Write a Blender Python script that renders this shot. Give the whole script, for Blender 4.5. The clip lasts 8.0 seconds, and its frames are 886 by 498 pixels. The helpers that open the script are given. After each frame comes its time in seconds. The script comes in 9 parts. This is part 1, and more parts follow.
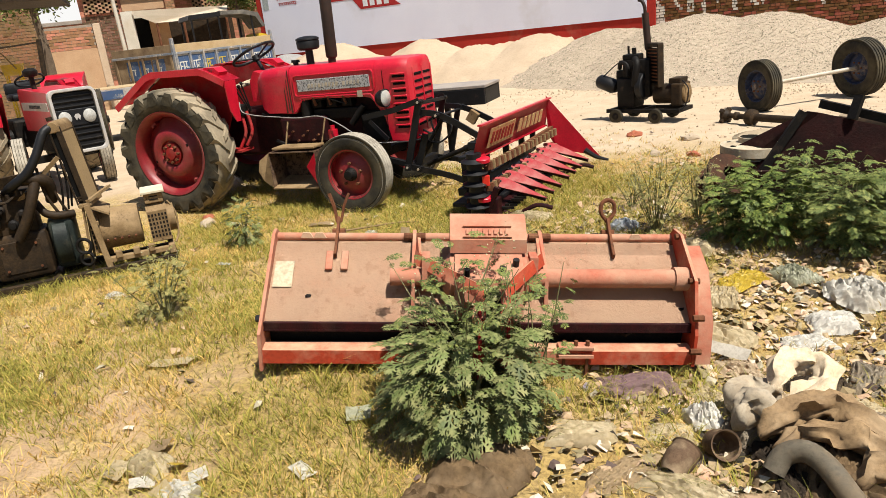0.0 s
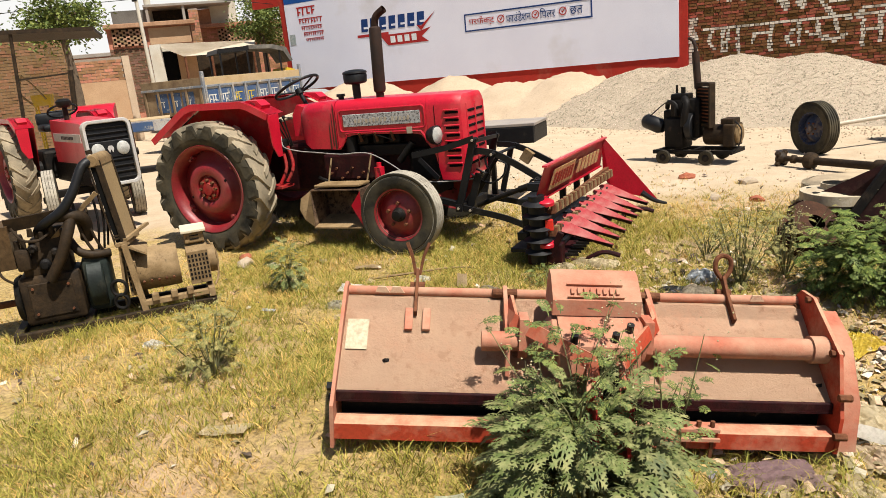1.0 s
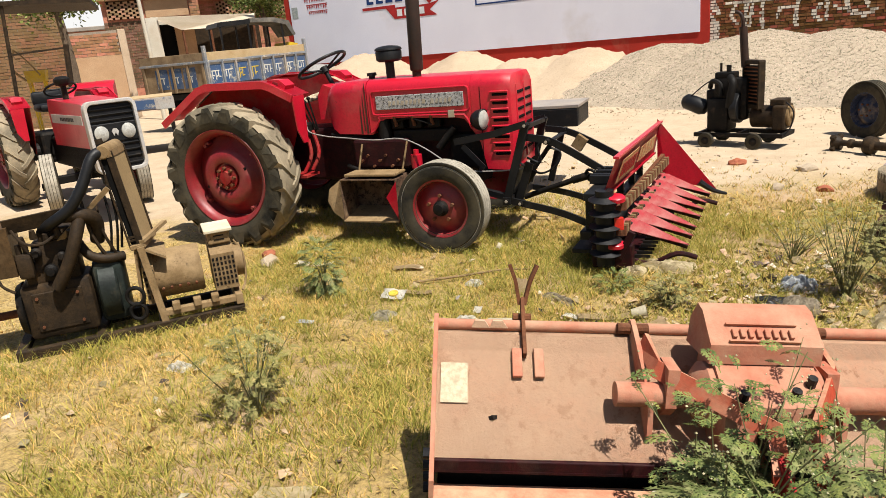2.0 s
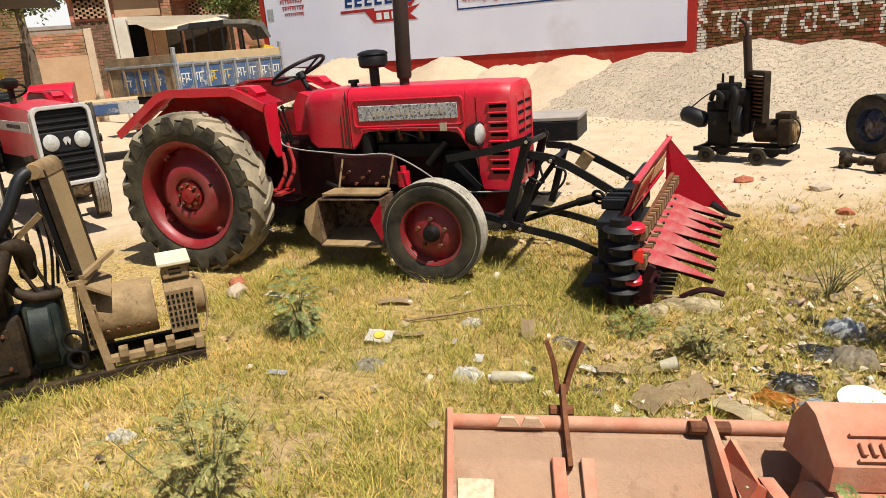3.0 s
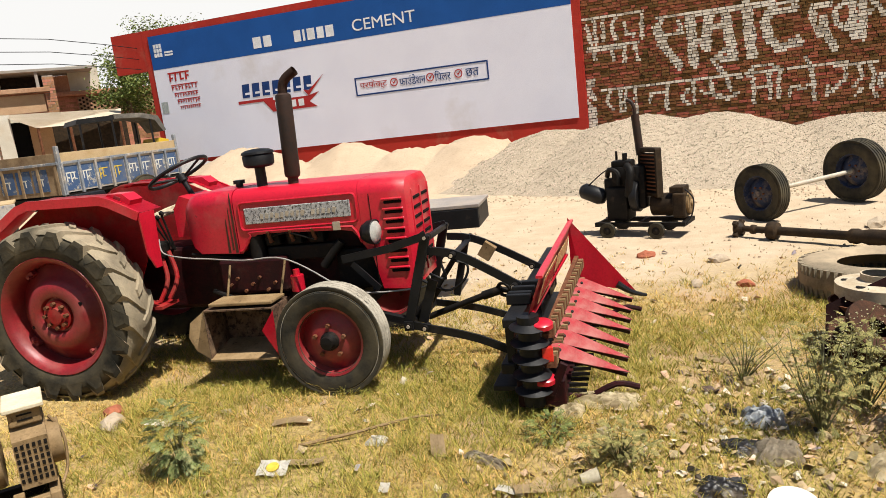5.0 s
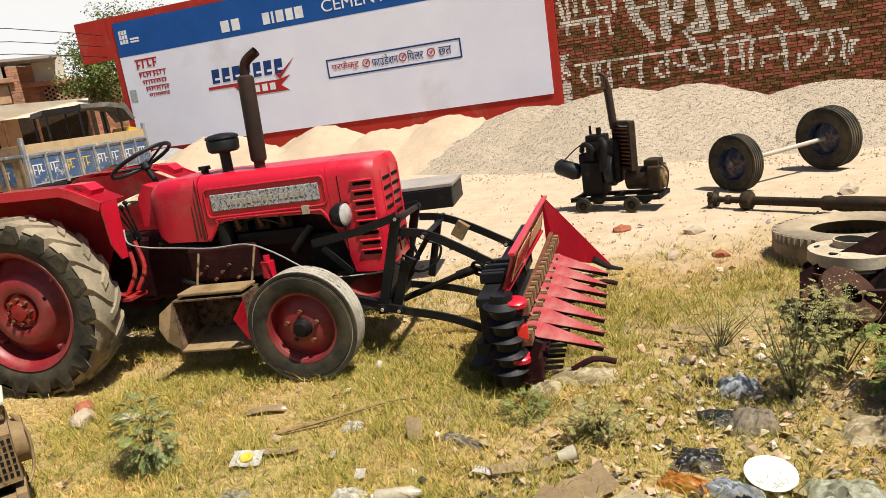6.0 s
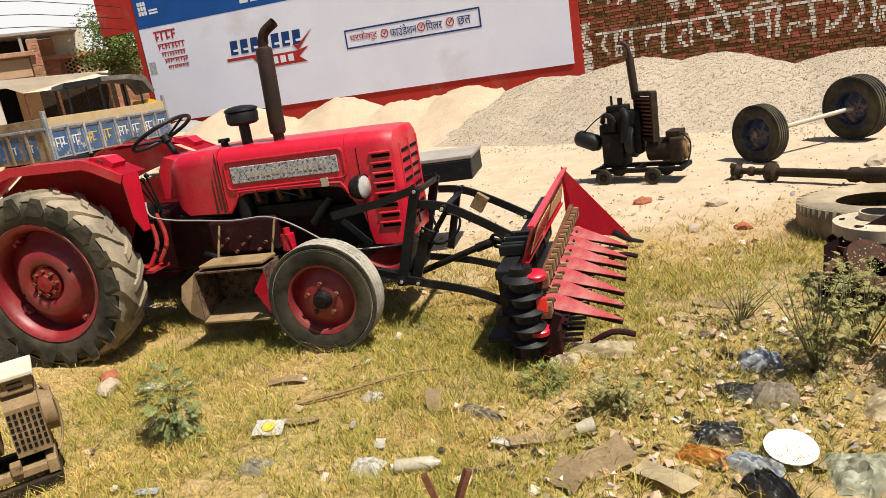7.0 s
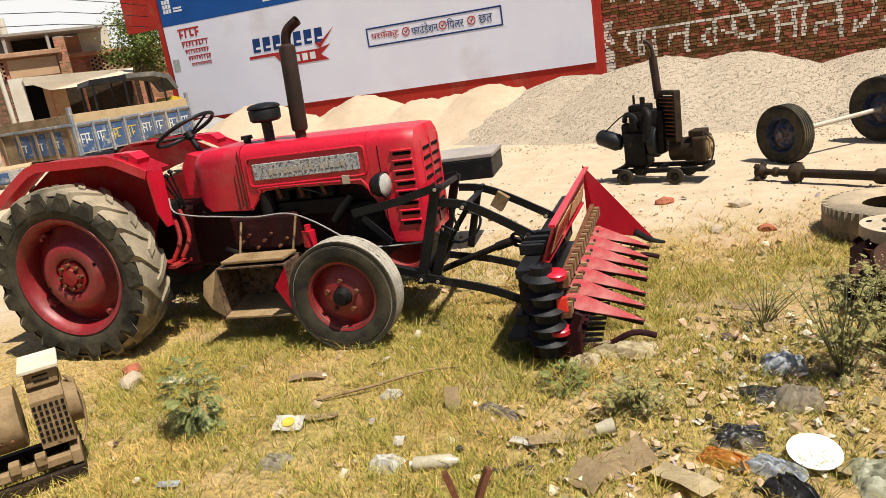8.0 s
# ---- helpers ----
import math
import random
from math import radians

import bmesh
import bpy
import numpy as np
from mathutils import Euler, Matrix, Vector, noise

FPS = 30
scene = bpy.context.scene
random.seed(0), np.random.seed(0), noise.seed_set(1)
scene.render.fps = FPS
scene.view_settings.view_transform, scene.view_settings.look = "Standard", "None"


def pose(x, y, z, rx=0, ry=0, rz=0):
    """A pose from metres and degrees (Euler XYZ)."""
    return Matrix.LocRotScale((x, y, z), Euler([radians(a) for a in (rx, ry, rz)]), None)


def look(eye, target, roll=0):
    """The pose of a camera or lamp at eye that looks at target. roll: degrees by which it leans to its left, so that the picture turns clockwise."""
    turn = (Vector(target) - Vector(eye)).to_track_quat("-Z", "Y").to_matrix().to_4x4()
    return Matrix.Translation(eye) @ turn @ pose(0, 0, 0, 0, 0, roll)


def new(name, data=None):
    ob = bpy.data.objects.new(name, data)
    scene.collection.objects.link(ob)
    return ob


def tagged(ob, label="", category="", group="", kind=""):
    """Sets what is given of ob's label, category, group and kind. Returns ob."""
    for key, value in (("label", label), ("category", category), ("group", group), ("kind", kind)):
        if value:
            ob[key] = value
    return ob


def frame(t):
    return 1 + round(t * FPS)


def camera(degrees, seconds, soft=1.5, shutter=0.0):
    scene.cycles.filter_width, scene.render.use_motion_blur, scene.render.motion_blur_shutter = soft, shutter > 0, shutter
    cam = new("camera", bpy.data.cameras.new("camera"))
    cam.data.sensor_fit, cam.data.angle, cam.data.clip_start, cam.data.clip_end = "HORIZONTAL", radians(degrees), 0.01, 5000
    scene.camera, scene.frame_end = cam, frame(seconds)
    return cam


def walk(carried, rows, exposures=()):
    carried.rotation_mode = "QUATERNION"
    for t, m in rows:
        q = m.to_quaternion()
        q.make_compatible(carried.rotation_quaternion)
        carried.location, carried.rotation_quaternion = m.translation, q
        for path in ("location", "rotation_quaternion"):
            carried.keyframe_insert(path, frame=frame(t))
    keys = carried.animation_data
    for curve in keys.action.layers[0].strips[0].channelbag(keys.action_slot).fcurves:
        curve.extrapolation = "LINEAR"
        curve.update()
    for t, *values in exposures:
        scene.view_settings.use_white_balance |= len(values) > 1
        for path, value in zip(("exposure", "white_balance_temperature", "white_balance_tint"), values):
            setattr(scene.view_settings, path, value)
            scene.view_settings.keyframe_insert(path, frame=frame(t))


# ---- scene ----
cam = camera(64.1, 8.0, soft=0.35)
PATH = [
    (0, (1.328, 1.501, 1.538), (0.419, 3.176, 0.932), -6.5),
    (0.5, (1.161, 1.571, 1.518), (0.221, 3.256, 0.993), -6.4),
    (1, (0.852, 1.705, 1.543), (-0.093, 3.393, 1.035), -5.6),
    (1.5, (0.453, 1.862, 1.528), (-0.469, 3.548, 0.974), -5.4),
    (1.7, (0.345, 1.919, 1.583), (-0.585, 3.594, 1.009), -5.5),
    (2.8, (-0.031, 2.488, 1.59), (-0.949, 4.172, 1.024), -5.5),
    (3, (-0.141, 2.552, 1.587), (-1.011, 4.262, 1.021), -4.6),
    (3.5, (-0.417, 2.672, 1.639), (-1.203, 4.438, 1.129), -3.1),
    (4, (-0.413, 2.702, 1.651), (-1.196, 4.48, 1.178), -3.6),
    (4.5, (-0.315, 2.793, 1.652), (-1.043, 4.609, 1.238), -5.0),
    (5, (-0.16, 2.883, 1.661), (-0.812, 4.735, 1.281), -6.7),
    (5.2, (-0.15, 2.893, 1.662), (-0.773, 4.757, 1.289), -7.3),
    (6.3, (-0.122, 2.973, 1.629), (-0.731, 4.818, 1.156), -8.7),
    (6.5, (-0.12, 2.967, 1.635), (-0.742, 4.804, 1.145), -8.8),
    (7, (-0.133, 2.965, 1.637), (-0.793, 4.784, 1.13), -8.8),
    (7.5, (-0.137, 2.962, 1.637), (-0.833, 4.768, 1.133), -8.7),
    (8, (-0.141, 2.963, 1.636), (-0.851, 4.764, 1.133), -8.6),
]
walk(cam, [(t, look(eye, target, roll)) for t, eye, target, roll in PATH])

# ---- world and light ----
SUN_DIR = Vector((0.46, -0.17, 1.0)).normalized()
world = bpy.data.worlds.new("world")
scene.world = world
world.use_nodes = True
wn = world.node_tree.nodes
sky = wn.new("ShaderNodeTexSky")
sky.sky_type = "NISHITA"
sky.sun_disc = False
sky.sun_elevation = math.asin(SUN_DIR.z)
sky.sun_rotation = math.atan2(SUN_DIR.x, SUN_DIR.y)
sky.air_density, sky.dust_density = 1.2, 1.5
world.node_tree.links.new(sky.outputs[0], wn["Background"].inputs[0])
wn["Background"].inputs[1].default_value = 0.05
sun = new("sun", bpy.data.lights.new("sun", "SUN"))
sun.data.energy, sun.data.angle, sun.data.color = 5.0, radians(0.6), (1.0, 0.95, 0.86)
sun.matrix_world = look(SUN_DIR * 50, (0, 0, 0))
scene.view_settings.exposure = 0.63

# ---- materials ----
MATS = {}


def mat(name, col, col2=None, rough=0.6, metal=0.0, scale=8.0, dust=0.0, dust_col=(0.42, 0.31, 0.19), bump=0.15, fine=60.0,
        spots=None, spot_amt=0.35, coat=0.0, trans=0.0, island=False, vary=0.0, top_dust=0.0, spec=None):
    """A surface with two scales of noise, optional dust, spots and relief."""
    if name in MATS:
        return MATS[name]
    m = bpy.data.materials.new(name)
    m.use_nodes = True
    nt = m.node_tree
    n, l = nt.nodes, nt.links
    bs = n["Principled BSDF"]
    tc = n.new("ShaderNodeTexCoord")
    src = tc.outputs["Object"]

    def tex(sc, det=4.0, rg=0.6):
        t = n.new("ShaderNodeTexNoise")
        t.inputs["Scale"].default_value, t.inputs["Detail"].default_value, t.inputs["Roughness"].default_value = sc, det, rg
        l.new(src, t.inputs["Vector"])
        return t.outputs["Fac"]

    def ramp(f, a, b):
        r = n.new("ShaderNodeMapRange")
        r.inputs[1].default_value, r.inputs[2].default_value = a, b
        l.new(f, r.inputs[0])
        return r.outputs[0]

    def mix(f, a, b):
        x = n.new("ShaderNodeMix")
        x.data_type = "RGBA"
        if isinstance(f, float):
            x.inputs[0].default_value = f
        else:
            l.new(f, x.inputs[0])
        for s_, v in ((6, a), (7, b)):
            if isinstance(v, tuple):
                x.inputs[s_].default_value = (*v[:3], 1)
            else:
                l.new(v, x.inputs[s_])
        return x.outputs[2]

    c2 = col2 or tuple(v * 0.72 for v in col)
    c = mix(ramp(tex(scale), 0.35, 0.68), col, c2)
    fine_f = tex(fine, 3.0, 0.7)
    c = mix(ramp(fine_f, 0.45, 0.8), c, tuple(v * 0.8 for v in c2))
    if spots:
        c = mix(ramp(tex(scale * 2.3, 6.0, 0.75), 0.66 - spot_amt * 0.4, 0.70 - spot_amt * 0.3), c, spots)
    if island:
        geo = n.new("ShaderNodeNewGeometry")
        hs = n.new("ShaderNodeHueSaturation")
        mr = n.new("ShaderNodeMapRange")
        mr.inputs[3].default_value, mr.inputs[4].default_value = 1 - vary, 1 + vary
        l.new(geo.outputs["Random Per Island"], mr.inputs[0])
        l.new(mr.outputs[0], hs.inputs["Value"])
        mh = n.new("ShaderNodeMapRange")
        mh.inputs[3].default_value, mh.inputs[4].default_value = 0.5 + vary * 0.06, 0.5 - vary * 0.06
        l.new(geo.outputs["Random Per Island"], mh.inputs[0])
        l.new(mh.outputs[0], hs.inputs["Hue"])
        l.new(c, hs.inputs["Color"])
        c = hs.outputs[0]
    elif vary:
        oi = n.new("ShaderNodeObjectInfo")
        hs = n.new("ShaderNodeHueSaturation")
        mr = n.new("ShaderNodeMapRange")
        mr.inputs[3].default_value, mr.inputs[4].default_value = 1 - vary, 1 + vary
        l.new(oi.outputs["Random"], mr.inputs[0])
        l.new(mr.outputs[0], hs.inputs["Value"])
        l.new(c, hs.inputs["Color"])
        c = hs.outputs[0]
    rgh = None
    if dust:
        d = ramp(tex(scale * 0.6, 5.0, 0.65), 0.62 - dust * 0.5, 0.95 - dust * 0.4)
        c = mix(d, c, dust_col)
        rgh = d
    if top_dust:
        geo2 = n.new("ShaderNodeNewGeometry")
        sx = n.new("ShaderNodeSeparateXYZ")
        l.new(geo2.outputs["Normal"], sx.inputs[0])
        mu = n.new("ShaderNodeMath")
        mu.operation = "MULTIPLY"
        l.new(ramp(sx.outputs["Z"], 0.2, 0.95), mu.inputs[0])
        l.new(ramp(tex(scale * 1.5, 5.0, 0.7), 0.7 - top_dust * 0.6, 0.9 - top_dust * 0.3), mu.inputs[1])
        c = mix(mu.outputs[0], c, dust_col)
    l.new(c, bs.inputs["Base Color"])
    if rgh:
        mr = n.new("ShaderNodeMapRange")
        mr.inputs[3].default_value, mr.inputs[4].default_value = rough, 0.9
        l.new(rgh, mr.inputs[0])
        l.new(mr.outputs[0], bs.inputs["Roughness"])
    else:
        bs.inputs["Roughness"].default_value = rough
    bs.inputs["Metallic"].default_value = metal
    bs.inputs["Specular IOR Level"].default_value = spec if spec is not None else (0.5 if rough < 0.5 else 0.18)
    bs.inputs["Coat Weight"].default_value = coat
    bs.inputs["Coat Roughness"].default_value = 0.25
    if trans:
        bs.inputs["Transmission Weight"].default_value = trans
    if bump:
        b = n.new("ShaderNodeBump")
        b.inputs["Strength"].default_value, b.inputs["Distance"].default_value = bump, 0.01
        l.new(fine_f, b.inputs["Height"])
        l.new(b.outputs[0], bs.inputs["Normal"])
    MATS[name] = m
    return m


RED = mat("red_paint", (0.55, 0.008, 0.028), (0.45, 0.006, 0.021), rough=0.36, scale=3, dust=0.2, dust_col=(0.50, 0.10, 0.09), bump=0.03, coat=0.25)
RED_OLD = mat("old_red_paint", (0.34, 0.014, 0.016), (0.22, 0.012, 0.012), rough=0.55, scale=9, dust=0.25, dust_col=(0.20, 0.07, 0.05), bump=0.08)
# Greasy red, darkened to carry shade under the hood and the cover sheet.
RED_DARK = mat("greasy_shaded_red", (0.034, 0.004, 0.005), (0.012, 0.003, 0.004), rough=0.55, scale=14, dust=0.15, dust_col=(0.06, 0.03, 0.02), bump=0.3)
# Near-black fill standing in for shade inside slots, holes and a doorway.
SLOT = mat("dark_slot", (0.006, 0.006, 0.006), (0.004, 0.004, 0.004), rough=0.8, scale=10, spec=0.1, bump=0.0)
BLACK = mat("black_metal", (0.010, 0.010, 0.011), (0.005, 0.005, 0.006), rough=0.5, scale=10, spec=0.3, dust=0.05, dust_col=(0.08, 0.06, 0.04), bump=0.15)
# Greasy black iron, also the shade filling gaps, vents and holes.
GREASE_SHADE = mat("greasy_shaded_iron", (0.010, 0.008, 0.007), (0.005, 0.0045, 0.004), rough=0.6, scale=16, dust=0.12, dust_col=(0.06, 0.04, 0.025), bump=0.35)
TYRE = mat("dusty_rubber", (0.034, 0.032, 0.026), (0.018, 0.018, 0.015), rough=0.85, scale=7, dust=0.5, dust_col=(0.11, 0.090, 0.055), bump=0.2)
TREAD = mat("dusty_tread_rubber", (0.10, 0.086, 0.062), (0.05, 0.045, 0.034), rough=0.85, scale=3.5, dust=0.62, dust_col=(0.38, 0.31, 0.21), bump=0.3)
RIM = mat("faded_red_rim", (0.25, 0.012, 0.017), (0.16, 0.009, 0.012), rough=0.45, scale=6, dust=0.36, dust_col=(0.26, 0.075, 0.06), bump=0.08)
ORANGE = mat("faded_orange_paint", (0.42, 0.10, 0.055), (0.33, 0.08, 0.045), rough=0.7, scale=9, dust=0.72, dust_col=(0.42, 0.245, 0.16), bump=0.2, spots=(0.20, 0.07, 0.04), spot_amt=0.12)
ORANGE_RED = mat("orange_red_paint", (0.42, 0.05, 0.022), (0.30, 0.045, 0.02), rough=0.6, scale=8, dust=0.25, dust_col=(0.50, 0.29, 0.18), bump=0.15, top_dust=0.9)
SHEET = mat("dusty_orange_sheet", (0.52, 0.29, 0.185), (0.47, 0.31, 0.21), rough=0.85, scale=5, dust=0.75, dust_col=(0.54, 0.36, 0.24), bump=0.3, spots=(0.28, 0.12, 0.06), spot_amt=0.25)
STRAW = mat("pale_steel", (0.55, 0.50, 0.42), (0.4, 0.35, 0.28), rough=0.5, metal=0.3, scale=6, dust=0.3, bump=0.1)
TAN = mat("dusty_tan_metal", (0.27, 0.18, 0.09), (0.17, 0.11, 0.052), rough=0.65, scale=8, spots=(0.08, 0.05, 0.025), spot_amt=0.18, dust=0.35, dust_col=(0.34, 0.24, 0.13), bump=0.2)
# Oily brown metal, also the painted shade in house and shop openings.
BROWN = mat("oily_shade_brown", (0.040, 0.025, 0.013), (0.016, 0.011, 0.007), rough=0.6, scale=12, dust=0.16, dust_col=(0.085, 0.05, 0.023), bump=0.35)
RUST = mat("rust", (0.17, 0.065, 0.03), (0.09, 0.035, 0.018), rough=0.85, scale=12, dust=0.2, dust_col=(0.26, 0.13, 0.07), bump=0.4)

# ---- mesh helpers ----


def part(name, bm, material, parent=None, label="", smooth=False, m=None, kind=""):
    """One bmesh as one mesh object under a thing or a part."""
    bmesh.ops.recalc_face_normals(bm, faces=bm.faces[:])
    me = bpy.data.meshes.new(name)
    bm.to_mesh(me)
    bm.free()
    mats_ = material if isinstance(material, (list, tuple)) else [material]
    for x in mats_:
        me.materials.append(x)
    ob = new(name, me)
    if parent:
        ob.parent = parent
    if m is not None:
        ob.matrix_basis = m
    if smooth:
        shade(me)
    if label or kind:
        tagged(ob, label=label, kind=kind)
    return ob


def shade(me, angle=40):
    for p in me.polygons:
        p.use_smooth = True
    me.set_sharp_from_angle(angle=radians(angle))


def thing(name, m, label, category, group="", kind=""):
    ob = new(name)
    ob.empty_display_size = 0.2
    ob.matrix_basis = m
    return tagged(ob, label=label, category=category, group=group, kind=kind)


def B():
    return bmesh.new()


def box(bm, c, s, rot=None, bevel=0.0, mi=0):
    """A box with centre c and size s; rot in degrees."""
    r = bmesh.ops.create_cube(bm, size=1.0)
    vs = r["verts"]
    mt = Matrix.LocRotScale(Vector(c), Euler([radians(a) for a in (rot or (0, 0, 0))]), Vector(s))
    bmesh.ops.transform(bm, matrix=mt, verts=vs)
    fs = list({f for v in vs for f in v.link_faces})
    if bevel:
        es = list({e for v in vs for e in v.link_edges})
        rr = bmesh.ops.bevel(bm, geom=es, offset=bevel, segments=2, affect="EDGES", profile=0.5)
        fs = [f for f in rr["faces"]] + [f for f in fs if f.is_valid]
    for f in fs:
        if f.is_valid:
            f.material_index = mi
    return vs


def frame_of(p0, p1):
    """Two axes square to the line p0-p1."""
    d = (Vector(p1) - Vector(p0)).normalized()
    a = d.orthogonal().normalized()
    if abs(d.z) < 0.99:
        a = d.cross(Vector((0, 0, 1))).normalized()
    return d, a, d.cross(a).normalized()


def cyl(bm, p0, p1, r0, r1=None, n=16, caps=True):
    r1 = r0 if r1 is None else r1
    d, a, b = frame_of(p0, p1)
    rings = []
    for p, r in ((Vector(p0), r0), (Vector(p1), r1)):
        rings.append([bm.verts.new(p + (a * math.cos(2 * math.pi * i / n) + b * math.sin(2 * math.pi * i / n)) * r) for i in range(n)])
    for i in range(n):
        bm.faces.new((rings[0][i], rings[0][(i + 1) % n], rings[1][(i + 1) % n], rings[1][i]))
    if caps:
        bm.faces.new(rings[0])
        bm.faces.new(rings[1])


def lathe(bm, prof, n=32, p0=(0, 0, 0), axis=(0, 0, 1), closed=False, arc=(0, 360)):
    """Turns the profile of (radius, height) round the axis through p0."""
    d = Vector(axis).normalized()
    _, a, b = frame_of((0, 0, 0), d)
    full = abs(arc[1] - arc[0]) >= 359.9
    k = n if full else n + 1
    rings = []
    for r, h in prof:
        ring = []
        for i in range(k):
            t = radians(arc[0] + (arc[1] - arc[0]) * i / n)
            ring.append(bm.verts.new(Vector(p0) + d * h + (a * math.cos(t) + b * math.sin(t)) * max(r, 1e-4)))
        rings.append(ring)
    m = len(rings)
    for j in range(m if closed else m - 1):
        r0, r1 = rings[j], rings[(j + 1) % m]
        for i in range(n):
            i2 = (i + 1) % k
            bm.faces.new((r0[i], r0[i2], r1[i2], r1[i]))
    return rings


def smooth_path(pts, k=4):
    """Catmull-Rom points along pts."""
    pts = [Vector(p) for p in pts]
    out = []
    for i in range(len(pts) - 1):
        p0, p1, p2, p3 = pts[max(i - 1, 0)], pts[i], pts[i + 1], pts[min(i + 2, len(pts) - 1)]
        for j in range(k):
            t = j / k
            out.append(0.5 * ((2 * p1) + (p2 - p0) * t + (2 * p0 - 5 * p1 + 4 * p2 - p3) * t * t + (3 * p1 - p0 - 3 * p2 + p3) * t ** 3))
    out.append(pts[-1])
    return out


def tube(bm, pts, r, n=8, k=4, flat=1.0, caps=True):
    """A round or flattened tube along a smooth path; r may be a pair (start, end)."""
    ps = smooth_path(pts, k) if k > 1 else [Vector(p) for p in pts]
    ra, rb = r if isinstance(r, tuple) else (r, r)
    d = (ps[1] - ps[0]).normalized()
    a = d.cross(Vector((0, 0, 1)))
    a = a.normalized() if a.length > 1e-3 else Vector((1, 0, 0))
    rings = []
    for i, p in enumerate(ps):
        d = (ps[min(i + 1, len(ps) - 1)] - ps[max(i - 1, 0)]).normalized()
        a = (a - d * a.dot(d)).normalized()
        b = d.cross(a)
        rr = ra + (rb - ra) * i / (len(ps) - 1)
        rings.append([bm.verts.new(p + (a * math.cos(2 * math.pi * q / n) + b * math.sin(2 * math.pi * q / n) * flat) * rr) for q in range(n)])
    for i in range(len(rings) - 1):
        for q in range(n):
            bm.faces.new((rings[i][q], rings[i][(q + 1) % n], rings[i + 1][(q + 1) % n], rings[i + 1][q]))
    if caps:
        bm.faces.new(rings[0])
        bm.faces.new(rings[-1])


def bar(bm, p0, p1, w, t, up=(0, 0, 1)):
    """A flat bar from p0 to p1, w wide square to up, t thick along up."""
    p0, p1 = Vector(p0), Vector(p1)
    d = (p1 - p0).normalized()
    s = d.cross(Vector(up))
    s = s.normalized() if s.length > 1e-4 else d.orthogonal().normalized()
    u = s.cross(d).normalized()
    vs = [bm.verts.new(p + s * w * a + u * t * b) for p in (p0, p1) for a, b in ((-0.5, -0.5), (0.5, -0.5), (0.5, 0.5), (-0.5, 0.5))]
    for q in ((0, 1, 2, 3), (4, 5, 6, 7), (0, 1, 5, 4), (1, 2, 6, 5), (2, 3, 7, 6), (3, 0, 4, 7)):
        bm.faces.new([vs[i] for i in q])


def path_bar(bm, pts, w, t, up=(0, 0, 1), k=4):
    """A flat bar bent along a smooth path; w wide square to up, t thick."""
    ps = smooth_path(pts, k) if k > 1 else [Vector(p) for p in pts]
    rings = []
    for i, p in enumerate(ps):
        d = (ps[min(i + 1, len(ps) - 1)] - ps[max(i - 1, 0)]).normalized()
        s = d.cross(Vector(up)).normalized()
        u = s.cross(d).normalized()
        rings.append([bm.verts.new(p + s * w * a + u * t * b) for a, b in ((-0.5, -0.5), (0.5, -0.5), (0.5, 0.5), (-0.5, 0.5))])
    for i in range(len(rings) - 1):
        for q in range(4):
            bm.faces.new((rings[i][q], rings[i][(q + 1) % 4], rings[i + 1][(q + 1) % 4], rings[i + 1][q]))
    bm.faces.new(rings[0])
    bm.faces.new(rings[-1])


def prism(bm, poly, a0, a1, axis="y"):
    """A flat outline (pairs) pushed from a0 to a1 along an axis."""
    def at(p, h):
        return {"y": (p[0], h, p[1]), "x": (h, p[0], p[1]), "z": (p[0], p[1], h)}[axis]
    lo = [bm.verts.new(at(p, a0)) for p in poly]
    hi = [bm.verts.new(at(p, a1)) for p in poly]
    bm.faces.new(lo)
    bm.faces.new(hi)
    for i in range(len(poly)):
        j = (i + 1) % len(poly)
        bm.faces.new((lo[i], lo[j], hi[j], hi[i]))


def bevel_all(bm, off, seg=2, angle=30):
    es = [e for e in bm.edges if len(e.link_faces) == 2 and e.calc_face_angle(0) > radians(angle)]
    bmesh.ops.bevel(bm, geom=es, offset=off, segments=seg, affect="EDGES", profile=0.5, clamp_overlap=True)


def smoothstep(a, b, x):
    t = min(max((x - a) / (b - a), 0.0), 1.0)
    return t * t * (3 - 2 * t)


def land(x, y):
    """Height of the ground."""
    u = max(0.0, -x - 3.9 + 0.1 * (y - 6)) * smoothstep(2.0, 6.0, y)
    z = 0.10 * (1 - math.exp(-0.45 * u))
    z += 0.13 * math.exp(-((x + 1.9) ** 2 / 3.0 + (y - 3.8) ** 2 / 1.2))
    z -= 0.13 * math.exp(-((x - 1.3) ** 2 / 0.5 + (y - 5.0) ** 2 / 0.6))
    z -= 0.05 * smoothstep(-1.0, 1.5, x) * smoothstep(4.5, 8, y)
    z += 0.10 * math.exp(-((x + 0.62) ** 2 / 0.30 + (y - 3.78) ** 2 / 0.16))
    z += 0.012 * noise.noise(Vector((x * 1.3, y * 1.3, 0))) + 0.006 * noise.noise(Vector((x * 5, y * 5, 3)))
    return z

# ---- ground ----


def graded(lo, hi, a, b, fine, grow=1.25):
    """Coordinates from lo to hi, finely spaced between a and b."""
    xs = list(np.arange(a, b + fine / 2, fine))
    st, x = fine, xs[-1]
    while x < hi:
        st *= grow
        x += st
        xs.append(min(x, hi))
    st, x, left = fine, xs[0], []
    while x > lo:
        st *= grow
        x -= st
        left.append(max(x, lo))
    return left[::-1] + xs


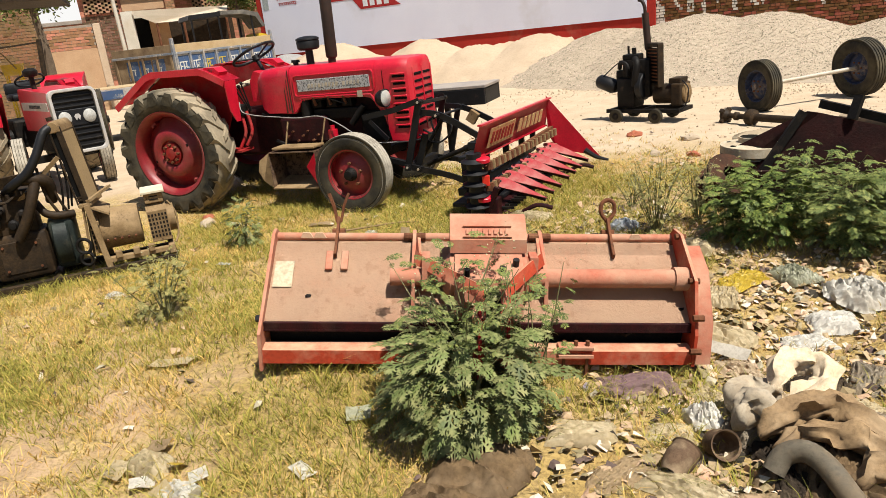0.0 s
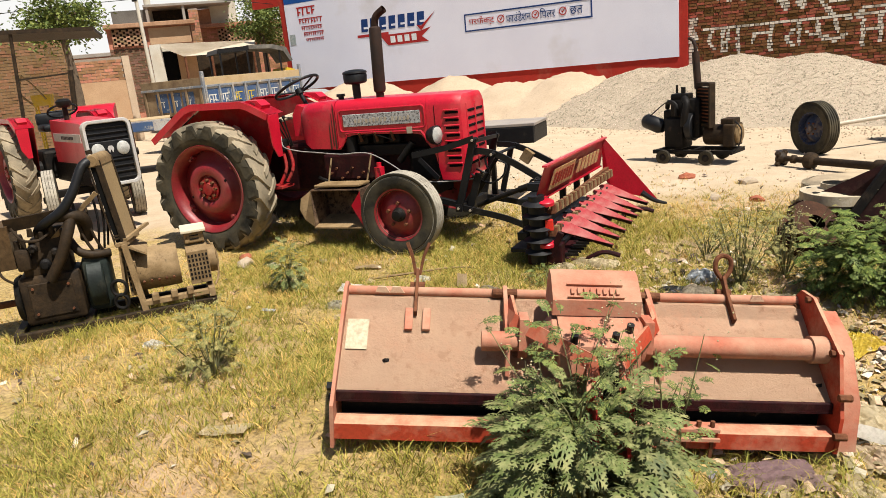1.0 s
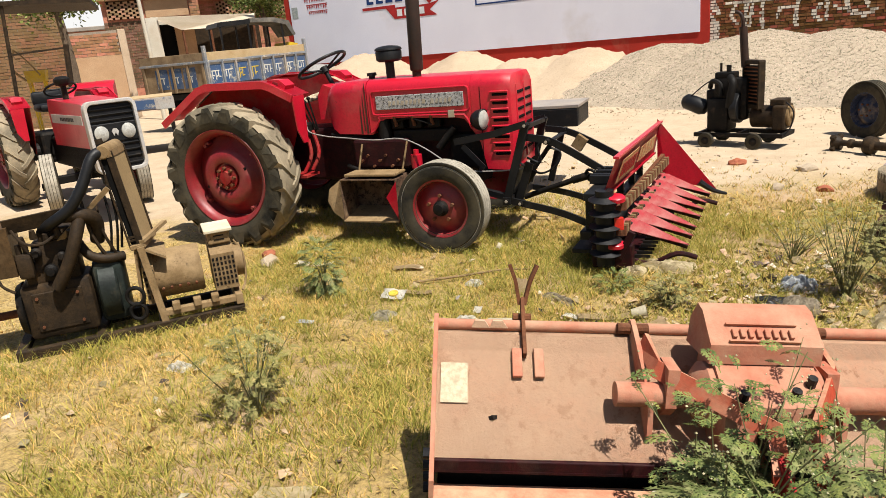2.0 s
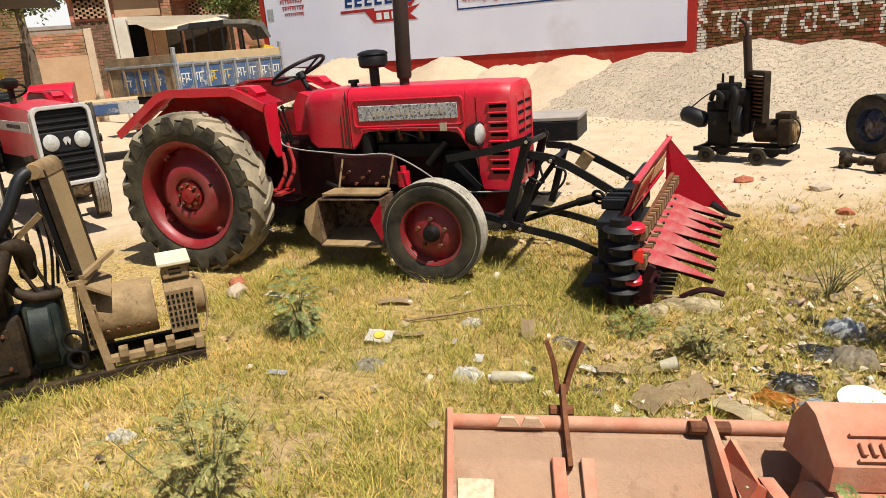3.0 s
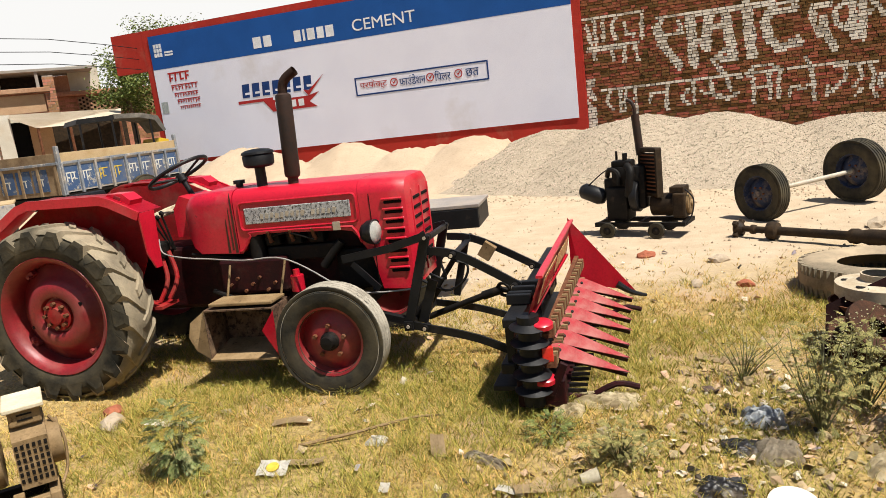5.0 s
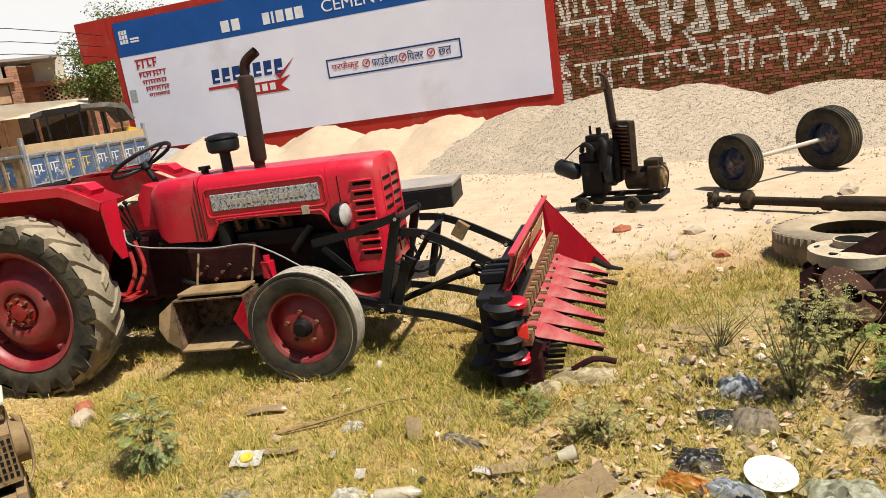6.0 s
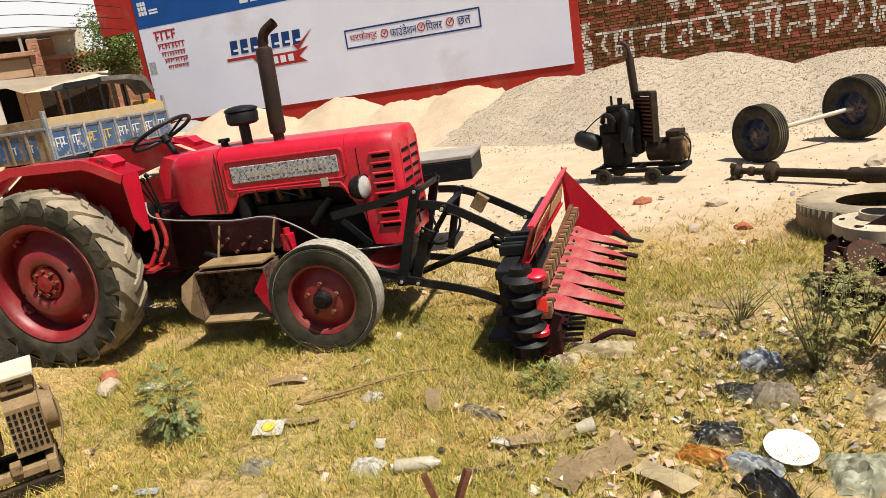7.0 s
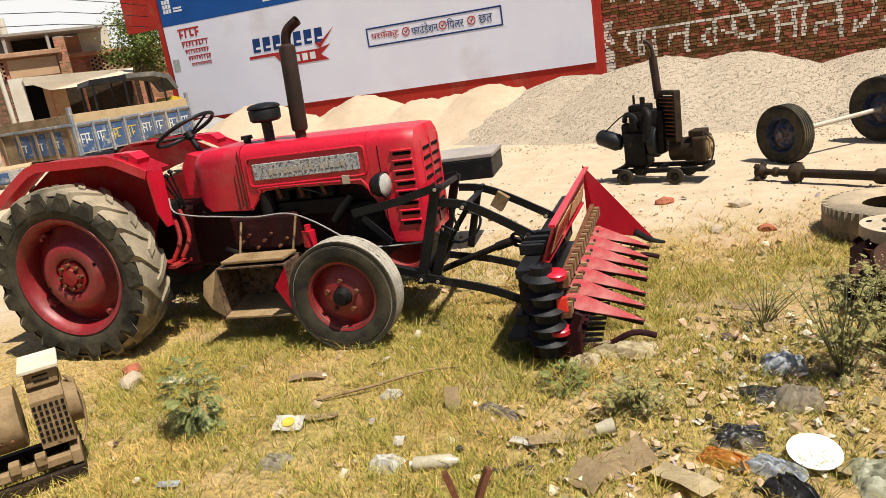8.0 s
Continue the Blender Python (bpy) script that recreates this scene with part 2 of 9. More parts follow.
def soil_material():
    m = bpy.data.materials.new("dry_soil")
    m.use_nodes = True
    nt = m.node_tree
    n, l = nt.nodes, nt.links
    bs = n["Principled BSDF"]
    tc = n.new("ShaderNodeTexCoord")

    def tex(sc, det=5.0, rg=0.6):
        t = n.new("ShaderNodeTexNoise")
        t.inputs["Scale"].default_value, t.inputs["Detail"].default_value, t.inputs["Roughness"].default_value = sc, det, rg
        l.new(tc.outputs["Object"], t.inputs["Vector"])
        return t.outputs["Fac"]

    def ramp(f, a, b):
        r = n.new("ShaderNodeMapRange")
        r.inputs[1].default_value, r.inputs[2].default_value = a, b
        l.new(f, r.inputs[0])
        return r.outputs[0]

    def mix(f, a, b):
        x = n.new("ShaderNodeMix")
        x.data_type = "RGBA"
        l.new(f, x.inputs[0])
        for s_, v in ((6, a), (7, b)):
            if isinstance(v, tuple):
                x.inputs[s_].default_value = (*v, 1)
            else:
                l.new(v, x.inputs[s_])
        return x.outputs[2]
    straw = mix(ramp(tex(2.2), 0.38, 0.62), (0.40, 0.27, 0.085), (0.50, 0.36, 0.15))
    straw = mix(ramp(tex(35, 6, 0.75), 0.40, 0.66), straw, (0.13, 0.085, 0.03))
    dirt = mix(ramp(tex(6), 0.4, 0.65), (0.46, 0.315, 0.18), (0.35, 0.23, 0.13))
    dirt = mix(ramp(tex(70, 5, 0.7), 0.48, 0.72), dirt, (0.22, 0.145, 0.075))
    near = mix(ramp(tex(0.9, 5, 0.65), 0.52, 0.60), straw, dirt)
    dust = mix(ramp(tex(3, 6, 0.7), 0.35, 0.7), (0.49, 0.385, 0.265), (0.40, 0.30, 0.195))
    dust = mix(ramp(tex(22, 6, 0.75), 0.55, 0.75), dust, (0.36, 0.27, 0.18))
    sx = n.new("ShaderNodeSeparateXYZ")
    l.new(tc.outputs["Object"], sx.inputs[0])
    ad = n.new("ShaderNodeMath")
    ad.operation = "MULTIPLY_ADD"
    l.new(tex(0.7, 5, 0.65), ad.inputs[0])
    ad.inputs[1].default_value = 5.0
    l.new(sx.outputs["Y"], ad.inputs[2])
    mx = n.new("ShaderNodeMath")
    mx.operation = "MULTIPLY_ADD"
    l.new(sx.outputs["X"], mx.inputs[0])
    mx.inputs[1].default_value = -0.42
    l.new(ad.outputs[0], mx.inputs[2])
    c = mix(ramp(mx.outputs[0], 11.0, 12.6), near, dust)
    l.new(c, bs.inputs["Base Color"])
    bs.inputs["Roughness"].default_value = 0.95
    b = n.new("ShaderNodeBump")
    b.inputs["Strength"].default_value, b.inputs["Distance"].default_value = 0.6, 0.02
    l.new(tex(45, 6, 0.75), b.inputs["Height"])
    l.new(b.outputs[0], bs.inputs["Normal"])
    return m


def make_ground():
    xs, ys = graded(-400, 400, -6, 4, 0.09), graded(-400, 400, 0, 13, 0.09)
    verts = [(x, y, land(x, y)) for y in ys for x in xs]
    w = len(xs)
    faces = [(j * w + i, j * w + i + 1, (j + 1) * w + i + 1, (j + 1) * w + i) for j in range(len(ys) - 1) for i in range(w - 1)]
    me = bpy.data.meshes.new("ground")
    me.from_pydata(verts, [], faces)
    for p in me.polygons:
        p.use_smooth = True
    me.materials.append(soil_material())
    tagged(new("ground", me), "dry yard ground of trampled straw, soil and pale dust", "ground", kind="structure")


make_ground()

# ---- wall with the painted advertisement ----
WX0, WX1, WY = -15.22, -2.34, 21.0
WHITE = mat("white_wall_paint", (0.74, 0.755, 0.86), (0.69, 0.70, 0.81), rough=0.8, scale=0.8, dust=0.1, dust_col=(0.50, 0.47, 0.46), bump=0.04, fine=140)
BLUE = mat("blue_wall_paint", (0.012, 0.085, 0.33), (0.010, 0.07, 0.27), rough=0.7, scale=1.5, bump=0.1)
SIGN_RED = mat("red_wall_paint", (0.42, 0.030, 0.020), (0.34, 0.028, 0.018), rough=0.75, scale=2, dust=0.12, dust_col=(0.35, 0.15, 0.10), bump=0.15)
wall = thing("wall_north", pose(0, WY, 0), "plastered wall with a hand-painted cement advertisement", "wall", kind="structure")
bm = B()
box(bm, ((WX0 + WX1) / 2, 0.13, 2.45), (WX1 - WX0, 0.24, 5.1))
part("wall_body", bm, SIGN_RED, wall)
bm = B()
box(bm, ((-15.0 - 2.55) / 2, 0.0, 2.475), (12.45, 0.03, 2.72))
part("white_panel", bm, WHITE, wall)
bm = B()
box(bm, ((-15.0 - 2.55) / 2, -0.003, 4.32), (12.45, 0.03, 0.97))
part("blue_band", bm, BLUE, wall)
bm = B()
prism(bm, [(WX0 - 1.15, 3.85), (WX0, 3.85), (WX0, 5.0), (WX0 - 1.15, 5.0)], 0.02, 0.22)
part("return_panel", bm, SIGN_RED, wall)


def sign_block(name, x0, x1, z0, z1, material, label="", slant=0.0, y=-0.022):
    """A flat painted shape on the wall."""
    bm = B()
    prism(bm, [(x0, z0), (x1, z0), (x1 + slant, z1), (x0 + slant, z1)], y, y + 0.004)
    return part(name, bm, material, wall, label)


def lettering(text, x0, x1, z, material, height):
    """Painted words as a flat mesh, fitted between x0 and x1."""
    cu = bpy.data.curves.new("lettering", "FONT")
    cu.body, cu.size, cu.extrude = text, 1.0, 0.002
    ob = new("lettering", cu)
    me = bpy.data.meshes.new_from_object(ob)
    bpy.data.objects.remove(ob)
    co = np.empty(len(me.vertices) * 3)
    me.vertices.foreach_get("co", co)
    co = co.reshape(-1, 3)
    lo, hi = co.min(0), co.max(0)
    out = np.empty_like(co)
    out[:, 0] = x0 + (co[:, 0] - lo[0]) / (hi[0] - lo[0]) * (x1 - x0)
    out[:, 2] = z + (co[:, 1] - lo[1]) / (hi[1] - lo[1]) * height
    out[:, 1] = -0.022 - co[:, 2]
    me.vertices.foreach_set("co", out.ravel())
    me.materials.clear()
    me.materials.append(material)
    ob = new("lettering", me)
    ob.parent = wall
    return ob


INK_BLUE = mat("sign_blue_ink", (0.015, 0.05, 0.19), rough=0.7, scale=3, bump=0.05)
INK_RED = mat("sign_red_ink", (0.42, 0.03, 0.03), rough=0.7, scale=3, bump=0.05)
INK_WHITE = mat("sign_white_ink", (0.82, 0.84, 0.88), rough=0.7, scale=3, bump=0.05)
lettering("CEMENT", -8.36, -6.55, 4.02, INK_WHITE, 0.30)
for x0, x1 in ((-11.46, -11.2), (-11.12, -10.87), (-10.14, -9.93), (-9.87, -9.8), (-9.73, -9.5), (-9.43, -9.22), (-9.16, -8.92)):
    sign_block("word_bar", x0, x1, 3.99, 4.29, INK_WHITE, "white painted bar")
for i in range(3):
    for j in range(3):
        sign_block("emblem_bar", -14.86 + i * 0.10, -14.78 + i * 0.10, 4.19 + j * 0.13, 4.30 + j * 0.13, INK_WHITE)
for j in range(2):
    sign_block("small_bar", -14.50, -14.20, 4.19 + j * 0.08, 4.24 + j * 0.08, INK_WHITE)
srnd = random.Random(21)
for x0, x1, z0, z1, n_ in ((-14.52, -13.76, 3.42, 3.70, 4), (-14.47, -13.52, 3.17, 3.34, 8), (-14.40, -13.56, 2.97, 3.10, 9), (-14.33, -13.52, 2.77, 2.91, 9), (-14.27, -13.54, 2.61, 2.71, 10)):
    dz = (z1 - z0)
    sign_block("word_bar", x0, x1, z1 - dz * 0.17, z1, INK_RED, "red painted bar")
    st = (x1 - x0) / n_
    for k in range(n_):
        a = x0 + st * k + st * 0.15
        lo_ = z0 + dz * srnd.uniform(0.0, 0.25)
        sign_block("stroke_bar", a, a + st * 0.30, lo_, z1 - dz * 0.17, INK_RED, slant=st * srnd.uniform(-0.1, 0.15))
        if srnd.random() < 0.7:
            q = z0 + dz * srnd.uniform(0.15, 0.5)
            sign_block("stroke_bar", a + st * 0.25, a + st * 0.72, q, q + dz * 0.17, INK_RED, y=-0.0225)
for k in range(7):
    x0 = -12.08 + k * 0.335
    sign_block("word_bar", x0, x0 + 0.24, 2.68, 3.06, INK_BLUE, "dark blue painted bar", slant=0.03)
    sign_block("bar_gap", x0 + 0.10, x0 + 0.25, 2.76, 2.82, WHITE, y=-0.026)
sign_block("ribbon", -12.25, -11.1, 2.52, 2.60, INK_RED, "red painted ribbon")
bm = B()
prism(bm, [(-11.42, 2.52), (-11.15, 2.20), (-9.72, 2.20), (-9.95, 2.36), (-9.62, 2.60), (-9.98, 2.52)], -0.022, -0.018)
part("ribbon_field", bm, INK_RED, wall, "red painted field")
bm = B()
prism(bm, [(-10.1, 2.70), (-9.95, 2.52), (-9.42, 3.04), (-9.93, 2.66)], -0.027, -0.023)
part("tick", bm, INK_RED, wall)
for k in range(4):
    sign_block("word_bar", -11.05 + k * 0.25, -10.88 + k * 0.25, 2.27, 2.46, INK_WHITE, y=-0.026)
for x0, x1, z0, z1 in ((-8.50, -4.74, 2.77, 2.81), (-8.50, -4.74, 2.32, 2.36), (-8.50, -8.46, 2.36, 2.77), (-4.78, -4.74, 2.36, 2.77)):
    sign_block("frame_line", x0, x1, z0, z1, INK_BLUE)
lettering("परफेक्ट", -8.36, -7.56, 2.45, INK_RED, 0.26)
lettering("फाउंडेशन", -7.20, -6.46, 2.45, INK_BLUE, 0.26)
lettering("\u093fपलर", -6.20, -5.76, 2.45, INK_BLUE, 0.26)
lettering("छत", -5.35, -5.00, 2.46, INK_BLUE, 0.20)
for x in (-7.36, -6.33, -5.55):
    bm = B()
    lathe(bm, [(0.11, -0.024), (0.085, -0.024), (0.085, -0.020), (0.11, -0.020)], 20, (x, 0, 2.57), (0, 1, 0), closed=True)
    prism(bm, [(x - 0.06, 2.60), (x - 0.01, 2.52), (x + 0.12, 2.70), (x - 0.01, 2.57)], -0.028, -0.024)
    part("tick_mark", bm, INK_RED, wall)
sign_block("poster", -14.93, -14.70, 2.55, 2.88, mat("grey_poster", (0.45, 0.47, 0.46), (0.25, 0.30, 0.30), rough=0.8, scale=20, bump=0.0), "small torn grey poster")

# ---- heaps ----


def heap(name, x0, x1, y0, y1, peaks, material, label, step=0.12, rough=0.03, seed=0):
    """A heap whose surface is the highest of several cones, on the ground."""
    nx, ny = int((x1 - x0) / step), int((y1 - y0) / step)
    verts, faces = [], []
    for j in range(ny + 1):
        for i in range(nx + 1):
            x, y = x0 + (x1 - x0) * i / nx, y0 + (y1 - y0) * j / ny
            wob = 0.35 * noise.noise(Vector((x * 0.5, y * 0.5, seed))) + 0.12 * noise.noise(Vector((x * 1.7, y * 1.7, seed)))
            h = -1.0
            for px, py, ph, pr in peaks:
                d = math.hypot(x - px, (y - py))
                c = ph * (1 - d / pr + wob * 0.25)
                if d < pr * 0.25:
                    c -= ph * 0.12 * (1 - d / (pr * 0.25)) ** 2
                h = max(h, c)
            edge = min(i, j, nx - i, ny - j)
            h = min(h, 0.15 * edge - 0.1) if edge < 8 else h
            z = land(x, y) + max(h, -0.12) + (rough * noise.noise(Vector((x * 6, y * 6, seed))) if h > 0 else 0)
            verts.append((x, y, z))
    w = nx + 1
    for j in range(ny):
        for i in range(nx):
            faces.append((j * w + i, j * w + i + 1, (j + 1) * w + i + 1, (j + 1) * w + i))
    me = bpy.data.meshes.new(name)
    me.from_pydata(verts, [], faces)
    for p in me.polygons:
        p.use_smooth = True
    me.materials.append(material)
    return tagged(new(name, me), label, "heap", kind="stuff")


GRAVEL = mat("gravel", (0.40, 0.33, 0.245), (0.31, 0.25, 0.18), rough=0.95, scale=14, fine=34, bump=1.0)
SAND = mat("sand", (0.46, 0.355, 0.25), (0.39, 0.295, 0.20), rough=0.95, scale=1.0, fine=30, bump=0.3)
heap("gravel_heap", -6.0, 14.0, 13.4, 20.6, [(-1.0, 18.3, 1.27, 3.6), (0.5, 18.1, 1.18, 3.3), (3.0, 18.3, 0.86, 3.8), (6.4, 18.6, 0.80, 4.6), (-2.7, 18.6, 1.10, 3.2), (9.5, 18.4, 0.85, 4.8)], GRAVEL, "long heap of pale grey stone gravel against the wall", rough=0.05)
heap("sand_heap", -14.5, -3.2, 15.4, 20.6, [(-10.6, 18.5, 1.32, 3.0), (-7.8, 18.6, 1.2, 2.4), (-4.6, 18.6, 1.05, 2.4), (-9.2, 17.8, 0.95, 2.2), (-6.2, 18.3, 0.95, 1.9), (-5.6, 18.9, 0.9, 2.0), (-8.6, 19.0, 1.0, 2.0), (-12.3, 18.2, 0.9, 2.0)], SAND, "row of pale building sand heaps below the painted wall", rough=0.09, seed=5)
heap("grit_heap", -15.2, -10.8, 17.2, 20.7, [(-12.9, 19.4, 1.2, 2.0)], mat("grey_grit", (0.30, 0.29, 0.28), (0.24, 0.23, 0.22), rough=0.95, scale=2, fine=20, bump=0.8), "small heap of dark grey stone grit", rough=0.05, seed=9)



def loose_stones(src, n, seed, smin, smax, material, label, ymax=19.0):
    """Stones lying on the surface of a heap."""
    rnd = random.Random(seed)
    co = [v.co.copy() for v in src.data.vertices]
    quads = [[co[q] for q in p.vertices] for p in src.data.polygons if p.center.y < ymax and p.center.z > land(p.center.x, p.center.y) + 0.02]
    verts, faces = [], []
    for k in range(n):
        a, b, c, d = rnd.choice(quads)
        u, v = rnd.random(), rnd.random()
        c = (a * (1 - u) + b * u) * (1 - v) + (d * (1 - u) + c * u) * v
        q = rnd.uniform(smin, smax)
        m = Matrix.LocRotScale((c.x, c.y, c.z - q * 0.1), Euler((rnd.uniform(0, 6), rnd.uniform(0, 6), rnd.uniform(0, 6))), (q, q * 0.8, q * 0.65))
        i = len(verts)
        verts += [m @ Vector(p) for p in ((1, 0, 0), (-1, 0.1, 0), (0, 1, 0.1), (0.1, -1, 0), (0, 0.1, 1), (0.1, 0, -1))]
        faces += [(i, i + 2, i + 4), (i + 2, i + 1, i + 4), (i + 1, i + 3, i + 4), (i + 3, i, i + 4), (i + 2, i, i + 5), (i + 1, i + 2, i + 5), (i + 3, i + 1, i + 5), (i, i + 3, i + 5)]
    me = bpy.data.meshes.new("loose_stone")
    me.from_pydata(verts, [], faces)
    me.materials.append(material)
    return tagged(new("loose_stone", me), label, "gravel", kind="stuff")


STONES = mat("gravel_stone", (0.46, 0.39, 0.295), (0.37, 0.305, 0.225), rough=0.95, scale=6, bump=0.1, island=True, vary=0.6)
CLODS = mat("sand_clod", (0.46, 0.355, 0.25), (0.40, 0.30, 0.205), rough=0.95, scale=6, bump=0.1, island=True, vary=0.3)
loose_stones(bpy.data.objects["gravel_heap"], 75000, 3, 0.008, 0.021, STONES, "loose pale grey stones over the gravel heap")
loose_stones(bpy.data.objects["sand_heap"], 900, 4, 0.006, 0.016, CLODS, "clods and pebbles over the sand heaps")

# ---- wheels ----


def tyre_part(parent, y, R, W, rim, name="tyre", m=None, tread="lug", n=48, pale=False):
    """A tyre round the y axis, centred at y."""
    hw = W / 2
    prof = [(rim, -hw * 0.72), (rim + 0.02, -hw * 0.86), (rim + (R - rim) * 0.45, -hw), (rim + (R - rim) * 0.75, -hw * 0.97), (R - 0.03, -hw * 0.86), (R - 0.012, -hw * 0.72),
            (R, -hw * 0.4), (R + 0.004, 0), (R, hw * 0.4), (R - 0.012, hw * 0.72), (R - 0.03, hw * 0.86), (rim + (R - rim) * 0.75, hw * 0.97), (rim + (R - rim) * 0.45, hw), (rim + 0.02, hw * 0.86), (rim, hw * 0.72)]
    bm = B()
    if tread == "ribs":
        out = []
        for r, h in prof[:5]:
            out.append((r, h))
        for i in range(5):
            a = -hw * 0.8 + hw * 1.6 * i / 4
            b = hw * 0.13
            out += [(R - 0.016, a - b * 1.15), (R, a - b), (R, a + b), (R - 0.016, a + b * 1.15)]
        out += prof[10:]
        prof = out
    lathe(bm, prof, n, (0, y, 0), (0, 1, 0))
    if pale:
        band = B()
        prof2 = [(R - 0.030, -hw * 0.90), (R - 0.008, -hw * 0.84)]
        for i in range(4):
            a = -hw * 0.63 + hw * 1.26 * i / 3
            prof2 += [(R + 0.003, a - hw * 0.17), (R + 0.003, a + hw * 0.17), (R - 0.006, a + hw * 0.20)]
        prof2 += [(R - 0.008, hw * 0.84), (R - 0.030, hw * 0.90)]
        lathe(band, prof2, n, (0, y, 0), (0, 1, 0))
        part("tread", band, mat("chalky_rib_rubber", (0.42, 0.38, 0.31), (0.22, 0.195, 0.155), rough=0.9, scale=9, spots=(0.06, 0.055, 0.045), spot_amt=0.16, dust=0.3, dust_col=(0.50, 0.45, 0.36), bump=0.25), parent, "chalky worn tread ribs", smooth=True, m=m)
    ob = part(name, bm, TYRE if tread == "lug" else mat("front_tyre_rubber", (0.034, 0.031, 0.025), (0.018, 0.017, 0.014), rough=0.85, scale=7, dust=0.5, dust_col=(0.095, 0.078, 0.047), bump=0.2), parent, smooth=True, m=m)
    return ob


def lugs(parent, y, R, W, count, h=0.045, m=None, mat_=None):
    """Slanted tread bars, alternating from both shoulders to the middle."""
    bm = B()
    hw = W / 2
    for k in range(count):
        for side in (-1, 1):
            a0 = 2 * math.pi * (k + (0.5 if side > 0 else 0)) / count
            cols = []
            for t, yf, bd, td in ((0.0, -0.12, 0.02, 0.0), (0.35, 0.25, 0.02, 0.0), (0.7, 0.6, 0.02, 0.005), (0.92, 0.86, 0.04, 0.010), (1.03, 0.99, 0.06, 0.026), (1.12, 1.03, 0.085, 0.058), (1.18, 1.02, 0.10, 0.085)):
                yy = side * hw * yf
                ang = a0 + 0.26 * t ** 1.3
                base = R - bd
                top = R + h - td
                wd = 0.034 + 0.018 * min(t, 1.1) - (0.012 if t > 1.2 else 0)
                ring = []
                for rr, da in ((base, -wd * 1.35), (top, -wd * 0.62), (top, wd * 0.62), (base, wd * 1.35)):
                    q = ang + da / R
                    ring.append(bm.verts.new((rr * math.cos(q), y + yy, rr * math.sin(q))))
                cols.append(ring)
            for i in range(len(cols) - 1):
                for q in range(3):
                    f = bm.faces.new((cols[i][q], cols[i][q + 1], cols[i + 1][q + 1], cols[i + 1][q]))
                    f.material_index = 1 if i >= 4 else 0
            bm.faces.new(cols[0])
            bm.faces.new(cols[-1]).material_index = 1
    return part("tread", bm, [mat_ or TREAD, TYRE], parent, "worn dusty tread bars", m=m)


def rear_wheel(parent, y, side, R=0.65, W=0.34, k=1.0):
    """A dished rear wheel; side -1 faces -y."""
    w = new("rear_wheel")
    w.parent = parent
    w.matrix_basis = pose(0, y, R)
    tyre_part(w, 0, R - 0.03, W, 0.37 * k)
    lugs(w, 0, R - 0.04, W, 18, h=0.042)
    bm = B()
    lathe(bm, [(R - 0.05, -W * 0.45), (R - 0.026, -W * 0.38), (R - 0.016, -W * 0.2), (R - 0.012, 0), (R - 0.016, W * 0.2), (R - 0.026, W * 0.38), (R - 0.05, W * 0.45)], 48, (0, 0, 0), (0, 1, 0))
    part("tread_base", bm, TREAD, w, "mud-packed tread between the bars", smooth=True)
    s = side
    q = W / 0.34
    bm = B()
    lathe(bm, [(0.375 * k, -0.13 * s * q), (0.39 * k, 0.14 * s * q), (0.405 * k, 0.150 * s * q), (0.40 * k, 0.158 * s * q), (0.385 * k, 0.152 * s * q), (0.362 * k, 0.125 * s * q), (0.345 * k, 0.05 * s), (0.345 * k, -0.10 * s), (0.365 * k, -0.13 * s)], 48, (0, 0, 0), (0, 1, 0))
    part("rim", bm, RIM, w, smooth=True)
    bm = B()
    lathe(bm, [(0.344 * k, -0.02 * s), (0.31 * k, 0.00 * s), (0.262 * k, 0.03 * s), (0.245 * k, 0.055 * s), (0.225 * k, 0.082 * s), (0.20 * k, 0.094 * s), (0.15, 0.098 * s), (0.13, 0.088 * s), (0.12, 0.06 * s), (0.0, 0.06 * s)], 48, (0, 0, 0), (0, 1, 0))
    part("wheel_disc", bm, RIM, w, smooth=True)
    for a_ in (35, 125, 215, 305):
        a = radians(a_)
        c_, s2 = math.cos(a), math.sin(a)
        bm = B()
        box(bm, (0.333 * k * c_, 0.02 * s, 0.333 * k * s2), (0.035, 0.05, 0.07), (0, -a_, 0), bevel=0.006)
        cyl(bm, (0.318 * k * c_, 0.03 * s, 0.318 * k * s2), (0.318 * k * c_, 0.065 * s, 0.318 * k * s2), 0.013, n=6)
        part("rim_lug", bm, RIM, w)
    # disc holes are near-black plugs, coloured as the shade inside them
    for a_ in (20, 200):
        a = radians(a_)
        bm = B()
        cyl(bm, (0.215 * math.cos(a), 0.07 * s, 0.215 * math.sin(a)), (0.215 * math.cos(a), 0.0925 * s, 0.215 * math.sin(a)), 0.013, n=10)
        part("disc_hole", bm, SLOT, w)
    bm = B()
    lathe(bm, [(0.105, 0.05 * s), (0.105, 0.085 * s), (0.06, 0.09 * s), (0.055, 0.11 * s), (0.0, 0.115 * s)], 24, (0, 0, 0), (0, 1, 0))
    part("hub", bm, RED_OLD, w, smooth=True)
    for k_ in range(8):
        a = 2 * math.pi * k_ / 8
        bm = B()
        cyl(bm, (0.083 * math.cos(a), 0.06 * s, 0.083 * math.sin(a)), (0.083 * math.cos(a), 0.115 * s, 0.083 * math.sin(a)), 0.014, n=6)
        part("wheel_nut", bm, RUST, w)
    return w


